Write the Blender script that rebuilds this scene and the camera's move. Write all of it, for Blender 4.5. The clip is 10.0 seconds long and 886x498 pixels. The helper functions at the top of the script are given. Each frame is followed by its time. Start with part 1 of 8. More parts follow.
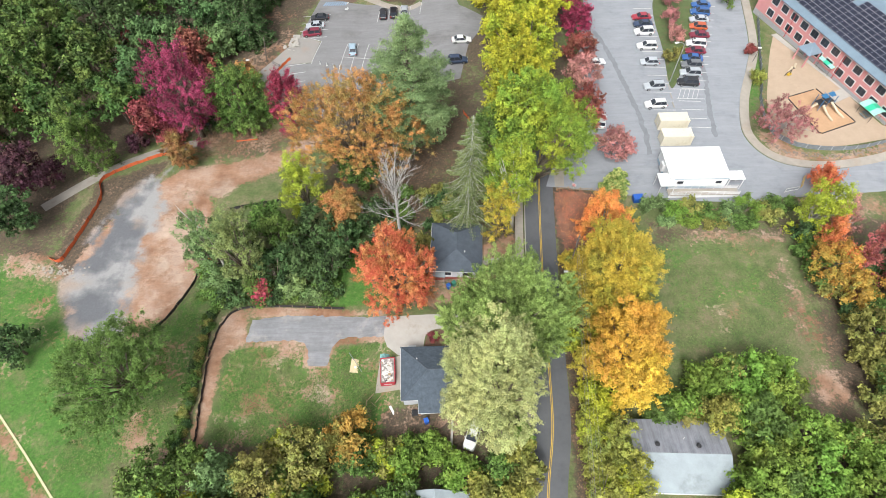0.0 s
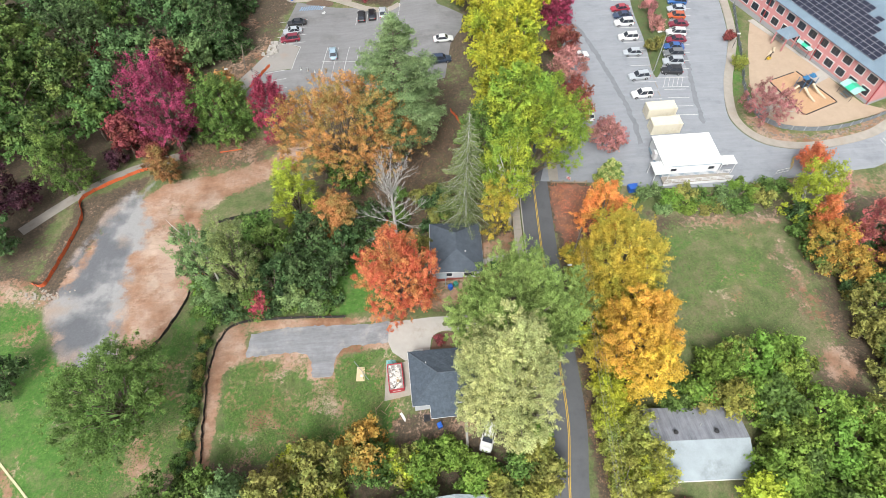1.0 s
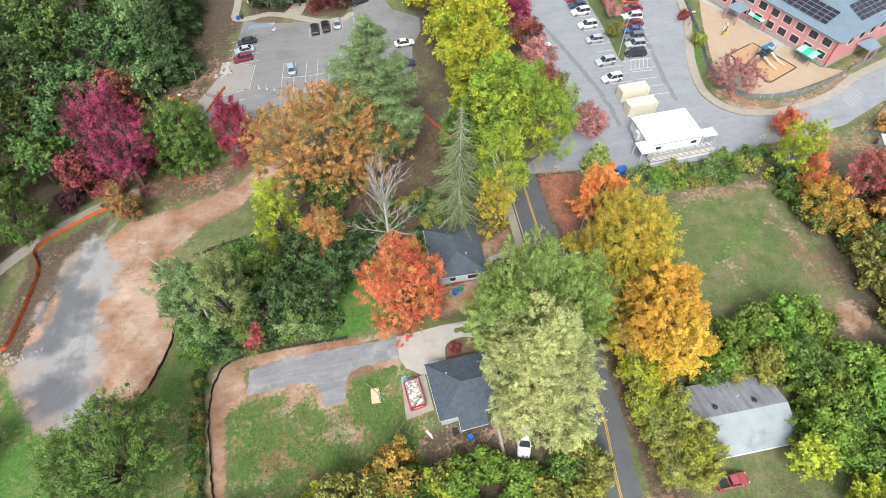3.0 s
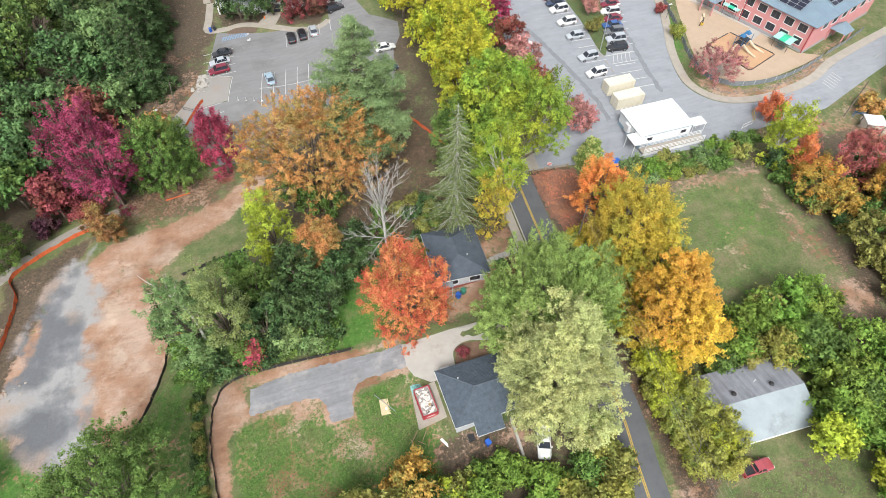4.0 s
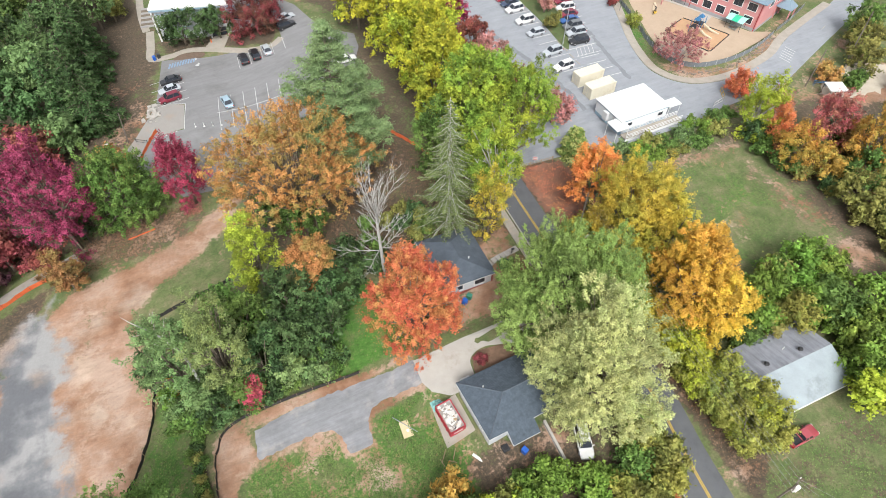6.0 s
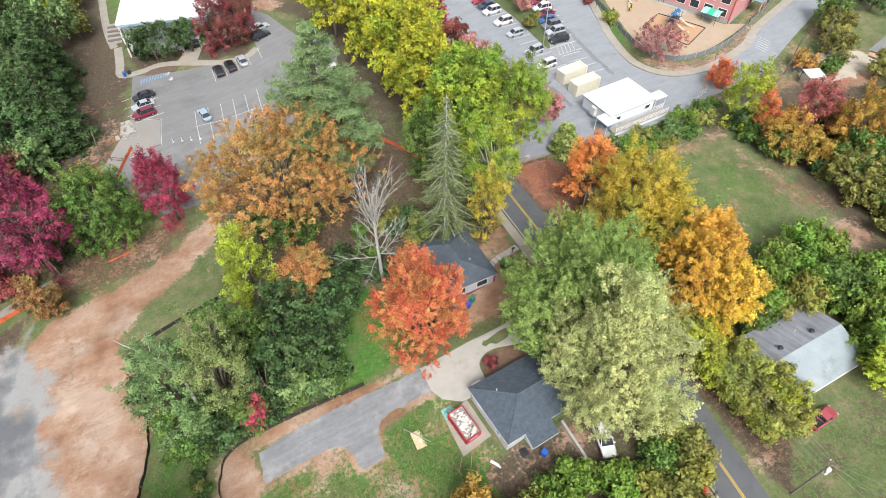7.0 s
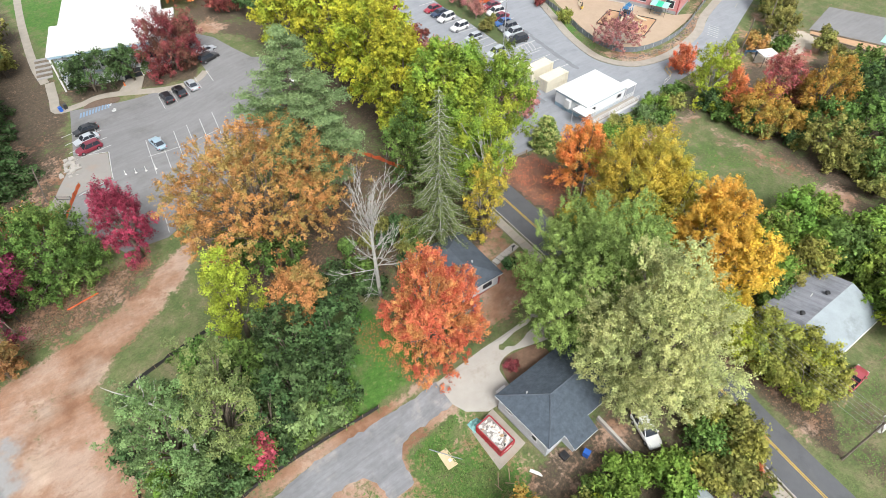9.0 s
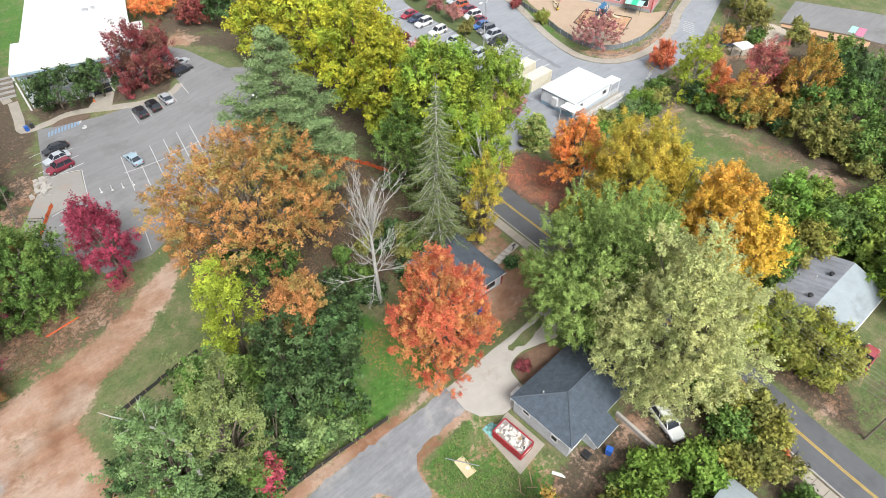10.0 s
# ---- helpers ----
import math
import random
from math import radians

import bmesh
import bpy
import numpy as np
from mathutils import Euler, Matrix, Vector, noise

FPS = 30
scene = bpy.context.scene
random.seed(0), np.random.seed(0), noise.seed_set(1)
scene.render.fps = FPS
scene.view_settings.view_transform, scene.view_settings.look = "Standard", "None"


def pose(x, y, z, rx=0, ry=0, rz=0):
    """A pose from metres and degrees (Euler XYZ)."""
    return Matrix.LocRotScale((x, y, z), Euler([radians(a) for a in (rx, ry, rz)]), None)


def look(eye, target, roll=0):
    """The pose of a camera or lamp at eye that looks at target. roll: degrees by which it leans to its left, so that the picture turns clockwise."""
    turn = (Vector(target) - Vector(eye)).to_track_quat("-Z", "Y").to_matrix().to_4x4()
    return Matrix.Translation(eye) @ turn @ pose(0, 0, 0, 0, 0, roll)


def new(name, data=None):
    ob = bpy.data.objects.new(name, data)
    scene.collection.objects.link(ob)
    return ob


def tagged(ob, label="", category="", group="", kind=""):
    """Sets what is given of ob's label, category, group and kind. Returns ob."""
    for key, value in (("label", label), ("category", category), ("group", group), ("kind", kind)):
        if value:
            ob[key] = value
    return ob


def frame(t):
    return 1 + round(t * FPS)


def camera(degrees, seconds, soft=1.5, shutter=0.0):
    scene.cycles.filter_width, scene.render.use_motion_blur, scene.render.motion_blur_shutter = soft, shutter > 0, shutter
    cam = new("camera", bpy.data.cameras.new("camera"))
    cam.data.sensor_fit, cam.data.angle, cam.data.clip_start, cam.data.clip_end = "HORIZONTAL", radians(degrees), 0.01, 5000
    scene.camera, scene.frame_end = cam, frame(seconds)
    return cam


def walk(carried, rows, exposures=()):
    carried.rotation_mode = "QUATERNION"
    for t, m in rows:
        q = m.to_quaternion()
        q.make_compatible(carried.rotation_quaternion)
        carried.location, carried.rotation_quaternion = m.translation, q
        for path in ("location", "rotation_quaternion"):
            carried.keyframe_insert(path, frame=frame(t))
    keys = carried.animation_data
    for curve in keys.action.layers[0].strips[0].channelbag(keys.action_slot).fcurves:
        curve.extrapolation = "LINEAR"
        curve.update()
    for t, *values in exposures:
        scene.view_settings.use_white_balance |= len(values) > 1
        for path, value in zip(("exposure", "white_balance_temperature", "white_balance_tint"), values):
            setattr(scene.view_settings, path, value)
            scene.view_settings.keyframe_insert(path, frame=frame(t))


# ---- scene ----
cam = camera(74.8, 10.0, soft=0.7)
METRES, EYE, TILT, LEAN, TURN = 50.0, 87.5, -55.5, 0.0, 0.0
ROWS = [
    (0.0, 0.0, 0.0, 0.0, 0.0, 0.0, -0.0),
    (0.5, -0.0402, 0.0143, -0.0029, -1.13, 0.1, 1.6),
    (1.0, -0.0829, 0.0341, -0.0066, -2.32, 0.26, 3.35),
    (1.5, -0.126, 0.0585, -0.0115, -3.54, 0.49, 5.17),
    (2.0, -0.1689, 0.0843, -0.0173, -4.79, 0.77, 6.96),
    (2.5, -0.2091, 0.1097, -0.022, -5.97, 1.03, 8.66),
    (4.0, -0.3328, 0.1967, -0.0273, -9.72, 1.67, 13.84),
    (4.5, -0.3703, 0.228, -0.0287, -10.93, 1.89, 15.46),
    (5.0, -0.4093, 0.2617, -0.0285, -12.23, 2.06, 17.16),
    (5.5, -0.447, 0.2961, -0.0292, -13.53, 2.27, 18.86),
    (7.0, -0.5538, 0.4037, -0.022, -17.57, 2.62, 23.81),
    (7.5, -0.5887, 0.4425, -0.0182, -19.03, 2.68, 25.45),
    (8.0, -0.6224, 0.4823, -0.0137, -20.52, 2.7, 27.09),
    (8.5, -0.653, 0.5207, -0.0082, -21.94, 2.66, 28.6),
    (9.0, -0.6833, 0.5616, -0.001, -23.45, 2.59, 30.16),
    (9.5, -0.7133, 0.6022, 0.0069, -24.99, 2.49, 31.7),
    (10.0, -0.7422, 0.6431, 0.0156, -26.6, 2.29, 33.22),
]
walk(cam, [(t, pose(0, 0, EYE, TILT, LEAN, TURN) @ pose(METRES * x, METRES * y, METRES * z, 90 + pitch, roll, yaw)) for t, x, y, z, yaw, pitch, roll in ROWS])

# ---- world, light, exposure ----
world = bpy.data.worlds.new("overcast_sky")
scene.world = world
world.use_nodes = True
wn, wl = world.node_tree.nodes, world.node_tree.links
sky = wn.new("ShaderNodeTexSky")
sky.sky_type, sky.sun_disc = "NISHITA", False
sky.sun_elevation, sky.sun_rotation = radians(48), radians(200)
sky.air_density, sky.dust_density, sky.ozone_density = 1.0, 4.0, 1.0
pale = wn.new("ShaderNodeHueSaturation")
pale.inputs["Saturation"].default_value = 0.25
wl.new(sky.outputs[0], pale.inputs["Color"])
wl.new(pale.outputs[0], wn["Background"].inputs[0])
wn["Background"].inputs[1].default_value = 0.137
sun = new("sun", bpy.data.lights.new("sun", "SUN"))
sun.data.energy, sun.data.angle, sun.data.color = 1.55, radians(20), (0.98, 0.99, 0.965)
sun.matrix_world = look((-20, -60, 80), (0, 0, 0))
scene.view_settings.exposure = 0.95

# ---- small tools ----
RNG = np.random.default_rng(7)


def S(a, b, v):
    u = np.clip((np.asarray(v, float) - a) / (b - a), 0, 1)
    return u * u * (3 - 2 * u)


def H(x, y):
    """Height of the land: it falls from the road to the west, rises to the east and north, and dips before the low house."""
    return (-8 + 1.5 * S(-60, -25, x) + 5.5 * S(-22, 10, x) + 2.5 * S(10, 45, x) + 1.0 * S(70, 90, x) * S(70, 85, y)
            + 4.0 * S(98, 122, y) * (1 - S(-5, 25, x)) - 1.3 * S(8.0, 3.5, np.hypot(np.asarray(x, float) - 2.5, np.asarray(y, float) - 54.0)))


def hz(x, y):
    return float(H(x, y))


class Build:
    """Gathers simple solids into one mesh."""

    def __init__(self):
        self.v, self.f = [], []

    def add(self, verts, faces):
        n = len(self.v)
        self.v += [tuple(p) for p in verts]
        self.f += [tuple(n + i for i in f) for f in faces]
        return self

    def box(self, c, s, rz=0.0, taper=1.0):
        """A box with its middle at c; taper narrows its top."""
        k, w = math.cos(radians(rz)), math.sin(radians(rz))
        pts = []
        for dz in (-0.5, 0.5):
            q = taper if dz > 0 else 1.0
            for dx, dy in ((-0.5, -0.5), (0.5, -0.5), (0.5, 0.5), (-0.5, 0.5)):
                a, b = dx * s[0] * q, dy * s[1] * q
                pts.append((c[0] + a * k - b * w, c[1] + a * w + b * k, c[2] + dz * s[2]))
        return self.add(pts, [(3, 2, 1, 0), (4, 5, 6, 7), (0, 1, 5, 4), (1, 2, 6, 5), (2, 3, 7, 6), (3, 0, 4, 7)])

    def rod(self, a, b, ra, rb=None, n=6):
        """A tapered round bar from a to b."""
        rb = ra if rb is None else rb
        a, b = Vector(a), Vector(b)
        d = (b - a).normalized()
        u = d.cross(Vector((0.3, 0.5, 0.81))).normalized()
        w = d.cross(u)
        ring = [u * math.cos(6.28319 * i / n) + w * math.sin(6.28319 * i / n) for i in range(n)]
        pts = [a + r * ra for r in ring] + [b + r * rb for r in ring]
        return self.add(pts, [(i, (i + 1) % n, n + (i + 1) % n, n + i) for i in range(n)] + [tuple(range(n - 1, -1, -1)), tuple(range(n, 2 * n))])

    def prism(self, poly, z0, z1):
        """A flat outline raised from z0 to z1."""
        n = len(poly)
        return self.add([(x, y, z0) for x, y in poly] + [(x, y, z1) for x, y in poly],
                        [tuple(range(n - 1, -1, -1)), tuple(range(n, 2 * n))] + [(i, (i + 1) % n, n + (i + 1) % n, n + i) for i in range(n)])

    def tube(self, pts, radii, n=6):
        """One bent round bar through the points."""
        p = [Vector(q) for q in pts]
        m = len(p)
        rings = []
        for i in range(m):
            d = (p[min(i + 1, m - 1)] - p[max(i - 1, 0)]).normalized()
            u = d.cross(Vector((0.3, 0.5, 0.81))).normalized()
            w = d.cross(u)
            rings += [p[i] + (u * math.cos(6.28319 * k / n) + w * math.sin(6.28319 * k / n)) * radii[i] for k in range(n)]
        faces = [tuple(range(n - 1, -1, -1)), tuple(range(n * (m - 1), n * m))]
        for i in range(m - 1):
            faces += [(n * i + k, n * i + (k + 1) % n, n * (i + 1) + (k + 1) % n, n * (i + 1) + k) for k in range(n)]
        return self.add(rings, faces)

    def wall_strip(self, rows, th=0.02):
        """A thin upright sheet through rows of (low point, high point)."""
        pts, faces = [], []
        for a, b in rows:
            pts += [a, b, (b[0] + th, b[1] + th, b[2]), (a[0] + th, a[1] + th, a[2])]
        for i in range(len(rows) - 1):
            q = 4 * i
            faces += [(q + k, q + 4 + k, q + 4 + (k + 1) % 4, q + (k + 1) % 4) for k in range(4)]
        q = 4 * (len(rows) - 1)
        return self.add(pts, faces + [(3, 2, 1, 0), (q, q + 1, q + 2, q + 3)])

    def mesh(self, name, material, smooth=False):
        me = bpy.data.meshes.new(name)
        me.from_pydata(self.v, [], self.f)
        me.materials.append(material)
        if smooth:
            me.shade_smooth()
        return me


def part(name, b, material, parent=None, label="", smooth=False, at=None):
    """Links what a Build (or a mesh) holds as one mesh object under its thing."""
    ob = new(name, b.mesh(name, material, smooth) if isinstance(b, Build) else b)
    if parent is not None:
        ob.parent = parent
    if at is not None:
        ob.matrix_basis = at
    if label:
        tagged(ob, label)
    return ob


def thing(name, label, category, x, y, z=None, rz=0.0, group="", kind=""):
    ob = new(name)
    ob.empty_display_size = 0.3
    ob.matrix_basis = pose(x, y, hz(x, y) if z is None else z, 0, 0, rz)
    return tagged(ob, label, category, group, kind)


def curve_points(pts, steps=6, closed=False):
    """A smooth line through the points."""
    p = [np.array(q, float) for q in pts]
    n = len(p)
    out = []
    for i in range(n if closed else n - 1):
        if closed:
            a, b, c, d = p[(i - 1) % n], p[i], p[(i + 1) % n], p[(i + 2) % n]
        else:
            a, b, c, d = p[max(i - 1, 0)], p[i], p[i + 1], p[min(i + 2, n - 1)]
        for k in range(steps):
            t = k / steps
            out.append(0.5 * (2 * b + (c - a) * t + (2 * a - 5 * b + 4 * c - d) * t * t + (3 * b - a - 3 * c + d) * t ** 3))
    if not closed:
        out.append(p[-1])
    return [tuple(q) for q in out]


def drape(name, outline, material, lift, cell=2.5, skirt=0.0, parent=None):
    """A sheet with that outline laid on the land, lift above it; skirt gives it a rim that goes down."""
    bm = bmesh.new()
    bm.faces.new([bm.verts.new((x, y, 0)) for x, y in outline])
    xs, ys = [p[0] for p in outline], [p[1] for p in outline]
    for axis, lo, hi in ((0, min(xs), max(xs)), (1, min(ys), max(ys))):
        k = math.ceil(lo / cell) * cell + 0.013
        while k < hi:
            co, no = [0, 0, 0], [0, 0, 0]
            co[axis], no[axis] = k, 1
            bmesh.ops.bisect_plane(bm, geom=bm.verts[:] + bm.edges[:] + bm.faces[:], plane_co=co, plane_no=no)
            k += cell
    bmesh.ops.triangulate(bm, faces=bm.faces[:])
    for v in bm.verts:
        v.co.z = hz(v.co.x, v.co.y) + lift
    bm.normal_update()
    if bm.faces and sum(f.normal.z for f in bm.faces) < 0:
        bmesh.ops.reverse_faces(bm, faces=bm.faces[:])
    if skirt:
        rim = [e for e in bm.edges if e.is_boundary]
        made = bmesh.ops.extrude_edge_only(bm, edges=rim)
        for v in made["geom"]:
            if isinstance(v, bmesh.types.BMVert):
                v.co.z -= skirt
    me = bpy.data.meshes.new(name)
    bm.to_mesh(me)
    bm.free()
    me.materials.append(material)
    ob = new(name, me)
    if parent is not None:
        ob.parent = parent
    return ob


def offset_line(line, d):
    """The line moved sideways by d, to its left."""
    out = []
    for i, p in enumerate(line):
        a, b = line[max(i - 1, 0)], line[min(i + 1, len(line) - 1)]
        dx, dy = b[0] - a[0], b[1] - a[1]
        n = math.hypot(dx, dy) or 1
        out.append((p[0] - dy / n * d, p[1] + dx / n * d))
    return out


def band(line, d0, d1):
    return offset_line(line, d0) + offset_line(line, d1)[::-1]


def ribbon(b, line, half, z0, z1):
    """A low bar of that half width which follows a line over the land, from z0 to z1 above it."""
    l, r = offset_line(line, half), offset_line(line, -half)
    n = len(line)
    pts = []
    for i in range(n):
        h = hz(*line[i][:2])
        pts += [(*l[i], h + z0), (*r[i], h + z0), (*r[i], h + z1), (*l[i], h + z1)]
    faces = [(0, 1, 2, 3), tuple(4 * (n - 1) + k for k in (3, 2, 1, 0))]
    for i in range(n - 1):
        q = 4 * i
        for k in range(4):
            faces.append((q + k, q + 4 + k, q + 4 + (k + 1) % 4, q + (k + 1) % 4))
    return b.add(pts, faces)


def resample(line, step):
    """The line in equal steps."""
    out, left = [tuple(line[0])], step
    for a, b in zip(line, line[1:]):
        d = math.hypot(b[0] - a[0], b[1] - a[1])
        while d > left:
            t = left / d
            a = (a[0] + (b[0] - a[0]) * t, a[1] + (b[1] - a[1]) * t)
            out.append(a)
            d -= left
            left = step
        left -= d
    return out

# ---- materials ----
def rgb(c):
    return (*c, 1.0)


def base_mat(name, rough=0.85, metal=0.0):
    m = bpy.data.materials.new(name)
    m.use_nodes = True
    p = m.node_tree.nodes["Principled BSDF"]
    p.inputs["Roughness"].default_value, p.inputs["Metallic"].default_value = rough, metal
    return m, m.node_tree.nodes, m.node_tree.links, p


def noise_node(n, l, scale, detail=4.0, rough=0.6, space="Object"):
    tc = n.new("ShaderNodeTexCoord")
    t = n.new("ShaderNodeTexNoise")
    t.inputs["Scale"].default_value, t.inputs["Detail"].default_value, t.inputs["Roughness"].default_value = scale, detail, rough
    l.new(tc.outputs[space], t.inputs["Vector"])
    return t.outputs["Fac"]


def ramp_node(n, l, fac, stops):
    r = n.new("ShaderNodeValToRGB")
    e = r.color_ramp.elements
    while len(e) < len(stops):
        e.new(0.5)
    for k, (p, c) in zip(e, stops):
        k.position, k.color = p, rgb(c)
    l.new(fac, r.inputs[0])
    return r.outputs[0]


def mix_node(n, l, fac, a, b, mode="MIX"):
    m = n.new("ShaderNodeMix")
    m.data_type, m.blend_type = "RGBA", mode
    for k, v in ((0, fac), (6, a), (7, b)):
        if isinstance(v, (int, float)):
            m.inputs[k].default_value = v
        elif isinstance(v, tuple):
            m.inputs[k].default_value = rgb(v)
        else:
            l.new(v, m.inputs[k])
    return m.outputs[2]


def math_node(n, l, op, a, b=0.0, c=0.0):
    m = n.new("ShaderNodeMath")
    m.operation = op
    for k, v in enumerate((a, b, c)):
        if isinstance(v, (int, float)):
            m.inputs[k].default_value = v
        else:
            l.new(v, m.inputs[k])
    return m.outputs[0]


def step_node(n, l, v, lo, hi):
    r = n.new("ShaderNodeMapRange")
    r.interpolation_type = "SMOOTHSTEP"
    r.inputs[1].default_value, r.inputs[2].default_value = lo, hi
    l.new(v, r.inputs[0])
    return r.outputs[0]


def bump_node(n, l, p, height, strength, distance):
    b = n.new("ShaderNodeBump")
    b.inputs["Strength"].default_value, b.inputs["Distance"].default_value = strength, distance
    l.new(height, b.inputs["Height"])
    l.new(b.outputs[0], p.inputs["Normal"])


def plain(name, c, rough=0.6, metal=0.0, vary=0.15, scale=1.5, fine=20.0, bump=0.0, dirt=None):
    """One colour that varies at two scales."""
    m, n, l, p = base_mat(name, rough, metal)
    a, b = noise_node(n, l, scale, 5), noise_node(n, l, fine, 3)
    dark, light = tuple(v * (1 - vary) for v in c), tuple(min(1, v * (1 + vary)) for v in c)
    col = ramp_node(n, l, a, [(0.3, dark), (0.7, light)])
    col = mix_node(n, l, 0.25, col, ramp_node(n, l, b, [(0.3, dark), (0.7, light)]))
    if dirt:
        col = mix_node(n, l, step_node(n, l, noise_node(n, l, scale * 0.6, 6, 0.7), 0.52, 0.75), col, dirt)
    l.new(col, p.inputs["Base Color"])
    if bump:
        bump_node(n, l, p, b, bump, 0.02)
    return m


def streaked(name, c, dark, light):
    """Shingles whose stains run down the slope."""
    m, n, l, p = base_mat(name, 0.85)
    tc, mp, run = n.new("ShaderNodeTexCoord"), n.new("ShaderNodeMapping"), n.new("ShaderNodeTexNoise")
    mp.inputs["Scale"].default_value = (2.4, 0.16, 0.16)
    l.new(tc.outputs["Object"], mp.inputs[0])
    l.new(mp.outputs[0], run.inputs["Vector"])
    run.inputs["Scale"].default_value, run.inputs["Detail"].default_value, run.inputs["Roughness"].default_value = 1.0, 6, 0.68
    col = ramp_node(n, l, run.outputs["Fac"], [(0.34, dark), (0.5, c), (0.68, light)])
    col = mix_node(n, l, 0.4, col, ramp_node(n, l, noise_node(n, l, 0.5, 5, 0.6), [(0.35, dark), (0.65, light)]))
    fine = noise_node(n, l, 14, 3)
    col = mix_node(n, l, 0.2, col, ramp_node(n, l, fine, [(0.3, dark), (0.7, light)]))
    l.new(col, p.inputs["Base Color"])
    bump_node(n, l, p, fine, 0.4, 0.02)
    return m


def asphalt(name, c, vary=0.2, stain=None, amount=0.6, scale=0.25, streak=0.0):
    m, n, l, p = base_mat(name, 0.9)
    big, mid, fine = noise_node(n, l, scale, 5, 0.6), noise_node(n, l, 1.6, 4), noise_node(n, l, 25, 2)
    dark, light = tuple(v * (1 - vary) for v in c), tuple(v * (1 + vary) for v in c)
    col = ramp_node(n, l, big, [(0.3, dark), (0.7, light)])
    col = mix_node(n, l, 0.3, col, ramp_node(n, l, mid, [(0.3, dark), (0.7, light)]))
    col = mix_node(n, l, 0.3, col, ramp_node(n, l, fine, [(0.25, dark), (0.75, light)]))
    if stain:
        f = step_node(n, l, noise_node(n, l, scale * 1.3, 7, 0.65), 0.5, 0.72)
        col = mix_node(n, l, math_node(n, l, "MULTIPLY", f, amount), col, stain)
    if streak:
        tc, mp, sn_ = n.new("ShaderNodeTexCoord"), n.new("ShaderNodeMapping"), n.new("ShaderNodeTexNoise")
        mp.inputs["Scale"].default_value = (0.16, 1.3, 1)
        sn_.inputs["Scale"].default_value, sn_.inputs["Detail"].default_value, sn_.inputs["Roughness"].default_value = 1.0, 8, 0.72
        l.new(tc.outputs["Object"], mp.inputs[0])
        l.new(mp.outputs[0], sn_.inputs["Vector"])
        col = mix_node(n, l, streak, col, ramp_node(n, l, sn_.outputs["Fac"], [(0.35, (0.25, 0.25, 0.25)), (0.65, (0.75, 0.75, 0.75))]), "OVERLAY")
    l.new(col, p.inputs["Base Color"])
    bump_node(n, l, p, fine, 0.3, 0.01)
    return m


def leaf_mat(name, stops, patch=0.22, patch_stops=None, share=0.5, clear=0.3):
    """Leaves: each clump has its own shade, and larger parts of the crown turn differently."""
    m = bpy.data.materials.new(name)
    m.use_nodes = True
    n, l = m.node_tree.nodes, m.node_tree.links
    n.clear()
    out = n.new("ShaderNodeOutputMaterial")
    g = n.new("ShaderNodeNewGeometry")
    at = n.new("ShaderNodeAttribute")
    at.attribute_name = "tone"
    tone = math_node(n, l, "ADD", math_node(n, l, "MULTIPLY", at.outputs["Fac"], 0.86), math_node(n, l, "MULTIPLY", g.outputs["Random Per Island"], 0.14))
    col = ramp_node(n, l, tone, stops)
    if patch_stops:
        f = noise_node(n, l, patch, 3, 0.55)
        col = mix_node(n, l, math_node(n, l, "MULTIPLY", step_node(n, l, f, 0.42, 0.62), share), col, ramp_node(n, l, tone, patch_stops))
    info = n.new("ShaderNodeObjectInfo")
    hsv = n.new("ShaderNodeHueSaturation")
    l.new(math_node(n, l, "MULTIPLY_ADD", info.outputs["Random"], 0.024, 0.488), hsv.inputs["Hue"])
    l.new(math_node(n, l, "MULTIPLY_ADD", info.outputs["Random"], 0.16, 0.92), hsv.inputs["Value"])
    l.new(col, hsv.inputs["Color"])
    hsv.inputs["Saturation"].default_value = 0.93
    d = n.new("ShaderNodeBsdfPrincipled")
    d.inputs["Roughness"].default_value, d.inputs["Specular IOR Level"].default_value = 0.6, 0.15
    t = n.new("ShaderNodeBsdfTranslucent")
    mx = n.new("ShaderNodeMixShader")
    mx.inputs[0].default_value = 0.65 * clear
    l.new(hsv.outputs[0], d.inputs[0])
    l.new(hsv.outputs[0], t.inputs[0])
    l.new(d.outputs[0], mx.inputs[1])
    l.new(t.outputs[0], mx.inputs[2])
    l.new(mx.outputs[0], out.inputs[0])
    return m


def tones(c, d=0.35):
    d *= 1.6
    return [(0.15, tuple(v * (1 - d) for v in c)), (0.5, c), (0.85, tuple(min(1, v * (1 + d)) for v in c))]


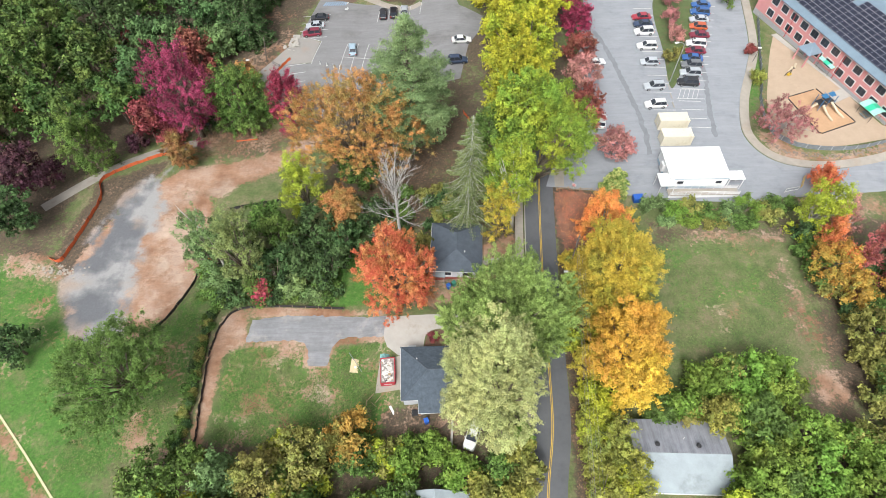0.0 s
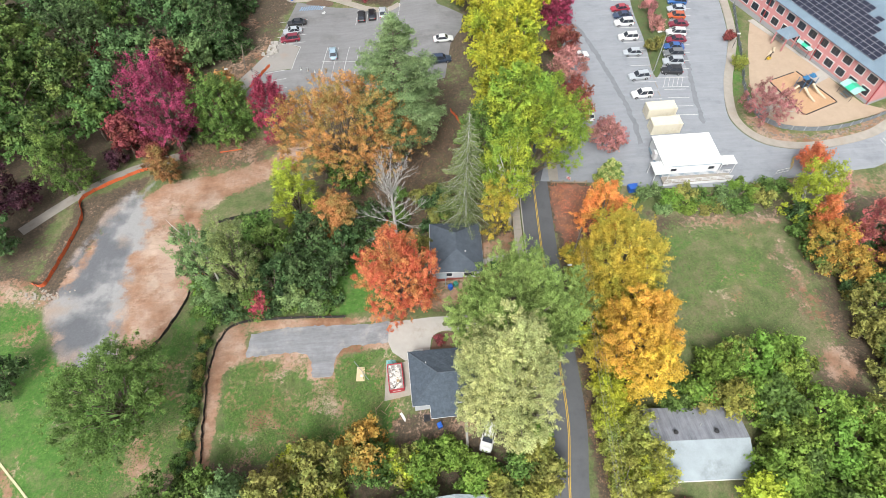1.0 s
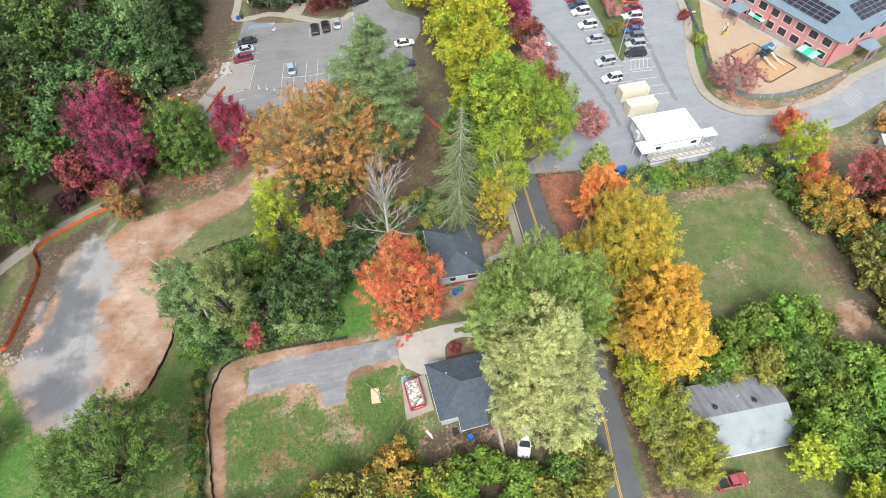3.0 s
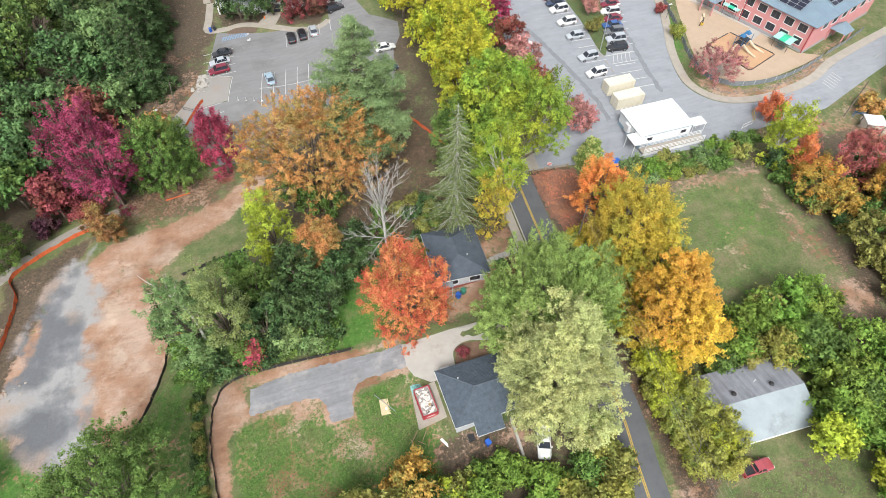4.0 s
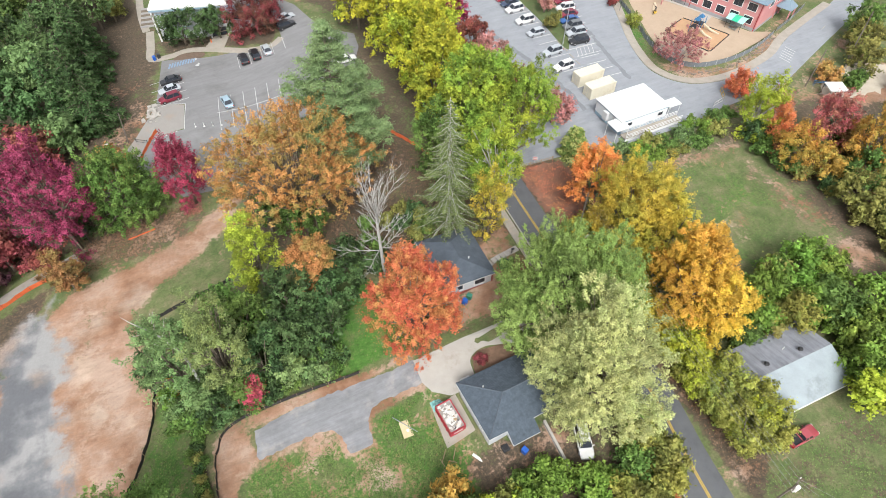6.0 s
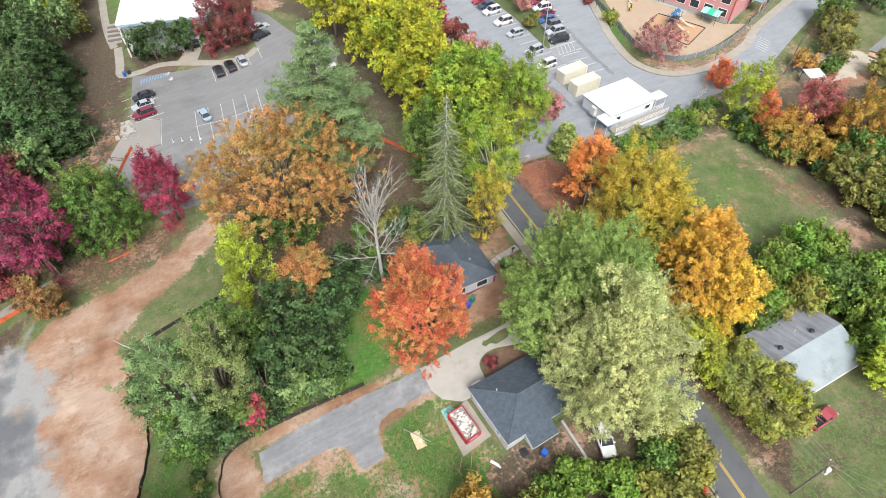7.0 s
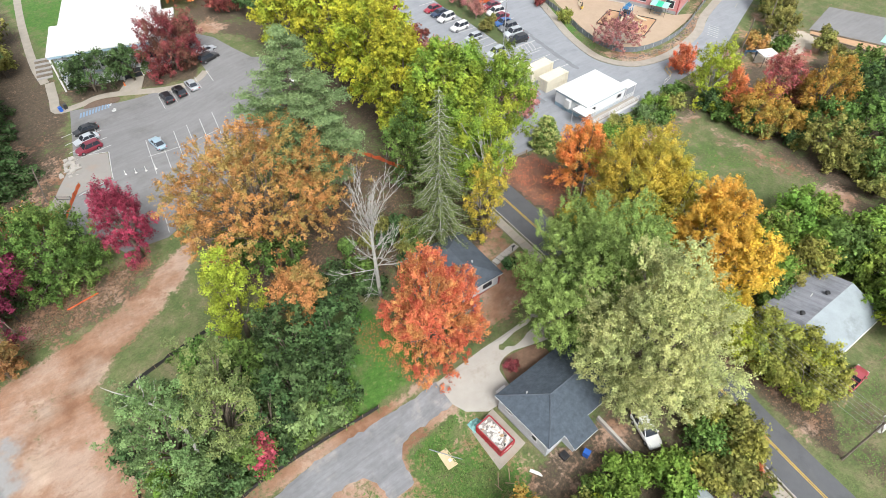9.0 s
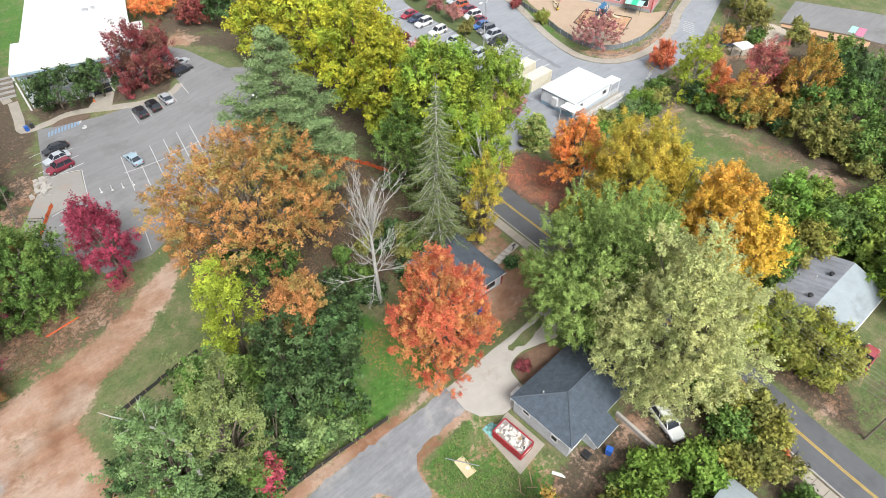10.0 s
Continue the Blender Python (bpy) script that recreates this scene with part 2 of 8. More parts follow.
LEAF = {
    "red": leaf_mat("red_maple_leaves", [(0.15, (0.4, 0.06, 0.028)), (0.5, (0.61, 0.122, 0.045)), (0.85, (0.72, 0.21, 0.07))], 0.3, tones((0.48, 0.3, 0.07), 0.25), 0.6, 0.4),
    "pale": leaf_mat("silver_maple_leaves", tones((0.39, 0.425, 0.165), 0.26), 0.2, tones((0.5, 0.485, 0.19), 0.24), 0.7, 0.45),
    "green": leaf_mat("green_maple_leaves", tones((0.208, 0.34, 0.076), 0.3), 0.2, tones((0.29, 0.41, 0.105), 0.28), 0.55, 0.42),
    "orange": leaf_mat("orange_maple_leaves", tones((0.64, 0.42, 0.026), 0.19), 0.2, tones((0.6, 0.31, 0.03), 0.19), 0.6, 0.42),
    "gold": leaf_mat("golden_maple_leaves", tones((0.55, 0.42, 0.03), 0.23), 0.2, tones((0.36, 0.365, 0.04), 0.22), 0.8, 0.44),
    "flame": leaf_mat("flame_orange_leaves", tones((0.78, 0.24, 0.045), 0.17), 0.3, tones((0.66, 0.36, 0.06), 0.18), 0.6, 0.45),
    "yellow": leaf_mat("yellow_poplar_leaves", tones((0.44, 0.44, 0.012), 0.28), 0.18, tones((0.23, 0.34, 0.022)), 0.8),
    "lime": leaf_mat("yellow_green_leaves", tones((0.36, 0.405, 0.022), 0.28), 0.25, tones((0.22, 0.31, 0.025)), 0.55, 0.4),
    "poplar": leaf_mat("turning_poplar_leaves", tones((0.17, 0.275, 0.025), 0.33), 0.18, tones((0.35, 0.38, 0.016)), 0.72),
    "rust": leaf_mat("rusty_oak_leaves", tones((0.455, 0.208, 0.056), 0.3), 0.25, tones((0.26, 0.27, 0.072), 0.27), 0.62, 0.42),
    "dark": leaf_mat("dark_green_leaves", tones((0.06, 0.118, 0.037), 0.48), 0.2, tones((0.105, 0.17, 0.055)), 0.6),
    "wood": leaf_mat("woodland_leaves", tones((0.095, 0.175, 0.032), 0.42), 0.2, tones((0.17, 0.245, 0.045)), 0.65),
    "olive": leaf_mat("olive_brown_leaves", tones((0.225, 0.215, 0.05), 0.35), 0.22, tones((0.175, 0.24, 0.05)), 0.6),
    "sage": leaf_mat("grey_green_leaves", tones((0.14, 0.225, 0.075), 0.35), 0.2, tones((0.22, 0.3, 0.11)), 0.6, 0.4),
    "magenta": leaf_mat("magenta_leaves", tones((0.33, 0.028, 0.092), 0.35), 0.25, tones((0.21, 0.028, 0.06)), 0.55),
    "mulberry": leaf_mat("mulberry_leaves", tones((0.3, 0.033, 0.1), 0.38), 0.25, tones((0.18, 0.03, 0.06)), 0.55),
    "turning": leaf_mat("half_turned_leaves", tones((0.42, 0.25, 0.035), 0.3), 0.28, tones((0.16, 0.2, 0.045)), 0.85, 0.38),
    "scarlet": leaf_mat("scarlet_leaves", tones((0.4, 0.045, 0.06), 0.35), 0.35, tones((0.16, 0.16, 0.05)), 0.7),
    "grove": leaf_mat("sunlit_grove_leaves", tones((0.15, 0.245, 0.032), 0.38), 0.2, tones((0.25, 0.3, 0.04)), 0.6, 0.4),
    "maroon": leaf_mat("maroon_leaves", tones((0.26, 0.05, 0.05), 0.35), 0.3, tones((0.2, 0.1, 0.05)), 0.5),
    "pink": leaf_mat("dusty_pink_leaves", tones((0.46, 0.19, 0.18), 0.3), 0.3, tones((0.34, 0.2, 0.14)), 0.5, 0.4),
    "plum": leaf_mat("plum_leaves", tones((0.07, 0.025, 0.04), 0.4), 0.3, tones((0.09, 0.05, 0.03)), 0.4),
    "pine": leaf_mat("pine_needles", tones((0.205, 0.305, 0.122), 0.3), 0.3, tones((0.14, 0.24, 0.09), 0.3), 0.6, 0.3),
    "hemlock": leaf_mat("thin_hemlock_needles", tones((0.19, 0.25, 0.088), 0.35), 0.3, tones((0.15, 0.2, 0.06)), 0.6, 0.3),
    "lawn": leaf_mat("dull_green_leaves", tones((0.108, 0.19, 0.038), 0.32), 0.2, tones((0.15, 0.235, 0.048), 0.3), 0.6, 0.42),
    "russet": leaf_mat("russet_leaves", tones((0.3, 0.13, 0.05), 0.35), 0.35, tones((0.17, 0.17, 0.05)), 0.6, 0.35),
    "fresh": leaf_mat("bright_green_leaves", tones((0.14, 0.255, 0.03), 0.3), 0.22, tones((0.22, 0.3, 0.045), 0.3), 0.6, 0.38),
    "forest": leaf_mat("deep_forest_leaves", tones((0.064, 0.124, 0.028), 0.45), 0.2, tones((0.17, 0.23, 0.045)), 0.65),
    "amber": leaf_mat("amber_leaves", tones((0.46, 0.235, 0.03), 0.27), 0.3, tones((0.27, 0.27, 0.045)), 0.6, 0.38),
    "bank": leaf_mat("yellow_olive_leaves", tones((0.31, 0.315, 0.055), 0.33), 0.3, tones((0.18, 0.25, 0.05)), 0.7, 0.4),
    "wine": leaf_mat("wine_red_leaves", tones((0.22, 0.038, 0.05), 0.38), 0.25, tones((0.12, 0.1, 0.045)), 0.55),
    "ember": leaf_mat("orange_red_leaves", tones((0.62, 0.15, 0.05), 0.25), 0.3, tones((0.5, 0.27, 0.06), 0.2), 0.5, 0.4),
    "crimson": leaf_mat("dusty_crimson_leaves", tones((0.4, 0.09, 0.1), 0.28), 0.3, tones((0.42, 0.2, 0.1), 0.25), 0.5, 0.4),
    "celadon": leaf_mat("pale_green_leaves", tones((0.19, 0.265, 0.09), 0.32), 0.25, tones((0.24, 0.3, 0.08), 0.3), 0.6, 0.4),
    "vine": leaf_mat("turning_vine_leaves", tones((0.5, 0.34, 0.03), 0.3), 0.35, tones((0.24, 0.3, 0.035), 0.3), 0.7, 0.4),
    "varieg": leaf_mat("variegated_needles", [(0, (0.1, 0.16, 0.035)), (0.4, (0.17, 0.25, 0.05)), (0.58, (0.46, 0.47, 0.14)), (1, (0.52, 0.52, 0.2))], 0.3, None),
}
BARK = plain("bark", (0.16, 0.13, 0.1), 0.95, vary=0.35, scale=2.0, fine=14, bump=0.6)
BARK_PALE = plain("bare_grey_wood", (0.4, 0.39, 0.37), 0.9, vary=0.2, scale=2.0, fine=12, bump=0.4)
ROAD = asphalt("road_asphalt", (0.095, 0.099, 0.107), 0.15, (0.06, 0.06, 0.065), 0.5)
LOT = asphalt("lot_asphalt", (0.24, 0.253, 0.275), 0.1, (0.185, 0.195, 0.215), 0.6, 0.25, 0.15)
LOTW = asphalt("faded_lot_asphalt", (0.185, 0.184, 0.187), 0.14, (0.125, 0.12, 0.118), 0.8, 0.1, 0.2)
DRIVE = asphalt("new_drive_asphalt", (0.2, 0.204, 0.216), 0.3, (0.31, 0.295, 0.28), 0.75, 0.3, 0.3)
CUL = asphalt("worn_turnaround_asphalt", (0.2, 0.2, 0.21), 0.3, (0.34, 0.24, 0.18), 0.9, 0.16)
CONC = plain("pale_concrete", (0.36, 0.34, 0.31), 0.85, vary=0.1, scale=0.6, fine=12, dirt=(0.29, 0.26, 0.22))
WALKC = plain("walk_concrete", (0.31, 0.28, 0.24), 0.9, vary=0.14, scale=0.7, fine=10, dirt=(0.3, 0.25, 0.2))
YELLOW = plain("yellow_road_paint", (0.5, 0.33, 0.05), 0.7, vary=0.2)
WHITE = plain("white_road_paint", (0.45, 0.45, 0.44), 0.7, vary=0.2)
BLUEPAINT = plain("blue_stall_paint", (0.17, 0.26, 0.37), 0.7, vary=0.25, scale=3, dirt=(0.19, 0.2, 0.22))


def ground_material():
    m, n, l, p = base_mat("grass_soil_and_leaf_litter", 0.95)
    at = n.new("ShaderNodeAttribute")
    at.attribute_name = "cover"
    sep = n.new("ShaderNodeSeparateColor")
    l.new(at.outputs["Color"], sep.inputs[0])
    big, mid, small, fine = (noise_node(n, l, s, 6, 0.66) for s in (0.07, 0.35, 1.7, 7.0))
    grit = noise_node(n, l, 2.6, 8, 0.8)
    wob = math_node(n, l, "ADD", math_node(n, l, "MULTIPLY_ADD", noise_node(n, l, 0.16, 8, 0.76), 2.6, -1.3), math_node(n, l, "MULTIPLY_ADD", small, 1.5, -0.75))

    def mask(ch, lo=0.28, hi=0.72):
        return step_node(n, l, math_node(n, l, "ADD", ch, wob), lo, hi)

    dry = ramp_node(n, l, mid, [(0.3, (0.065, 0.104, 0.028)), (0.48, (0.102, 0.126, 0.046)), (0.66, (0.172, 0.15, 0.082))])
    lush = ramp_node(n, l, small, [(0.25, (0.034, 0.095, 0.012)), (0.5, (0.056, 0.145, 0.02)), (0.75, (0.092, 0.172, 0.032))])
    leaf = ramp_node(n, l, small, [(0.25, (0.046, 0.037, 0.026)), (0.5, (0.08, 0.06, 0.04)), (0.75, (0.125, 0.092, 0.06))])
    soil = ramp_node(n, l, noise_node(n, l, 0.12, 8, 0.62), [(0.38, (0.205, 0.106, 0.06)), (0.47, (0.275, 0.158, 0.1)), (0.54, (0.32, 0.203, 0.142)), (0.62, (0.375, 0.268, 0.205))])
    soil = mix_node(n, l, math_node(n, l, "MULTIPLY", step_node(n, l, noise_node(n, l, 0.085, 7, 0.58), 0.54, 0.72), 0.5), soil, (0.4, 0.345, 0.285))
    tc = n.new("ShaderNodeTexCoord")
    mp = n.new("ShaderNodeMapping")
    mp.inputs["Rotation"].default_value, mp.inputs["Scale"].default_value = (0, 0, 0.5), (0.3, 1.0, 1)
    l.new(tc.outputs["Object"], mp.inputs[0])
    rut = n.new("ShaderNodeTexNoise")
    rut.inputs["Distortion"].default_value = 0.8
    rut.inputs["Scale"].default_value, rut.inputs["Detail"].default_value, rut.inputs["Roughness"].default_value = 1.0, 6, 0.65
    l.new(mp.outputs[0], rut.inputs["Vector"])
    pale = step_node(n, l, noise_node(n, l, 0.22, 9, 0.7), 0.54, 0.66)
    soil = mix_node(n, l, math_node(n, l, "MULTIPLY", pale, 0.48), soil, (0.43, 0.33, 0.25))
    ruddy = step_node(n, l, noise_node(n, l, 0.3, 9, 0.72), 0.55, 0.64)
    soil = mix_node(n, l, math_node(n, l, "MULTIPLY", ruddy, 0.5), soil, (0.2, 0.105, 0.06))
    soil = mix_node(n, l, 0.32, soil, ramp_node(n, l, rut.outputs["Fac"], [(0.32, (0.3, 0.3, 0.3)), (0.68, (0.7, 0.7, 0.7))]), "OVERLAY")
    bald = step_node(n, l, noise_node(n, l, 0.25, 9, 0.76), 0.47, 0.64)
    lush = mix_node(n, l, math_node(n, l, "MULTIPLY", bald, 0.55), lush, (0.17, 0.145, 0.08))
    leaf = mix_node(n, l, step_node(n, l, grit, 0.55, 0.7), leaf, (0.19, 0.108, 0.056))
    col = mix_node(n, l, mask(sep.outputs[2]), dry, lush)
    col = mix_node(n, l, mask(sep.outputs[1]), col, leaf)
    bare = mask(sep.outputs[0])
    col = mix_node(n, l, bare, col, soil)
    stone = ramp_node(n, l, noise_node(n, l, 0.11, 6, 0.55), [(0.42, (0.115, 0.12, 0.13)), (0.5, (0.17, 0.172, 0.18)), (0.57, (0.27, 0.268, 0.265))])
    streak = step_node(n, l, noise_node(n, l, 0.09, 5, 0.55), 0.52, 0.7)
    stone = mix_node(n, l, math_node(n, l, "MULTIPLY", streak, 0.85), stone, (0.31, 0.235, 0.185))
    al = at.outputs["Alpha"]
    rim = math_node(n, l, "MULTIPLY", math_node(n, l, "MULTIPLY", al, math_node(n, l, "SUBTRACT", 1.0, al)), 4.0)
    drift = math_node(n, l, "ADD", math_node(n, l, "MULTIPLY", wob, 0.3), math_node(n, l, "MULTIPLY_ADD", noise_node(n, l, 0.09, 7, 0.62), 4.4, -2.2))
    col = mix_node(n, l, step_node(n, l, math_node(n, l, "ADD", al, math_node(n, l, "MULTIPLY", rim, drift)), 0.25, 0.75), col, stone)
    smooth = math_node(n, l, "MAXIMUM", bare, al)
    col = mix_node(n, l, math_node(n, l, "MULTIPLY_ADD", smooth, -0.5, 0.75), col, ramp_node(n, l, grit, [(0.3, (0.28, 0.28, 0.28)), (0.7, (0.72, 0.72, 0.72))]), "OVERLAY")
    col = mix_node(n, l, math_node(n, l, "MULTIPLY_ADD", smooth, -0.35, 0.6), col, ramp_node(n, l, fine, [(0.3, (0.3, 0.3, 0.3)), (0.7, (0.7, 0.7, 0.7))]), "OVERLAY")
    col = mix_node(n, l, 0.5, col, ramp_node(n, l, big, [(0.3, (0.4, 0.4, 0.4)), (0.7, (0.6, 0.6, 0.6))]), "OVERLAY")
    l.new(col, p.inputs["Base Color"])
    bump_node(n, l, p, fine, 0.8, 0.08)
    return m

# ---- the land ----
SOIL, LEAVES, LUSH, STONE = 0, 1, 2, 3
COVER = [
    (STONE, 1.0, 4.0, [(-60, 91), (-66.6, 79), (-70.4, 68), (-72, 59), (-69.7, 51), (-63, 45.5), (-58.5, 46.5), (-59.5, 53), (-60.5, 60), (-59.5, 68), (-58.8, 77), (-60, 83), (-58, 89)]),
    (LUSH, 0.95, 4, [(-130, 72), (-78, 62), (-72, 52), (-60, 42.5), (-52, 44), (-47, 60), (-44, 53), (-46, 44), (-52, 34), (-54, 0), (-130, 0)]),
    (LUSH, 0.8, 1.5, [(-50, 47.5), (-46.8, 58), (-43.8, 54), (-43.6, 24), (-54, 24), (-54, 43)]),
    (LUSH, 0.95, 1.2, [(-19, 66), (-11, 66), (-8, 57), (-9, 51), (-25, 51.5), (-24, 56)]),
    (LUSH, 0.78, 2.0, [(-38, 45), (-24, 43), (-18, 44), (-10, 44), (-8, 33), (-8, 26), (-38, 26)]),
    (LUSH, 0.32, 3, [(40, 65), (56, 63), (59, 50), (57, 34), (52, 36), (39, 37), (36, 28), (35, 52)]),
    (LUSH, 0.1, 1.5, [(-43, 76), (-33, 79), (-29, 76), (-34, 70), (-43, 72)]),
    (LEAVES, 0.42, 2, [(18, 14), (60, 14), (60, -10), (18, -10)]),
    (LUSH, 0.42, 2, [(18, 12), (60, 14), (60, -10), (18, -10)]),
    (LUSH, 0.6, 1.5, [(65, 92), (72, 120), (78, 135), (77, 120), (68, 95), (68, 90)]),
    (SOIL, 0.75, 1.5, [(64.6, 91), (66, 84), (70, 80), (78, 79), (88, 81), (98, 85.4), (97, 87), (88, 84), (78, 82.6), (71, 84), (68.6, 88)]),
    (LUSH, 0.6, 2, [(97, 86), (115, 93), (115, 91), (98, 84)]),
    (LUSH, 0.95, 1.5, [(-36, 230), (-8, 230), (-24.5, 176), (-31, 176)]),
    (LEAVES, 0.9, 3, [(-90, 235), (-36, 235), (-34, 172), (-60, 168)]),
    (LUSH, 0.9, 2, [(4, 230), (14, 230), (9, 176), (3, 172)]),
    (LEAVES, 0.95, 1.5, [(-31.5, 153), (-31.5, 146.6), (-20, 145), (-8, 136.4), (-4, 146), (-8, 150)]),
    (LEAVES, 0.9, 2.5, [(-62, 172), (-34, 174), (-33, 146), (-37, 128), (-44, 112), (-60, 110)]),
    (LEAVES, 0.75, 3, [(-3, 158), (4, 172), (34, 172), (34, 128), (10, 126), (8, 140), (2, 150)]),
    (SOIL, 0.7, 2, [(-3, 154), (2, 149), (7, 152), (4, 158), (-1, 158)]),
    (LEAVES, 0.68, 3, [(-24, 112), (16, 130), (30, 130), (30, 84), (15.5, 76), (15.5, 62), (5, 60), (-6, 66), (-20, 72), (-27, 86)]),
    (LEAVES, 1.0, 1.0, [(21, 82), (29.5, 73), (30, 60), (28, 40), (25, 15), (18.8, 10), (19.5, 30), (21, 60)]),
    (LEAVES, 0.75, 4, [(-160, 170), (-45, 170), (-42, 100), (-66, 95), (-76, 84), (-78, 62), (-160, 62)]),
    (LEAVES, 0.7, 4, [(63, 66), (125, 68), (125, -10), (46, -10), (46, 25), (54, 34), (59, 33), (62, 50)]),
    (LEAVES, 0.45, 1.5, [(-9, 58), (12, 64), (13, 49), (-8, 49)]),
    (SOIL, 0.72, 1.5, [(-3, 58), (13, 64), (13.5, 50), (-6, 50)]),
    (LEAVES, 0.95, 1.5, [(-57, 92), (-75, 83), (-77, 62), (-72, 58), (-70.5, 68), (-66.5, 79), (-60.5, 89)]),
    (LEAVES, 0.95, 0.7, [(-43.6, 52), (-42.0, 52), (-41.6, 24), (-43.4, 24)]),
    (SOIL, 0.42, 3, [(-51, 46), (-43.6, 47), (-43, 26), (-52, 20), (-55, 30)]),
    (LEAVES, 0.7, 3, [(-46, 28), (-10, 27), (-6, 31.5), (12, 30), (12, -10), (-46, -10)]),
    (LEAVES, 0.55, 3, [(-60, 160), (-33, 158), (-36, 142), (-37, 120), (-60, 110)]),
    (LEAVES, 0.66, 3, [(-58, 101), (-38, 100), (-33, 95), (-35, 88), (-50, 89)]),
    (SOIL, 1.0, 1.2, [(-23, 100), (-30, 96.0), (-38, 91.0), (-47.4, 88.2), (-57, 87.2), (-65, 80), (-71, 67), (-73, 58), (-70, 50), (-58, 44), (-53.6, 46),
                      (-50.5, 50), (-48.5, 55), (-46.5, 60), (-46, 66), (-48.0, 72), (-48.2, 77.5), (-43, 82.4), (-36.3, 85.2), (-29.3, 90.2)]),
    (SOIL, 0.9, 0.8, [(-40.8, 26), (-38.6, 26), (-38.6, 42), (-35.5, 43.5), (-35, 49.6), (-10, 49.0), (-10, 50.2), (-18.5, 51.2), (-37, 51.9), (-40.4, 49.8), (-41.2, 43)]),
    (SOIL, 0.38, 2.5, [(-38, 45), (-24, 43), (-18, 43), (-10, 43), (-8, 33), (-8, 26), (-38, 26)]),
    (SOIL, 0.16, 4, [(-130, 72), (-78, 62), (-72, 52), (-60, 43), (-46, 62), (-43, 50), (-42, 28), (-50, 0), (-130, 0)]),
    (SOIL, 0.4, 3, [(-56, 98), (-36, 99), (-33, 90), (-50, 87)]),
    (SOIL, 0.72, 2.0, [(-34.5, 34.5), (-31, 36.8), (-28, 34), (-27.6, 31.4), (-33, 31)]),
    (SOIL, 0.6, 2.0, [(-30, 44), (-24.5, 45), (-24, 41), (-30, 40)]),
    (SOIL, 0.75, 0.8, [(-36, 46), (-36, 43.8), (-28, 43.8), (-24.6, 43.6), (-24.2, 39.4), (-19.4, 39.4), (-18.8, 43.6), (-10, 44), (-10, 46)]),
    (SOIL, 0.42, 3, [(-54, 142), (-37, 140), (-36.5, 120), (-42, 112), (-50, 116)]),
    (LEAVES, 0.55, 3.0, [(38, 66), (64, 66), (64, 60), (48, 61), (38, 60)]),
    (SOIL, 0.42, 3.0, [(44, 64.5), (60, 64.5), (62, 58), (56, 56), (50, 60), (44, 61)]),
    (SOIL, 0.28, 2.5, [(56, 60), (63, 60), (64, 46), (62, 28), (55, 28), (56.5, 44)]),
    (SOIL, 0.4, 2.5, [(44, 47), (52, 49), (53, 44), (46, 42)]),
    (LEAVES, 0.36, 2.5, [(56.5, 63), (63, 62), (64, 46), (62, 28), (55, 28), (57, 44)]),
    (SOIL, 0.46, 2.0, [(57, 64), (62, 63), (63, 50), (62, 38), (64, 30), (57, 29), (58.5, 40), (59.5, 52)]),
    (SOIL, 0.48, 1.0, [(17.7, 15.8), (22, 15.6), (29, 14.6), (29, 12.8), (22, 13.8), (17.7, 13.8)]),
    (LEAVES, 0.95, 1.5, [(-10, 31.5), (-6, 31.6), (4, 31), (6, 24), (-10, 22)]),
    (SOIL, 0.45, 2, [(-8, 31), (3, 31), (3, 26), (-8, 26)]),
    (SOIL, 0.6, 1.2, [(0.2, 31), (3.6, 31), (3.6, 27), (0.2, 27)]),
    (SOIL, 0.55, 2, [(-76, 64), (-72, 57), (-84, 58), (-90, 66)]),
    (SOIL, 0.7, 1.2, [(-80, 34.5), (-75, 32.6), (-58, 15.6), (-50, 8), (-52, 7), (-61, 16), (-76, 31), (-81, 33)]),
    (SOIL, 0.42, 2, [(66, 70.6), (86, 72), (101, 77.4), (113, 81.6), (113, 74), (98, 66), (88, 66), (70, 66.5)]),
    (SOIL, 0.2, 2, [(19.2, 32), (25, 32), (27, 16), (19, 16)]),
    (LUSH, 0.42, 2, [(19.2, 32), (25, 32), (27, 10), (18.6, 10)]),
    (SOIL, 0.95, 2.0, [(88, 66), (97, 70), (108, 70), (112, 67), (110, 60), (98, 59), (90, 62)]),
    (SOIL, 0.6, 2, [(92, 88), (107, 93), (107, 91), (93, 86)]),
]
# raked seed rows in the yard, below the asphalt drive
COVER += [(SOIL, 0.62, 0.5, [(x - 0.35, 43.6), (x + 0.35, 43.6), (x + 0.6, 38.2 + 0.4 * math.sin(3 * x)), (x - 0.1, 38.2)]) for x in (-31.5, -30.0, -28.4, -26.9, -25.4)]


def inside_depth(x, y, poly):
    """How far a place lies inside an outline (outside: minus)."""
    d = np.full(x.shape, 1e9)
    inn = np.zeros(x.shape, bool)
    n = len(poly)
    for i in range(n):
        (ax, ay), (bx, by) = poly[i], poly[(i + 1) % n]
        ex, ey = bx - ax, by - ay
        t = np.clip(((x - ax) * ex + (y - ay) * ey) / (ex * ex + ey * ey), 0, 1)
        d = np.minimum(d, np.hypot(x - ax - t * ex, y - ay - t * ey))
        if ay != by:
            inn ^= ((ay > y) != (by > y)) & (x < ex * (y - ay) / ey + ax)
    return np.where(inn, d, -d)


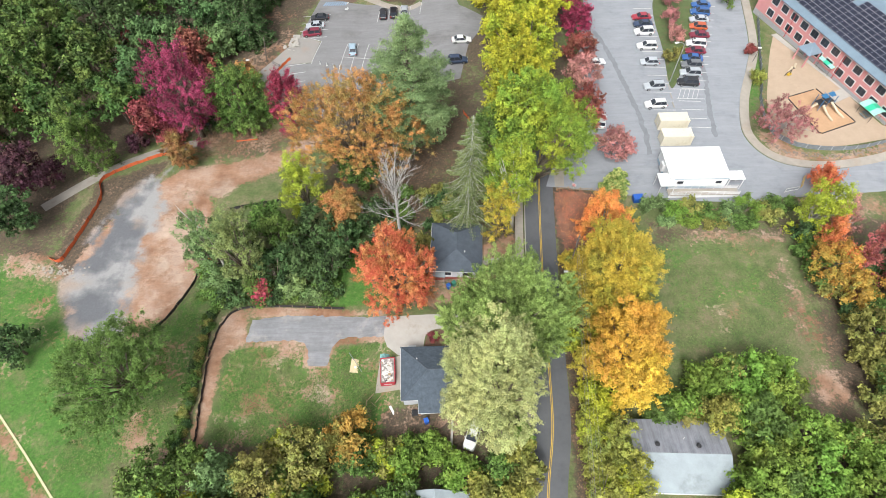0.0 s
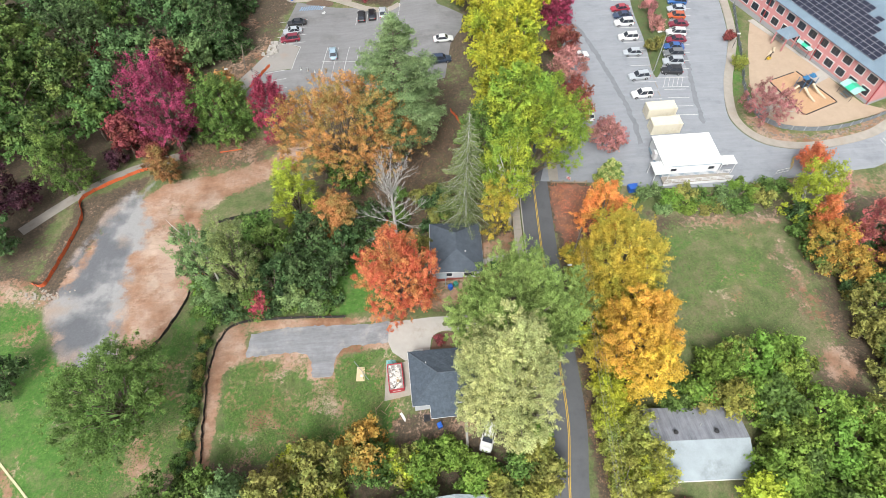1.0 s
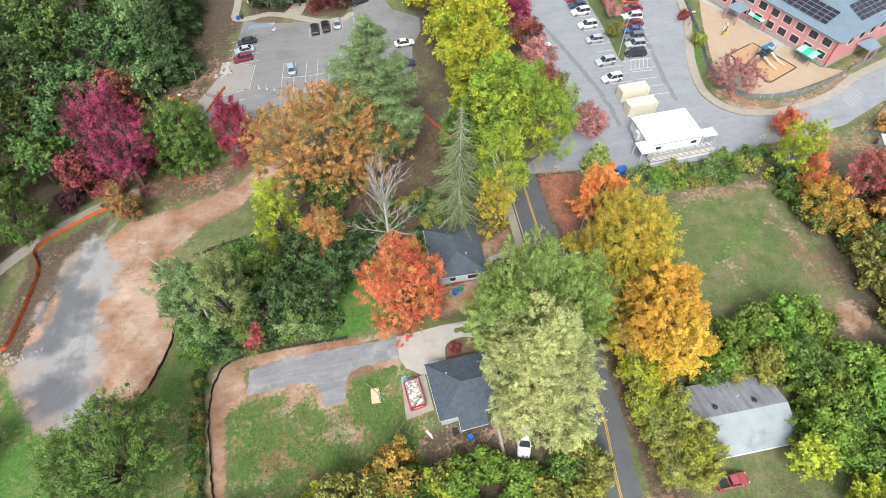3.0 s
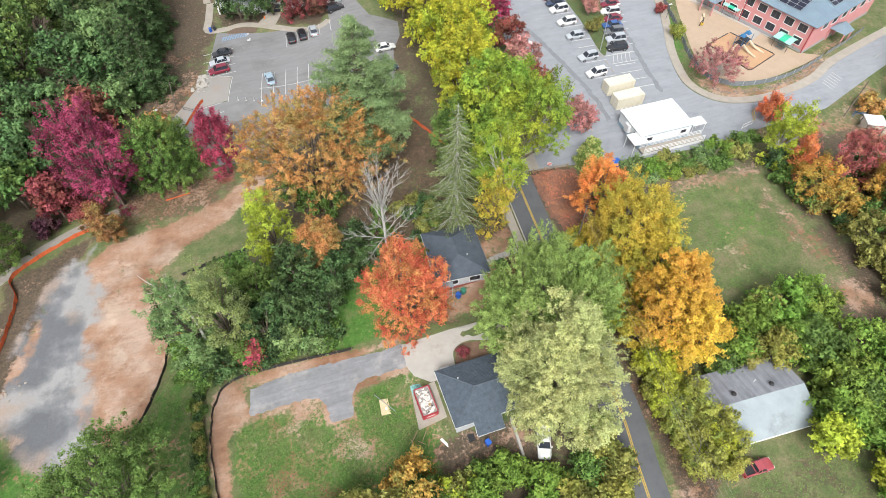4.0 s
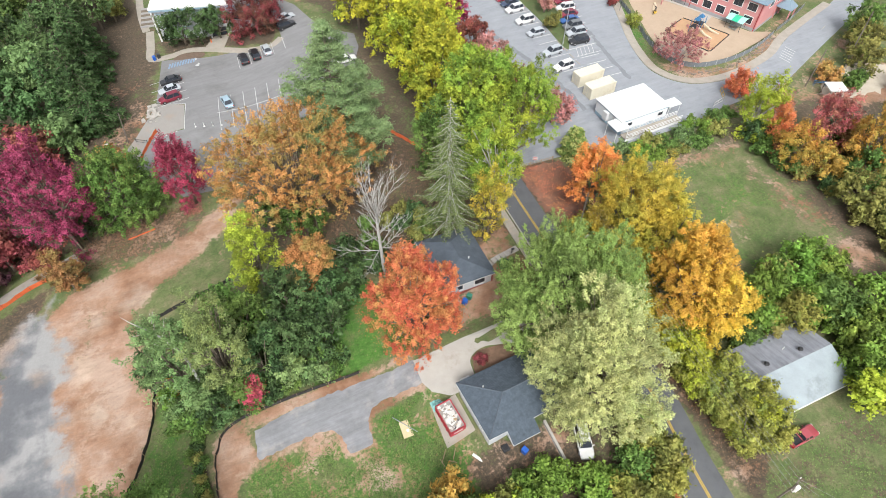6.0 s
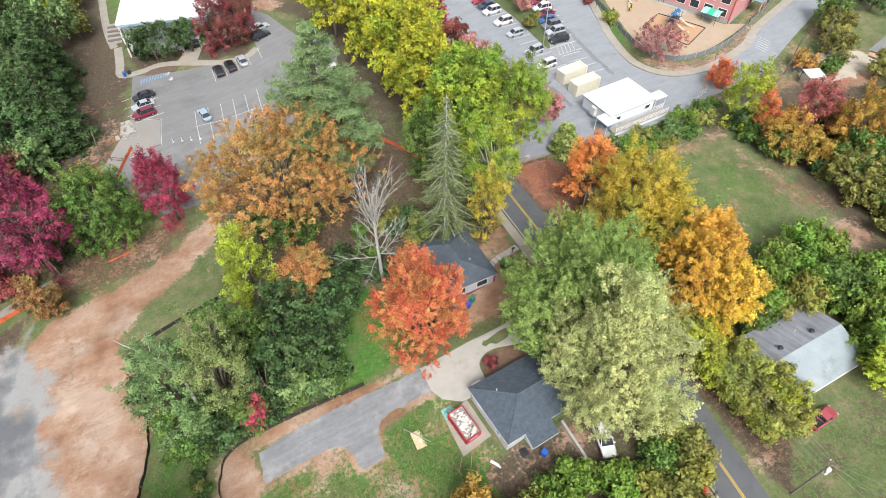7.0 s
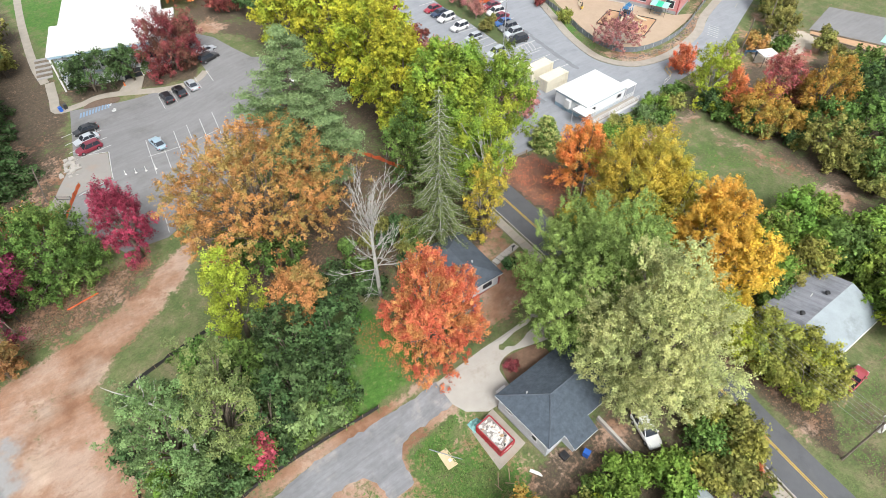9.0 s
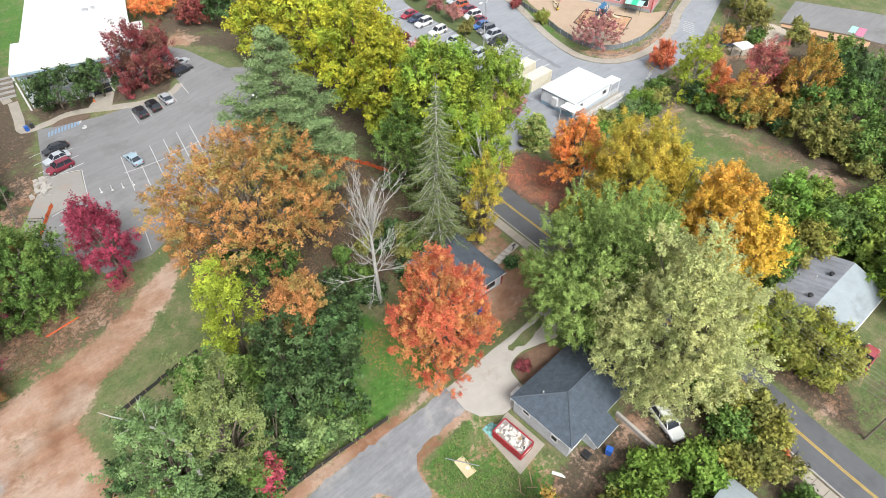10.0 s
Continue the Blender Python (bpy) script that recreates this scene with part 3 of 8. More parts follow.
def make_ground():
    far = np.array([160, 190, 250, 400, 800, 1800.0])
    gx = np.concatenate([-far[::-1], np.arange(-135, 150.1, 0.8), far])
    gy = np.concatenate([[-1800, -600, -200, -80, -40], np.arange(-15, 225.1, 0.8), [240, 270, 330, 500, 1000, 1800]])
    x, y = np.meshgrid(gx, gy)
    z = H(x, y)
    w, h = len(gx), len(gy)
    co = np.stack([x, y, z], -1).reshape(-1, 3)
    k = np.arange(w * h).reshape(h, w)
    quads = np.stack([k[:-1, :-1], k[:-1, 1:], k[1:, 1:], k[1:, :-1]], -1).reshape(-1, 4)
    me = bpy.data.meshes.new("ground")
    me.vertices.add(len(co))
    me.vertices.foreach_set("co", co.ravel())
    me.loops.add(quads.size)
    me.loops.foreach_set("vertex_index", quads.ravel())
    me.polygons.add(len(quads))
    me.polygons.foreach_set("loop_start", np.arange(0, quads.size, 4))
    me.update(calc_edges=True)
    cover = np.zeros((w * h, 4))
    fx, fy = x.ravel(), y.ravel()
    for ch, amount, soft, poly in COVER:
        m = amount * S(-soft, soft, inside_depth(fx, fy, poly))
        cover[:, ch] = np.maximum(cover[:, ch], m)
    a = me.attributes.new("cover", "FLOAT_COLOR", "POINT")
    a.data.foreach_set("color", cover.ravel())
    me.materials.append(ground_material())
    me.shade_smooth()
    return tagged(new("ground", me), "grass, clay soil and fallen leaves on gently sloping land", "ground", kind="structure")


make_ground()

# roads, drives and lots
ROADLINE = curve_points([(12.2, -30), (13.0, 0), (15.0, 17.5), (16.7, 27.4), (17.2, 38), (17.6, 50), (18.2, 62), (18.7, 70), (19.2, 77), (20.5, 86), (24, 96)], 6)
road = tagged(drape("road", band(ROADLINE, 2.75, -2.75), ROAD, 0.05), "dark asphalt road with a double yellow line", "road", kind="structure")
for off in (0.11, -0.11):
    b = Build()
    ribbon(b, offset_line(resample(ROADLINE, 1.5), off), 0.06, 0.05, 0.062)
    part("centre_line", b, YELLOW, road, "double yellow centre line")

lot_east_outline = ([(20.5, 75.5), (30, 73.6), (37, 71.6), (42, 70.5), (58.8, 69.7), (66.8, 71.1), (86, 72.6), (101, 78.2), (118, 84.3), (150, 96), (150, 103), (115, 89.9), (98, 84.4)]
                    + curve_points([(88.5, 80), (78, 78.2), (70, 79.2), (65.5, 81.6), (62.9, 86), (62.8, 91.1), (65.4, 100), (69.5, 109.5), (72.6, 118), (75.8, 136), (80, 165)], 5)
                    + [(38, 165), (36, 137), (31.5, 112), (30, 95), (28, 84), (23, 83)])
tagged(drape("parking_lot_east", lot_east_outline, LOT, 0.07), "grey asphalt parking lot and loop road", "parking lot", kind="structure")
lot_west_outline = [(-32.6, 144), (-36, 128), (-30.5, 124.8), (-32, 117), (-38.5, 117), (-43, 111), (-41, 108.5), (-39.5, 108), (-36, 101), (-29, 100), (-20, 104), (4, 108),
                    (6, 118), (9, 124), (10, 130), (4, 134), (2.5, 140), (1, 148), (-2, 154), (-7, 153), (-5, 145), (-5.5, 137), (-9, 135), (-17, 139.6), (-24, 141)]
tagged(drape("parking_lot_west", lot_west_outline, LOTW, 0.09, 1.6), "faded asphalt parking lot before the school", "parking lot", kind="structure")
drive_outline = [(-34.6, 49.2), (-28, 49.8), (-20.5, 49.7), (-9.8, 48.7), (-9.9, 44.8), (-16.5, 45.4), (-18.6, 44.9), (-19.6, 43.4), (-20.0, 40.0), (-23.3, 40.0), (-23.7, 43.0), (-24.6, 44.6), (-27, 44.9), (-35.2, 44.7)]


def worn_edge(outline, step=0.7, amount=0.09):
    """The outline broken into short, uneven steps."""
    r = random.Random(5)
    pts = resample(list(outline) + [outline[0]], step)
    return [(x + r.gauss(0, amount), y + r.gauss(0, amount)) for x, y in pts]


tagged(drape("asphalt_drive", worn_edge(drive_outline), DRIVE, 0.05, skirt=0.08), "rough grey asphalt drive with a short stub", "driveway", kind="structure")
conc_outline = [(-10.2, 48.7), (-1.7, 48.1), (4.6, 47.7), (14.8, 47.4), (14.8, 43.4), (4.4, 43.3)] + curve_points([(1.5, 44.5), (0.0, 45.1), (-1.6, 45.1), (-2.9, 44.3), (-3.3, 42.4)], 4) + [(-3.4, 40.8), (-6.3, 40.8), (-7.6, 41.0), (-9.7, 42.9), (-10.4, 44.9)]
tagged(drape("concrete_drive", conc_outline, CONC, 0.07, skirt=0.1), "pale concrete driveway", "driveway", kind="structure")
tagged(drape("lot_path", [(-30.6, 124.6), (-36.0, 127.8), (-38.2, 123.5), (-41.5, 118.5), (-47.5, 112), (-49.5, 107), (-46.5, 106), (-44, 110.6), (-39.0, 116.8), (-32.0, 117.2)], asphalt("dusty_path", (0.25, 0.236, 0.22), 0.12, (0.29, 0.22, 0.18), 0.6), 0.11, 1.6), "dusty pale path leading off the parking lot", "path", kind="structure")
tagged(drape("footpath", band(curve_points([(-56, 95), (-63.5, 92.3), (-70, 88.8), (-76, 84.2), (-84, 76)], 5), 1.2, -1.2), asphalt("worn_path_paving", (0.26, 0.235, 0.21), 0.14, (0.2, 0.17, 0.14), 0.7, 0.4), 0.04), "concrete footpath", "path", kind="structure")

# ---- buildings ----
SHINGLE = plain("charcoal_shingles", (0.06, 0.078, 0.1), 0.9, vary=0.34, scale=1.6, fine=4.5, bump=0.3)
SHINGLE_MID = plain("slate_grey_shingles", (0.068, 0.084, 0.106), 0.9, vary=0.22, scale=0.9, fine=9, bump=0.3)
SHINGLE_GREY = streaked("streaked_grey_shingles", (0.205, 0.215, 0.245), (0.1, 0.105, 0.125), (0.3, 0.31, 0.34))
ROOF_WHITE = plain("white_roof_membrane", (0.62, 0.63, 0.62), 0.75, vary=0.06, scale=0.3, fine=5, dirt=(0.52, 0.53, 0.53))
ROOF_PALE = plain("pale_shingles", (0.265, 0.305, 0.325), 0.9, vary=0.16, scale=0.45, fine=8, dirt=(0.19, 0.215, 0.225))
SIDING = plain("grey_white_siding", (0.42, 0.44, 0.47), 0.7, vary=0.06, scale=0.7, fine=8)
TRIMW = plain("white_trim_paint", (0.6, 0.6, 0.6), 0.6, vary=0.05)
BLOCK = plain("grey_block_footing", (0.3, 0.29, 0.28), 0.9, vary=0.15)
BRICK_RED = plain("dull_red_brick", (0.26, 0.07, 0.055), 0.9, vary=0.25, scale=3, fine=16)
PINK = plain("salmon_pink_block", (0.5, 0.225, 0.225), 0.85, vary=0.08, scale=0.5, fine=7)
PINK_BASE = plain("grey_block_base", (0.3, 0.3, 0.31), 0.9, vary=0.1)
METALROOF = plain("blue_grey_metal_roof", (0.2, 0.27, 0.33), 0.45, 0.3, vary=0.12, scale=0.4, fine=4)
BLUETRIM = plain("pale_blue_trim", (0.25, 0.36, 0.45), 0.6, vary=0.08)
REDPIPE = plain("red_downspout", (0.3, 0.03, 0.035), 0.5)
GLASS, gn, gl, gp = base_mat("dark_window_glass", 0.08)
gp.inputs["Base Color"].default_value = (0.03, 0.035, 0.045, 1)
SOLAR, sn, sl, sp = base_mat("solar_cells", 0.25)
sl.new(mix_node(sn, sl, noise_node(sn, sl, 3, 2), (0.012, 0.014, 0.028), (0.03, 0.034, 0.055)), sp.inputs["Base Color"])
SILVER = plain("aluminium", (0.5, 0.5, 0.52), 0.4, 0.7, vary=0.1)
DARKMETAL = plain("dark_metal", (0.05, 0.05, 0.055), 0.5, 0.4, vary=0.2)
BLACKP = plain("black_plastic", (0.02, 0.02, 0.022), 0.5, vary=0.2)


def slab_roof(b, pts, t=0.18):
    """One roof plane of thickness t; pts go round counter-clockwise from above."""
    n = len(pts)
    b.add([(x, y, z) for x, y, z in pts] + [(x, y, z - t) for x, y, z in pts],
          [tuple(range(n)), tuple(range(2 * n - 1, n - 1, -1))] + [(i, n + i, n + (i + 1) % n, (i + 1) % n) for i in range(n)])


def window(parent, x, y, z, w, h, rz, trim=TRIMW, mullion=True, depth=0.08):
    """A window on a wall that faces local -y after a turn by rz."""
    m = pose(x, y, z, 0, 0, rz)
    b = Build()
    for dx, dz, sx, sz in ((-w / 2, 0, 0.12, h + 0.12), (w / 2, 0, 0.12, h + 0.12), (0, -h / 2, w, 0.12), (0, h / 2, w, 0.12)):
        b.box((dx, -0.03, dz), (sx, depth + 0.04, sz))
    f = part("window", b, trim, parent, at=m)
    part("pane", Build().box((0, 0.0, 0), (w - 0.1, 0.05, h - 0.1)), GLASS, f, "dark window glass")
    if mullion:
        part("mullion", Build().box((0, -0.04, 0), (0.06, 0.04, h - 0.1)), DARKMETAL, f)
    return f


def rail_fence(b, line, height, posts=1.8, r=0.03, rails=2):
    pts = resample(line, posts)
    for i, p in enumerate(pts):
        z = hz(*p)
        b.rod((*p, z), (*p, z + height), r, r, 5)
        if i:
            q = pts[i - 1]
            zq = hz(*q)
            for k in range(rails):
                e = height * (1 - k / max(rails, 1) * 0.6)
                b.rod((*q, zq + e), (*p, z + e), r * 0.8, None, 5)


def house_b():
    """The house with the charcoal hip roof beside the concrete drive."""
    t = thing("house", "single-storey house with charcoal hip roof beside concrete drive", "house", -6.6, 32.2, -4.4, 2.0)
    # local: x east, y north; eaves 4 m up
    W, D, E = 13.5, 8.6, 4.0
    S0, P0, P1, PY = -0.5, 2.7, 6.8, -2.3
    part("wall", Build().prism([(0.35, S0 + 0.4), (W - 0.4, S0 + 0.4), (W - 0.4, D - 0.4), (0.35, D - 0.4)], 0.9, E - 0.1), SIDING, t, "pale grey lap siding")
    part("bay_wall", Build().prism([(P0 + 0.4, PY + 0.4), (P1 - 0.4, PY + 0.4), (P1 - 0.4, S0 + 0.38), (P0 + 0.4, S0 + 0.38)], 0.9, E - 0.95), SIDING, t, "pale grey siding of the rear bay")
    part("footing", Build().prism([(0.4, S0 + 0.45), (P0 + 0.45, S0 + 0.45), (P0 + 0.45, PY + 0.45), (P1 - 0.45, PY + 0.45), (P1 - 0.45, S0 + 0.45), (W - 0.45, S0 + 0.45), (W - 0.45, D - 0.45), (0.4, D - 0.45)], -1.2, 0.9), BLOCK, t, "grey block footing")
    lap = Build()
    for k in range(11):
        lap.box((0.34, (D + S0) / 2, 1.1 + k * 0.25), (0.03, D - S0 - 1.0, 0.02))
    part("siding_joint", lap, BLOCK, t)
    pk = E + 2.1
    r0, r1 = (4.3, 3.7), (W - 4.6, 3.7)
    south = [(0, S0, E), (P0, S0, E), (P0, PY, E - 0.9), (P1, PY, E - 0.9), (P1, S0, E), (W, S0, E), (*r1, pk), (*r0, pk)]
    for pts in ([(-0.1, D, E), (0, S0, E), (*r0, pk)], south, [(W, S0, E), (W, D, E), (*r1, pk)], [(W, D, E), (-0.1, D, E), (*r0, pk), (*r1, pk)]):
        b = Build()
        slab_roof(b, pts)
        r = part("roof", b, SHINGLE, t, "charcoal asphalt shingles")
        # shingle courses as thin raised laps, parallel to the eaves
        a, c, u, v = (Vector(q) for q in ((pts[0], pts[5], pts[7], pts[6]) if pts is south else (pts[0], pts[1], pts[-1], pts[2])))
        lapb = Build()
        for k in range(1, 20):
            f = k / 20
            lapb.rod(a.lerp(u, f) + Vector((0, 0, 0.004)), c.lerp(v, f) + Vector((0, 0, 0.004)), 0.016, None, 4)
        part("shingle_course", lapb, SHINGLE, r)
    cap = Build()
    for a, c in (((0, S0, E), (*r0, pk)), ((-0.1, D, E), (*r0, pk)), ((*r0, pk), (*r1, pk)), ((W, D, E), (*r1, pk)), ((W, S0, E), (*r1, pk))):
        cap.rod(a, c, 0.1, None, 6)
    part("ridge_cap", cap, SHINGLE_MID, t)
    fas = Build()
    line = [(-0.1, D, E), (0, S0, E), (P0, S0, E), (P0, PY, E - 0.9), (P1, PY, E - 0.9), (P1, S0, E), (W, S0, E), (W, D, E), (-0.1, D, E)]
    for a, c in zip(line, line[1:]):
        fas.rod((a[0], a[1], a[2] - 0.14), (c[0], c[1], c[2] - 0.14), 0.05, None, 4)
    part("fascia", fas, TRIMW, t, "white eaves trim")
    window(t, 0.33, 2.0, 2.5, 0.9, 1.0, -90)
    window(t, 0.33, 6.3, 2.9, 1.1, 0.9, -90)
    part("vent", Build().rod((2.6, 5.9, E + 1.05), (2.6, 5.9, E + 1.5), 0.09, 0.09, 8), TRIMW, t, "white roof vent pipe")
    part("porch", Build().box((1.7, D + 0.35, 2.6), (1.4, 0.9, 0.3)).rod((1.1, D + 0.7, 0), (1.1, D + 0.7, 2.5), 0.06).rod((2.3, D + 0.7, 0), (2.3, D + 0.7, 2.5), 0.06), TRIMW, t, "small white door canopy")




def house_a():
    """The house with the dark hip roof beside the red maple."""
    t = thing("house", "low house with dark shingle roof behind the red maple", "house", -2.4, 55.4, -2.8, -2.0)
    W, D, E = 9.4, 10.8, 2.8
    part("wall", Build().prism([(0.4, 0.4), (W - 0.4, 0.4), (W - 0.4, D - 0.4), (0.4, D - 0.4)], 0.3, E - 0.1), SIDING, t, "white siding")
    part("footing", Build().prism([(0.42, 0.42), (W - 0.42, 0.42), (W - 0.42, D - 0.42), (0.42, D - 0.42)], -2.0, 0.3), BRICK_RED, t, "red brick footing")
    part("brick_end", Build().box((W - 0.42, 1.0, 1.3), (0.16, 1.6, 2.6)), BRICK_RED, t, "red brick corner")
    pk, r0, r1 = E + 1.9, (W / 2, 3.6), (W / 2, D - 3.6)
    for pts in ([(0, 0, E), (W, 0, E), (*r0, pk)], [(W, 0, E), (W, D, E), (*r1, pk), (*r0, pk)], [(W, D, E), (0, D, E), (*r1, pk)], [(0, D, E), (0, 0, E), (*r0, pk), (*r1, pk)]):
        b = Build()
        slab_roof(b, pts)
        part("roof", b, SHINGLE_MID, t, "slate grey shingles")
    fas = Build()
    for a, c in (((0, 0), (W, 0)), ((W, 0), (W, D)), ((W, D), (0, D)), ((0, D), (0, 0))):
        fas.rod((*a, E - 0.14), (*c, E - 0.14), 0.07, None, 4)
    part("fascia", fas, TRIMW, t)
    part("vent", Build().rod((6.2, 3.4, E + 1.0), (6.2, 3.4, E + 1.7), 0.09, None, 8), TRIMW, t)
    window(t, 6.8, 0.38, 1.5, 1.9, 1.3, 0)
    window(t, 3.2, 0.38, 1.5, 1.4, 1.2, 0)
    part("porch_roof", Build().box((1.6, -0.3, 2.2), (2.4, 1.2, 0.14)).rod((0.6, -0.8, -0.8), (0.6, -0.8, 2.1), 0.06).rod((2.6, -0.8, -0.8), (2.6, -0.8, 2.1), 0.06), ROOF_PALE, t, "pale porch roof")


def barn():
    """The long low gable house: streaked grey shingles on the north, paler ones on the south."""
    t = thing("house", "low gabled house with streaked grey and pale roof slopes", "house", 26.8, 17.6, 0.4, -1.5)
    W, D, E, R, ry = 13.6, 10.2, 2.2, 3.9, 5.0
    part("wall", Build().prism([(0.35, 0.4), (W - 0.35, 0.4), (W - 0.35, D - 0.4), (0.35, D - 0.4)], -0.8, E - 0.05), SIDING, t, "weathered siding")
    for x in (0.36, W - 0.36):
        part("gable", Build().add([(x, 0.4, E), (x, D - 0.4, E), (x, ry, R - 0.15), (x + 0.05, 0.4, E), (x + 0.05, D - 0.4, E), (x + 0.05, ry, R - 0.15)],
                                  [(0, 1, 2), (5, 4, 3), (0, 2, 5, 3), (1, 4, 5, 2)]), SIDING, t)
    b = Build()
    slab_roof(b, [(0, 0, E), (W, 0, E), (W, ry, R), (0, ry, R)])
    part("roof", b, ROOF_PALE, t, "pale roof slope")
    b = Build()
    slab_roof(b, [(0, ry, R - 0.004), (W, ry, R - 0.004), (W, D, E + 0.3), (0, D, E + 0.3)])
    part("roof", b, SHINGLE_GREY, t, "streaked grey shingle slope")
    part("gutter", Build().rod((0, -0.05, E - 0.1), (W, -0.05, E - 0.1), 0.08, None, 6), TRIMW, t)
    for x, y in ((3.4, 6.2), (9.2, 6.1)):
        v = Build().rod((x, y, R - 0.5), (x, y, R + 0.05), 0.2, 0.2, 10).rod((x, y, R + 0.05), (x, y, R + 0.22), 0.36, 0.22, 12)
        part("roof_vent", v, BLACKP, t, "black roof vent")
    part("vent_pipe", Build().rod((7.4, 7.2, R - 0.8), (7.4, 7.2, R), 0.06), TRIMW, t)


def trailer():
    """The white modular classroom with two canopies and a long ramp."""
    t = thing("modular_classroom", "white modular classroom with pale blue trim and ramp", "building", 43.1, 73.0, 1.5, 1.2)
    W, D, E = 11.4, 8.0, 3.3
    part("wall", Build().box((W / 2, D / 2, 2.0), (W - 0.3, D - 0.3, 2.4)), plain("white_panel_siding", (0.62, 0.64, 0.66), 0.6, vary=0.05), t, "white panel walls")
    part("skirting", Build().box((W / 2, D / 2, 0.4), (W - 0.36, D - 0.36, 0.8)), BLUETRIM, t, "pale blue skirting")
    part("blue_band", Build().box((W / 2, D / 2, E - 0.25), (W - 0.16, D - 0.16, 0.36)), BLUETRIM, t, "pale blue band under the roof")
    part("roof", Build().box((W / 2, D / 2, E), (W + 0.2, D + 0.2, 0.16)), ROOF_WHITE, t, "white membrane roof")
    for x in (2.2, W - 1.8):
        window(t, x, 0.13, 2.0, 1.3, 0.9, 0)
    window(t, 0.13, 2.0, 2.1, 0.9, 0.9, -90)
    part("air_conditioner", Build().box((-0.15, 4.4, 1.9), (0.6, 1.2, 1.7)), TRIMW, t, "wall air conditioner")
    part("door", Build().box((0.1, 1.2, 1.7), (0.12, 1.0, 2.1)), BLUETRIM, t)
    for cx, cy, sx, sy, name in ((-0.9, 0.0, 3.0, 3.2, "canopy"), (W + 1.2, 0.9, 3.0, 2.2, "canopy")):
        c = part(name, Build().box((cx + 0.2, cy, 2.95), (sx, sy, 0.14)), ROOF_WHITE, t, "white flat canopy")
        for dx in (-1, 1):
            for dy in (-1, 1):
                part("post", Build().rod((cx + 0.2 + dx * (sx / 2 - 0.15), cy + dy * (sy / 2 - 0.15), 0), (cx + 0.2 + dx * (sx / 2 - 0.15), cy + dy * (sy / 2 - 0.15), 2.9), 0.06), TRIMW, c)
    part("ramp", Build().box((6.6, -1.3, 0.75), (13.5, 1.5, 0.14)), WALKC, t, "long raised ramp")
    for y in (-2.05, -0.55):
        r = Build()
        for k in range(10):
            r.rod((0 + k * 1.48, y, 0), (0 + k * 1.48, y, 1.75), 0.045, None, 5)
        for z in (1.05, 1.4, 1.75):
            r.rod((0, y, z), (13.3, y, z), 0.05, None, 5)
        part("railing", r, TRIMW, t, "white ramp railing")
    part("ramp_skirt", Build().box((6.6, -2.06, 0.35), (13.4, 0.05, 0.6)), TRIMW, t)


def container(x, y, rz):
    t = thing("storage_container", "cream steel storage container on the parking lot", "container", x, y, None, rz, "storage containers")
    cream = CREAM
    rib = Build().box((0, 0, 1.35), (6.06, 2.44, 2.5))
    for k in range(20):
        for s in (-1.23, 1.23):
            rib.box((-2.85 + k * 0.3, s, 1.35), (0.14, 0.05, 2.2))
    part("shell", rib, cream, t, "cream corrugated steel")
    fr = Build()
    for sx in (-3.0, 3.0):
        for sy in (-1.19, 1.19):
            fr.box((sx, sy, 1.33), (0.16, 0.16, 2.6))
    for sy in (-1.2, 1.2):
        fr.box((0, sy, 2.58), (6.1, 0.12, 0.14)).box((0, sy, 0.12), (6.1, 0.12, 0.18))
    part("corner_frame", fr, cream, t)
    for s in (-0.6, 0.6):
        d = part("door", Build().box((-3.04, s, 1.35), (0.06, 1.1, 2.3)), cream, t)
        part("lock_bar", Build().rod((-3.1, s * 0.5, 0.25), (-3.1, s * 0.5, 2.5), 0.025), SILVER, d)


CREAM = plain("cream_container_paint", (0.6, 0.56, 0.45), 0.6, vary=0.06, scale=0.6, dirt=(0.45, 0.38, 0.26))


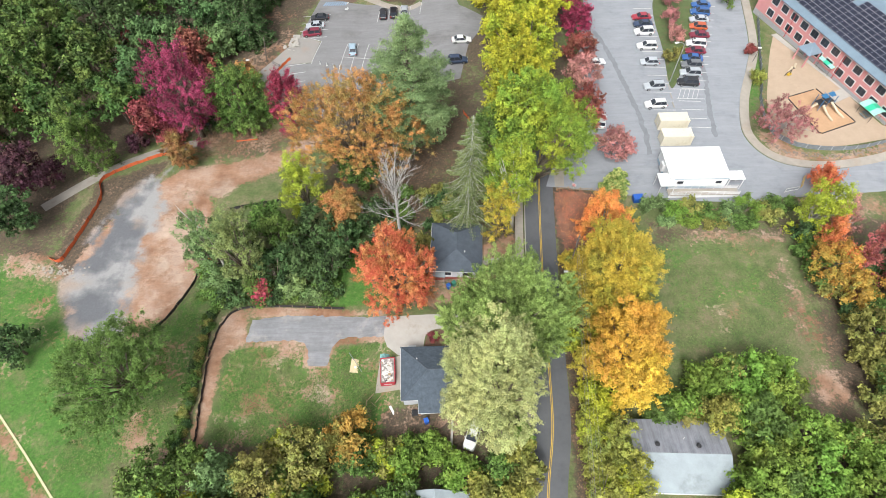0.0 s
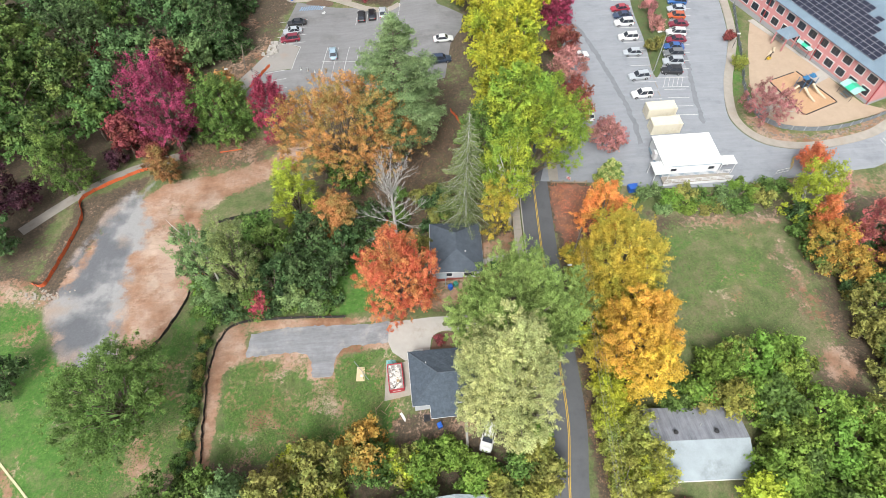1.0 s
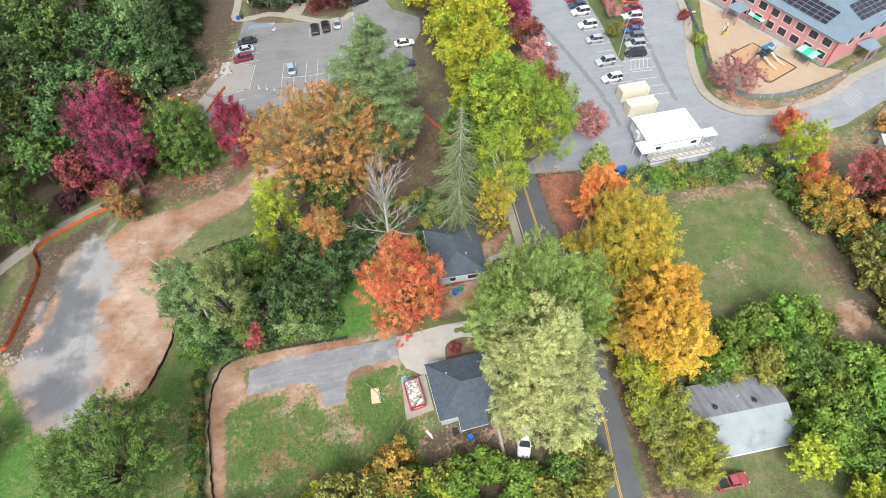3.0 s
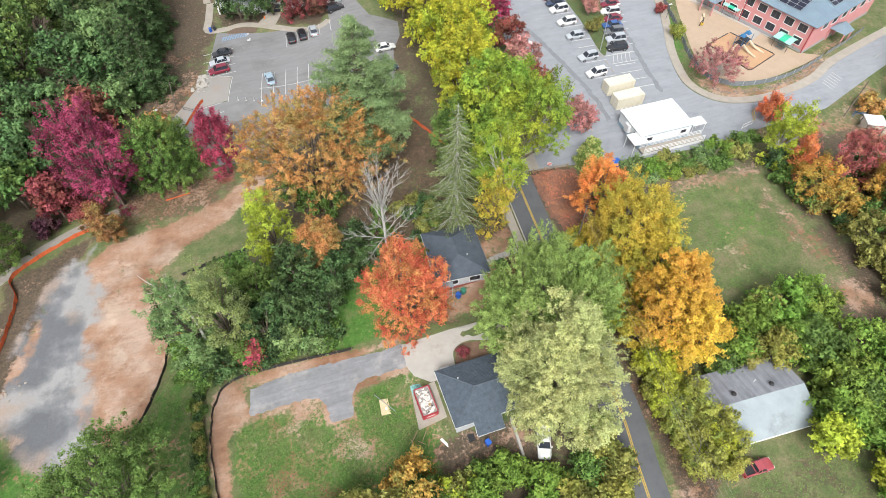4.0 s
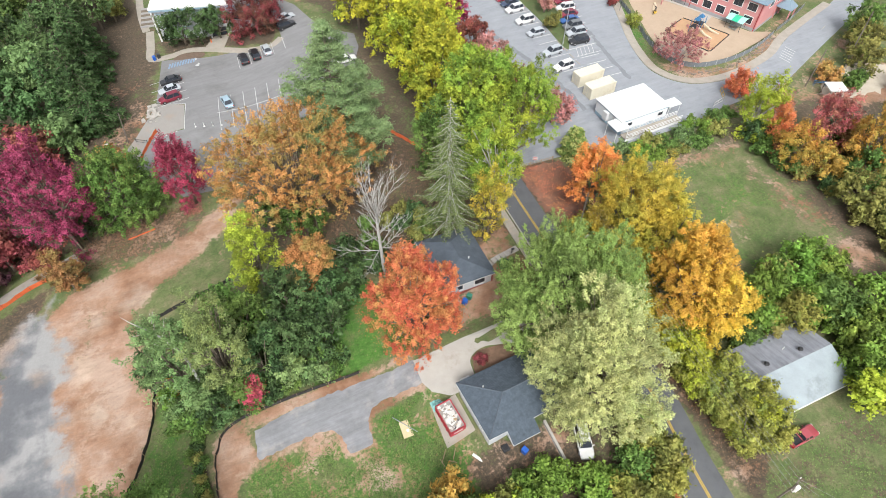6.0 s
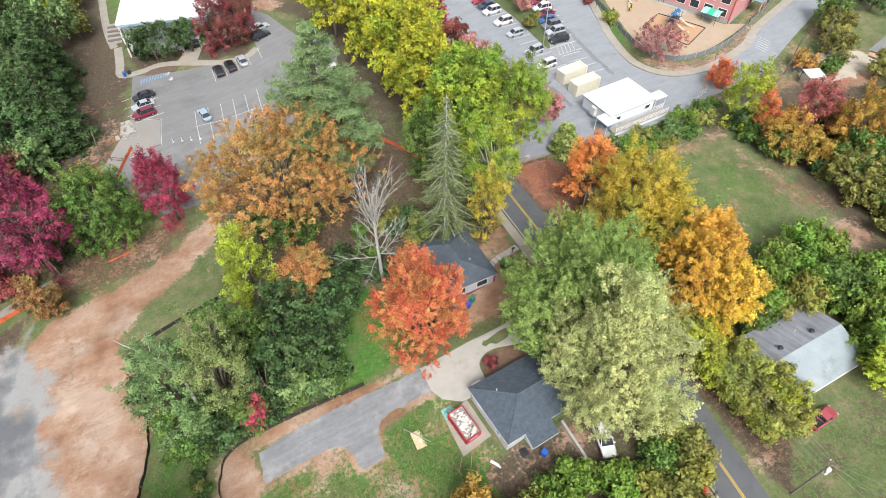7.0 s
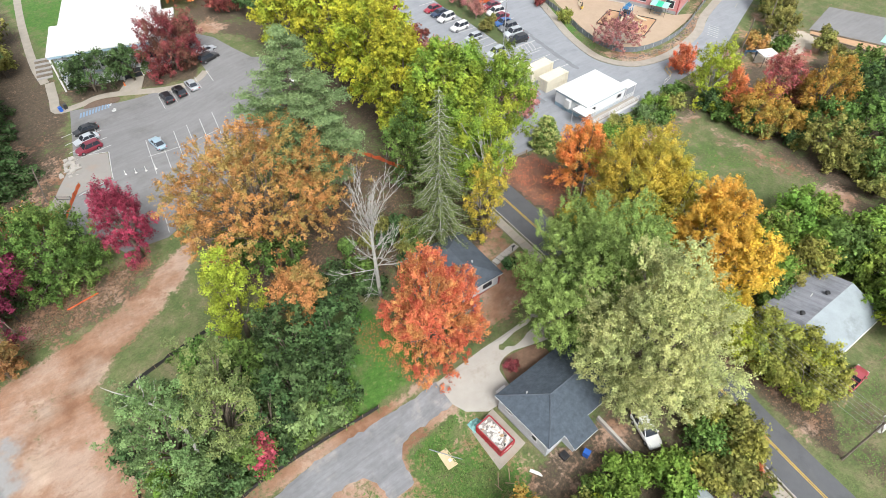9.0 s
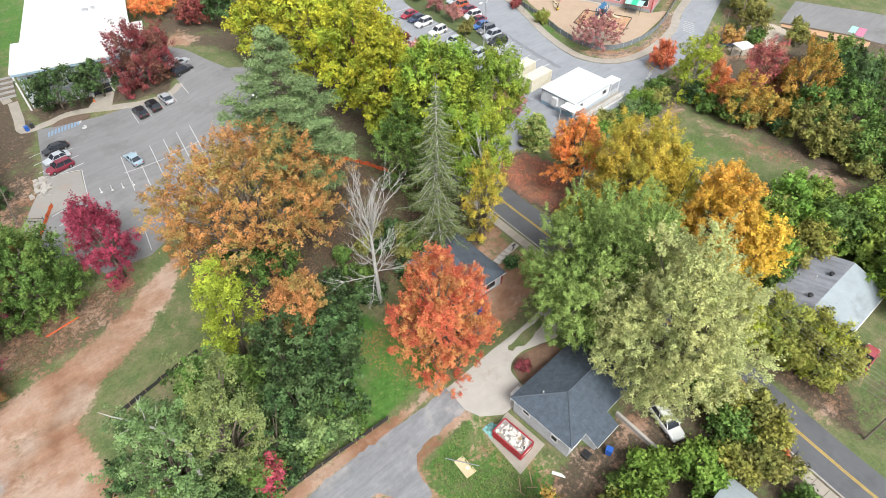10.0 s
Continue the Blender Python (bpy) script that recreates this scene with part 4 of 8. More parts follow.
def pink_school():
    """The two-storey salmon school with a blue-grey metal roof and solar panels."""
    ux, uy = (-12.5 / 36.7, 34.5 / 36.7)
    ang = math.degrees(math.atan2(uy, ux)) - 90
    t = thing("school_building", "two-storey salmon pink school with blue metal roof", "building", 92.3, 89.3, 2.3, ang)
    # local: y along the long wall to the north-west, x into the building
    L, W, E = 44.0, 27.0, 6.9
    part("wall", Build().prism([(0, 0), (W, 0), (W, L), (0, L)], 0.9, E), PINK, t, "salmon pink block walls")
    part("base_course", Build().prism([(-0.03, -0.03), (W + 0.03, -0.03), (W + 0.03, L), (-0.03, L)], -0.6, 0.9), PINK_BASE, t, "grey block base course")
    part("eave_band", Build().prism([(-0.05, -0.05), (W + 0.05, -0.05), (W + 0.05, L), (-0.05, L)], E - 0.25, E), BLUETRIM, t)
    z0, z1, o = E, E + 5.0, 0.6
    a0, a1 = (W / 2, W / 2), (W / 2, L - 4)
    planes = ([(-o, L, z0), (-o, -o, z0), (*a0, z1), (W / 2, L, z1)], [(-o, -o, z0), (W + o, -o, z0), (*a0, z1)], [(W + o, -o, z0), (W + o, L, z0), (W / 2, L, z1), (*a0, z1)])
    for pts in planes:
        b = Build()
        slab_roof(b, pts, 0.15)
        r = part("roof", b, METALROOF, t, "blue-grey standing seam metal")
    slope = (z1 - z0) / (W / 2 + o)
    seam = Build()
    y = 0.5
    while y < L:
        top = min(W / 2, y + 0.0) if y < W / 2 else W / 2
        seam.rod((-o, y, z0 + 0.02), (top - 0.05, y, z0 + 0.02 + slope * (top - 0.05 + o)), 0.04, None, 4)
        y += 0.6
    x = 0.4
    while x < W:
        d = min(x, W - x)
        seam.rod((x, -o, z0 + 0.02), (x, d - 0.05, z0 + 0.02 + slope * (d - 0.05 + o)), 0.04, None, 4)
        x += 0.6
    part("seam", seam, METALROOF, r)
    part("gutter", Build().box((-o, L / 2, z0 - 0.05), (0.16, L, 0.18)).box((W / 2, -o, z0 - 0.05), (W + 1.2, 0.16, 0.18)), METALROOF, t)
    for sx, sy in ((-0.06, 0.25), (-0.06, 16.4), (-0.06, 32.5)):
        part("downspout", Build().box((sx, sy, E / 2), (0.14, 0.16, E)), REDPIPE, t, "red downspout")
    for row, zc in enumerate((2.35, 5.3)):
        for k in range(12):
            y = 2.3 + k * 3.35
            if y < L - 1:
                window(t, -0.02, y, zc, 2.1, 1.75, -90)
        for k in range(6):
            window(t, 5.0 + k * 3.8, -0.02, zc, 2.1, 1.75, 0) if row else None
    # solar panels in rows on the western roof plane
    tilt = math.degrees(math.atan(slope))
    me = Build().box((0, 0, 0), (1.02, 1.66, 0.05)).mesh("solar_panel", SOLAR)
    fm = Build().box((0, 0.84, 0.0), (1.06, 0.03, 0.07)).box((0, -0.84, 0.0), (1.06, 0.03, 0.07)).box((0.52, 0, 0.0), (0.03, 1.7, 0.07)).box((-0.52, 0, 0.0), (0.03, 1.7, 0.07)).mesh("panel_frame", SILVER)
    for i in range(9):
        for j in range(21):
            x = 1.6 + i * 1.06
            y = 5.8 + j * 1.74
            if (i > 3 and y < x + 3.5) or (j in (5, 12) and i > 6):
                continue
            m = pose(x, y, z0 + slope * (x + o) + 0.14, 0, -tilt, 0)
            p = part("solar_panel", me, SOLAR, t, at=m)
            part("panel_frame", fm, SILVER, p)
    for i in range(6):
        for j in range(4):
            x, y = 9.5 + i * 1.74, 2.0 + j * 1.06
            if y + 2.2 < min(x, W - x):
                m = pose(x, y, z0 + slope * (y + o) + 0.14, tilt, 0, 0) @ pose(0, 0, 0, 0, 0, 90)
                p = part("solar_panel", me, SOLAR, t, at=m)
                part("panel_frame", fm, SILVER, p)
    # little pyramid porch roofs over the doors
    for px, py in ((-1.8, 23.5), (10.5, -1.8)):
        c = part("porch_roof", Build().add([(px - 1.9, py - 1.9, 3.2), (px + 1.9, py - 1.9, 3.2), (px + 1.9, py + 1.9, 3.2), (px - 1.9, py + 1.9, 3.2), (px, py, 5.1)],
                                           [(0, 1, 4), (1, 2, 4), (2, 3, 4), (3, 0, 4), (3, 2, 1, 0)]), METALROOF, t, "pyramid metal porch roof")
        for dx in (-1.6, 1.6):
            for dy in (-1.6, 1.6):
                part("post", Build().box((px + dx, py + dy, 1.6), (0.25, 0.25, 3.2)), PINK, c)


def white_school():
    t = thing("school_building", "school with wide white flat roof and blue eaves", "building", -31.75, 152.4, -2.7, -17.0)
    part("wall", Build().prism([(0.8, 0.8), (24.4, 0.8), (24.6, 14.2), (22.0, 14.4), (22.0, 58), (2.0, 58), (2.0, 13.6), (0.8, 13.6)], -0.5, 7.6), SIDING, t, "pale siding walls")
    for k in range(3):
        part("window_band", Build().box((4.5 + k * 7.2, 0.75, 4.9), (5.2, 0.12, 1.5)), GLASS, t, "long dark window band")
    part("roof", Build().prism([(0, 0), (25.2, 0), (25.6, 15), (22.9, 15), (22.9, 60), (1.2, 60), (1.2, 14.4), (-0.5, 14.4)], 8.0, 8.3), ROOF_WHITE, t, "white flat roof with worn patches")
    part("eave_band", Build().prism([(0.1, 0.1), (25.1, 0.1), (25.5, 14.9), (22.8, 14.9), (22.8, 59.9), (1.3, 59.9), (1.3, 14.3), (-0.4, 14.3)], 7.5, 8.0), BLUETRIM, t, "blue-grey eaves band")
    for x in (0.4, 12.2, 16.4, 24.6):
        part("column", Build().box((x, 0.2, 3.5), (0.3, 0.3, 8.0)), TRIMW, t, "white porch column")
    part("vent_box", Build().box((14.2, 26, 8.5), (1.3, 1.3, 0.5)), SILVER, t)
    part("vent_box", Build().box((15.9, 26.6, 8.5), (0.9, 0.9, 0.5)), SILVER, t)
    for x in (13.3, 15.2):
        part("door", Build().box((x, 0.72, 1.2), (1.7, 0.16, 2.6)), GLASS, t)
    for z in (3.2, 6.6):
        part("seam", Build().box((12.5, 0.78, z), (23.4, 0.1, 0.12)), BLUETRIM, t)


house_b()
house_a()
barn()
trailer()
container(47.9, 90.6, 2)
container(47.6, 86.0, 2)
pink_school()
white_school()

# ---- trees and shrubs ----
def leaf_mesh(name, centres, normals, size, material, ratio=0.7, tone=None):
    """Many small pointed leaf clumps in one mesh."""
    n = len(centres)
    r = RNG.normal(size=(n, 3))
    t = np.cross(normals, r)
    t /= np.linalg.norm(t, axis=1, keepdims=True) + 1e-9
    u = np.cross(normals, t)
    s = size * RNG.uniform(0.6, 1.35, (n, 1))
    if size > 0.16 and ratio > 0.5:
        # the far woods get fewer, larger clumps
        few = np.arange(n) % 5 < 3
        centres, normals, t, u, s = centres[few], normals[few], t[few], u[few], s[few] * 1.25
        tone = None if tone is None else np.asarray(tone)[few]
        n = len(centres)
    a, b = t * s, u * s * ratio
    bend = normals * s * 0.2
    co = np.stack([centres - a * 0.8 - b - bend, centres + a * 1.1 - bend * RNG.random((n, 1)), centres - a * 0.6 + b * 1.1 + bend], 1).reshape(-1, 3)
    me = bpy.data.meshes.new(name)
    me.vertices.add(3 * n)
    me.vertices.foreach_set("co", co.ravel().astype(np.float32))
    me.loops.add(3 * n)
    me.loops.foreach_set("vertex_index", np.arange(3 * n))
    me.polygons.add(n)
    me.polygons.foreach_set("loop_start", np.arange(0, 3 * n, 3))
    me.update(calc_edges=True)
    at = me.attributes.new("tone", "FLOAT", "POINT")
    at.data.foreach_set("value", np.repeat(RNG.random(n) if tone is None else tone, 3).astype(np.float32))
    me.materials.append(material)
    return me


def unit(v):
    return v / (np.linalg.norm(v, axis=-1, keepdims=True) + 1e-9)


def crown_points(rx, ry, rz, cz, lobes, density, size, flat=0.75, open_=0.0, column=0.0, plume=0.0, rise=0.35):
    """Leaf places in small tufts on the outsides of many lobes that fill an uneven crown; returns places, directions, tones and lobe middles."""
    d = unit(RNG.normal(size=(lobes, 3)))
    d[:, 2] = np.where(d[:, 2] < -0.8, -d[:, 2] * 0.7, d[:, 2])
    d = unit(d)
    if column:
        d[:, :2] *= 1 - 0.25 * column * np.clip(d[:, 2:], 0, 1)
    rad = RNG.uniform(0.45, 0.86, (lobes, 1))
    rad[: lobes // 4] *= 0.5
    mr = min((rx + ry) / 2, ((rx + ry) / 2 + rz) / 2)
    lr = RNG.uniform(0.2, 0.4, lobes) * (1.2 - 0.4 * rad[:, 0]) * mr
    mid = d * rad * np.array([rx, ry, rz])
    if plume:
        lr *= 1 - 0.22 * plume
    axis = unit(mid + np.array([0, 0, rise * rz]))
    tr = 4.2 * size
    who = np.repeat(np.arange(lobes), np.maximum(6, (density * 0.62 * 12.6 * lr * lr / (3.14 * tr * tr) * (1 - open_ * RNG.random(lobes) * 0.6)).astype(int)))
    v = unit(RNG.normal(size=(len(who), 3)))
    v[:, 2] = np.where(v[:, 2] < -0.6, -v[:, 2], v[:, 2])
    reach = RNG.uniform(0.62, 1.12, (len(who), 1)) ** 0.8
    v = v + axis[who] * (v * axis[who]).sum(1, keepdims=True) * 0.9 * plume
    c = mid[who] + v * reach * lr[who, None] * np.array([1, 1, flat])
    deep = np.linalg.norm(c / np.array([rx, ry, rz]), axis=1) < 0.4
    for m, r in zip(mid, lr):
        deep |= np.linalg.norm((c - m) / np.array([1, 1, flat]), axis=1) < 0.56 * r
    c, v, who = c[~deep], v[~deep], who[~deep]
    lobe_tone, tuft_tone = RNG.random(lobes), RNG.random(len(c))
    out = unit(unit(c / np.array([rx, ry, rz])) + v + np.array([0, 0, 0.5]))
    n = RNG.integers(27, 47, len(c))
    k = np.repeat(np.arange(len(c)), n)
    o = RNG.normal(size=(len(k), 3)) * tr * 0.31
    o += out[k] * (o * out[k]).sum(1, keepdims=True) * 0.5
    pts = c[k] + o
    nor = unit(unit(o) * 0.5 + out[k] * 0.6 + 0.75 * RNG.normal(size=(len(k), 3)) + np.array([0, 0, 0.4]))
    tone = np.clip((0.28 * lobe_tone[who[k]] + 0.52 * tuft_tone[k] + 0.2 * RNG.random(len(k)) - 0.5) * 1.5 + 0.5, 0, 1)
    pts[:, 2] += cz
    return pts, nor, tone, mid + np.array([0, 0, cz])


def limbs(b, base, mids, r0, fork, lean=(0, 0)):
    """A tapered trunk that forks into limbs towards the lobes."""
    base = np.array(base, float)
    top = np.array([lean[0], lean[1], fork])
    b.tube([base, base * 0.4 + top * 0.6 + RNG.normal(size=3) * [0.12, 0.12, 0], top], [r0 * 1.25, r0, r0 * 0.8], 8)
    for m in mids:
        k = RNG.uniform(0.45, 1.0)
        s = base * (1 - k) + top * k if m[2] > fork * 0.7 else base * 0.45 + top * 0.55
        h = s * 0.5 + np.array(m) * 0.5 + np.array([0, 0, 0.08 * np.linalg.norm(m - s)]) + RNG.normal(size=3) * 0.25
        b.tube([s, h, m], [r0 * 0.5, r0 * 0.3, r0 * 0.1], 5)
        for _ in range(2):
            e = m + RNG.normal(size=3) * min(0.5, np.linalg.norm(m - s) * 0.1)
            b.rod(h * 0.4 + m * 0.6, e, r0 * 0.14, r0 * 0.04, 4)


FINE = 0.52


def tree(name, label, x, y, top, rx, ry, leaf, low=0.3, lobes=34, size=0.42, density=1.4, flat=0.85, open_=0.2, column=0.0, plume=0.0, rise=0.35, trunk=None, bark=None, group="", category="tree", lean=(0, 0), ground=None):
    """A broadleaf tree. top: height of its top above sea of the plan (z); low: share of its height below the crown."""
    g = hz(x, y) if ground is None else ground
    h = top - g
    low *= 0.25
    rz = h * (1 - low) / 2 * 1.08
    cz = h - rz * 0.97
    size *= FINE
    t = thing(name, label, category, x, y, g - 0.05, 0, group)
    pts, nor, tone, mid = crown_points(rx, ry, rz, cz, lobes, density, size, flat, open_, column, plume, rise)
    pts[:, 0] += lean[0]
    pts[:, 1] += lean[1]
    mid = mid + np.array([lean[0], lean[1], 0])
    b = Build()
    r0 = trunk or 0.017 * h + 0.06
    limbs(b, (0, 0, -0.2), mid[::2], r0, max(h * low * 1.3, h * 0.25), (lean[0] * 0.5, lean[1] * 0.5))
    part("trunk", b, bark or BARK, t, smooth=True)
    crown = part("crown", leaf_mesh("crown", pts, nor, size, LEAF[leaf], 0.7, tone), LEAF[leaf], t)
    return t


def crown_tree(name, label, base, c, r, leaf, lobes=90, size=0.24, density=1.5, flat=1.0, open_=0.4, column=0.0, plume=1.0, rise=0.8, trunk=None, bark=None, fork=0.3):
    """A broadleaf tree that stands at base and fills a crown with middle c and radii r."""
    x, y = base
    g = hz(x, y)
    t = thing(name, label, "tree", x, y, g - 0.05)
    size *= FINE
    pts, nor, tone, mid = crown_points(*r, 0.0, lobes, density, size, flat, open_, column, plume, rise)
    lo, hi = np.quantile(pts, 0.008, axis=0), np.quantile(pts, 0.992, axis=0)
    off = np.array([c[0] - x, c[1] - y, c[2] - g + 0.05])
    pts, mid = ((q - (lo + hi) / 2) * (2 * np.array(r) / (hi - lo)) + off for q in (pts, mid))
    b = Build()
    h = c[2] + r[2] - g
    limbs(b, (0, 0, -0.2), mid[::2], trunk or 0.014 * h + 0.08, h * fork, (off[0] * 0.45, off[1] * 0.45))
    part("trunk", b, bark or BARK, t, smooth=True)
    part("crown", leaf_mesh("crown", pts, nor, size, LEAF[leaf], 0.7, tone), LEAF[leaf], t)
    return t


def white_pine(name, label, x, y, top, r, leaf):
    """A pine whose whorls of upswept boughs carry separate flat pads of needles, with gaps between the layers."""
    g = hz(x, y)
    h = top - g
    t = thing(name, label, "tree", x, y, g - 0.05)
    b = Build().rod((0, 0, 0), (0, 0, h * 0.99), 0.42, 0.04, 9)
    pts, nor, tone = [], [], []
    for k in range(19):
        f = 0.2 + 0.79 * k / 18
        z = h * f
        reach = r * min(1.0, 1.55 * (1 - f) ** 0.72) * (0.9 if f < 0.3 else 1.0)
        n = 7 if f < 0.75 else 5
        a0 = RNG.random() * 6.28
        for i in range(n):
            a = a0 + 6.283 * i / n + RNG.normal() * 0.22
            rl = max(0.8, reach * RNG.uniform(0.55, 1.08))
            d = np.array([math.cos(a), math.sin(a), 0.0])
            up = RNG.uniform(-0.05, 0.22) + 0.35 * f * f
            p0 = np.array([0, 0, z])
            p1, p2 = p0 + d * rl * 0.5 + [0, 0, up * rl * 0.3], p0 + d * rl + [0, 0, up * rl]
            b.tube([p0, p1, p2], [0.04 + 0.014 * rl, 0.03 + 0.007 * rl, 0.015], 5)
            side = np.cross(d, [0, 0, 1.0])
            shade = RNG.random()
            for j in range(max(3, int(rl * 2.3))):
                u = RNG.uniform(0.28, 1.04) ** 0.75
                q = p0 + (p2 - p0) * u + side * RNG.normal() * 0.17 * rl * (1.15 - 0.6 * u) + [0, 0, RNG.uniform(-0.1, 0.3)]
                m = int(RNG.integers(46, 66))
                w = RNG.normal(size=(m, 3)) * np.array([0.46, 0.46, 0.15]) * RNG.uniform(0.7, 1.2)
                pts.append(q + w)
                nor.append(unit(w * [0.9, 0.9, 0.2] + [0, 0, 0.75] + RNG.normal(size=(m, 3)) * 0.4))
                tone.append(0.3 * shade + 0.3 * RNG.random() + 0.4 * RNG.random(m))
    part("trunk", b, BARK, t, smooth=True)
    part("crown", leaf_mesh("crown", np.concatenate(pts), np.concatenate(nor), 0.2, LEAF[leaf], 0.32, np.concatenate(tone)), LEAF[leaf], t)


def hemlock(name, label, x, y, top, r, leaf, bark):
    """A thin old conifer: pale sagging boughs with lifted tips, each fringed with short hanging sprays."""
    g = hz(x, y)
    h = top - g
    t = thing(name, label, "tree", x, y, g - 0.05)
    b = Build().rod((0, 0, 0), (0, 0, h), 0.34, 0.03, 9)
    pts, nor, tone = [], [], []
    for k in range(34):
        f = 0.05 + 0.93 * (k / 33) ** 0.95
        z = h * f
        n = 6 if f < 0.8 else 4
        a0 = k * 2.4
        for i in range(n):
            a = a0 + 6.283 * i / n + RNG.normal() * 0.2
            rl = (r * (1 - f) ** 0.8 + 0.25) * RNG.uniform(0.6, 1.12)
            d = np.array([math.cos(a), math.sin(a), 0.0])
            p0 = np.array([0, 0, z])
            line = [p0, p0 + d * rl * 0.35 + [0, 0, -0.02 * rl], p0 + d * rl * 0.7 + [0, 0, -0.24 * rl], p0 + d * rl + [0, 0, -0.27 * rl]]
            b.tube(line, [0.03 + 0.008 * rl, 0.026 + 0.005 * rl, 0.022, 0.01], 4)
            m = int(rl * 48)
            u = RNG.uniform(0.12, 1.02, m)
            q = np.array([[np.interp(v, (0, 0.35, 0.7, 1.0), [p[c] for p in line]) for c in range(3)] for v in u])
            side = np.cross(d, [0, 0, 1.0])
            q += np.outer(RNG.normal(size=m) * 0.1 * rl * (1.1 - 0.7 * u), side) + np.stack([np.zeros(m), np.zeros(m), -np.abs(RNG.normal(size=m)) * 0.22], 1)
            pts.append(q)
            nor.append(unit(np.array([0, 0, 0.6]) + RNG.normal(size=(m, 3)) * 0.7))
            tone.append(0.4 * RNG.random() + 0.6 * RNG.random(m))
    part("trunk", b, bark, t, "pale lichen-grey trunk and boughs", smooth=True)
    part("crown", leaf_mesh("crown", np.concatenate(pts), np.concatenate(nor), 0.13, LEAF[leaf], 0.4, np.concatenate(tone)), LEAF[leaf], t)


def shrub(name, label, x, y, top, rx, ry, leaf, **kw):
    kw.setdefault("lobes", 16)
    kw.setdefault("low", 0.05)
    kw.setdefault("size", 0.34)
    return tree(name, label, x, y, top, rx, ry, leaf, category="shrub", **kw)


def conifer(name, label, x, y, top, r, leaf, tiers=26, droop=0.25, dens=1.0, low=0.08, size=0.3, power=0.8, bark=None):
    """A conifer with whorls of branches that carry flat sprays of needles."""
    g = hz(x, y)
    h = top - g
    t = thing(name, label, "tree", x, y, g - 0.05)
    b = Build().rod((0, 0, 0), (0, 0, h), 0.016 * h + 0.08, 0.03, 8)
    pts, nor, tone = [], [], []
    for k in range(tiers):
        f = k / (tiers - 1)
        z = h * (low + (0.98 - low) * f)
        rr = r * (1 - f) ** power * RNG.uniform(0.75, 1.1) + 0.15
        n = int(6 + 3 * (1 - f))
        a0 = RNG.random() * 6.28
        for i in range(n):
            a = a0 + 6.283 * i / n + RNG.normal() * 0.15
            rl = rr * RNG.uniform(0.7, 1.12)
            d = np.array([math.cos(a), math.sin(a), 0])
            tip = np.array([0, 0, z]) + d * rl + np.array([0, 0, -droop * rl])
            b.rod((0, 0, z), tip, 0.05 + 0.02 * rl, 0.012, 4)
            m = max(3, int(dens * rl * 14))
            u = RNG.random(m) ** 0.6
            side = np.cross(d, [0, 0, 1.0])
            w = RNG.normal(size=m) * 0.18 * rl * (1.05 - 0.6 * u)
            q = np.array([0, 0, z]) + np.outer(u, tip - np.array([0, 0, z])) + np.outer(w, side) + np.array([0, 0, -0.1]) * np.abs(w)[:, None] + RNG.normal(size=(m, 3)) * 0.08
            pts.append(q)
            tone.append(0.55 * RNG.random() + 0.45 * RNG.random(m))
            nor.append(unit(np.array([0, 0, 1.0]) + RNG.normal(size=(m, 3)) * 0.45))
    part("trunk", b, bark or BARK, t, smooth=True)
    part("crown", leaf_mesh("crown", np.concatenate(pts), np.concatenate(nor), size, LEAF[leaf], 0.45, np.concatenate(tone)), LEAF[leaf], t)
    return t


def bare_tree(name, label, x, y, top, spread, bark):
    """A leafless tree: a clean trunk, long level boughs below and a fan of steep stems above, all ending in twigs."""
    g = hz(x, y)
    h = top - g
    t = thing(name, label, "tree", x, y, g - 0.05)
    b = Build()
    rng = np.random.default_rng(11)

    def bough(p, d, length, r, level):
        pts, q = [p], p
        for k in range(4):
            d = unit(d + rng.normal(size=3) * 0.09 + np.array([0, 0, 0.05]))
            q = q + d * length / 4
            pts.append(q)
            if level < 3:
                for _ in range(2 if level else 3):
                    a = rng.random() * 6.283
                    out = np.array([math.cos(a), math.sin(a), 0.25])
                    bough(q, unit(d + out * rng.uniform(0.45, 0.8)), length * rng.uniform(0.22, 0.42), r * 0.42, level + 1 if level else 2)
        b.tube(pts, [r * f for f in (1.0, 0.8, 0.6, 0.42, 0.2)], 6 if level == 0 else 4)

    def axis(f):
        return np.array([-0.25 * f, 0.2 * math.sin(3 * f), h * f])

    b.tube([axis(f) for f in (0.0, 0.15, 0.3, 0.45, 0.6, 0.68)], [0.36, 0.3, 0.27, 0.23, 0.17, 0.12], 9)
    for k in range(4):
        a = (3.05, 0.4, 3.9, 5.4)[k]
        bough(axis(0.29 + 0.012 * k), np.array([math.cos(a), math.sin(a), 0.08]), spread * (1.2 - 0.1 * k), 0.085, 0)
    for k in range(9):
        a = 2.4 * k + 0.4
        bough(axis(0.35 + 0.022 * k), unit(np.array([math.cos(a), math.sin(a), 0.55 + 0.06 * k])), spread * (0.9 - 0.03 * k), 0.075, 0)
    for k in range(10):
        a, lean = 2.4 * k, 0.22 + 0.35 * ((k * 7) % 10) / 10
        bough(axis(0.55 + 0.013 * k), unit(np.array([math.cos(a) * lean, math.sin(a) * lean, 1.0])), h * rng.uniform(0.26, 0.36), 0.08, 0)
    part("trunk", b, bark, t, "bare silver-grey wood", smooth=True)


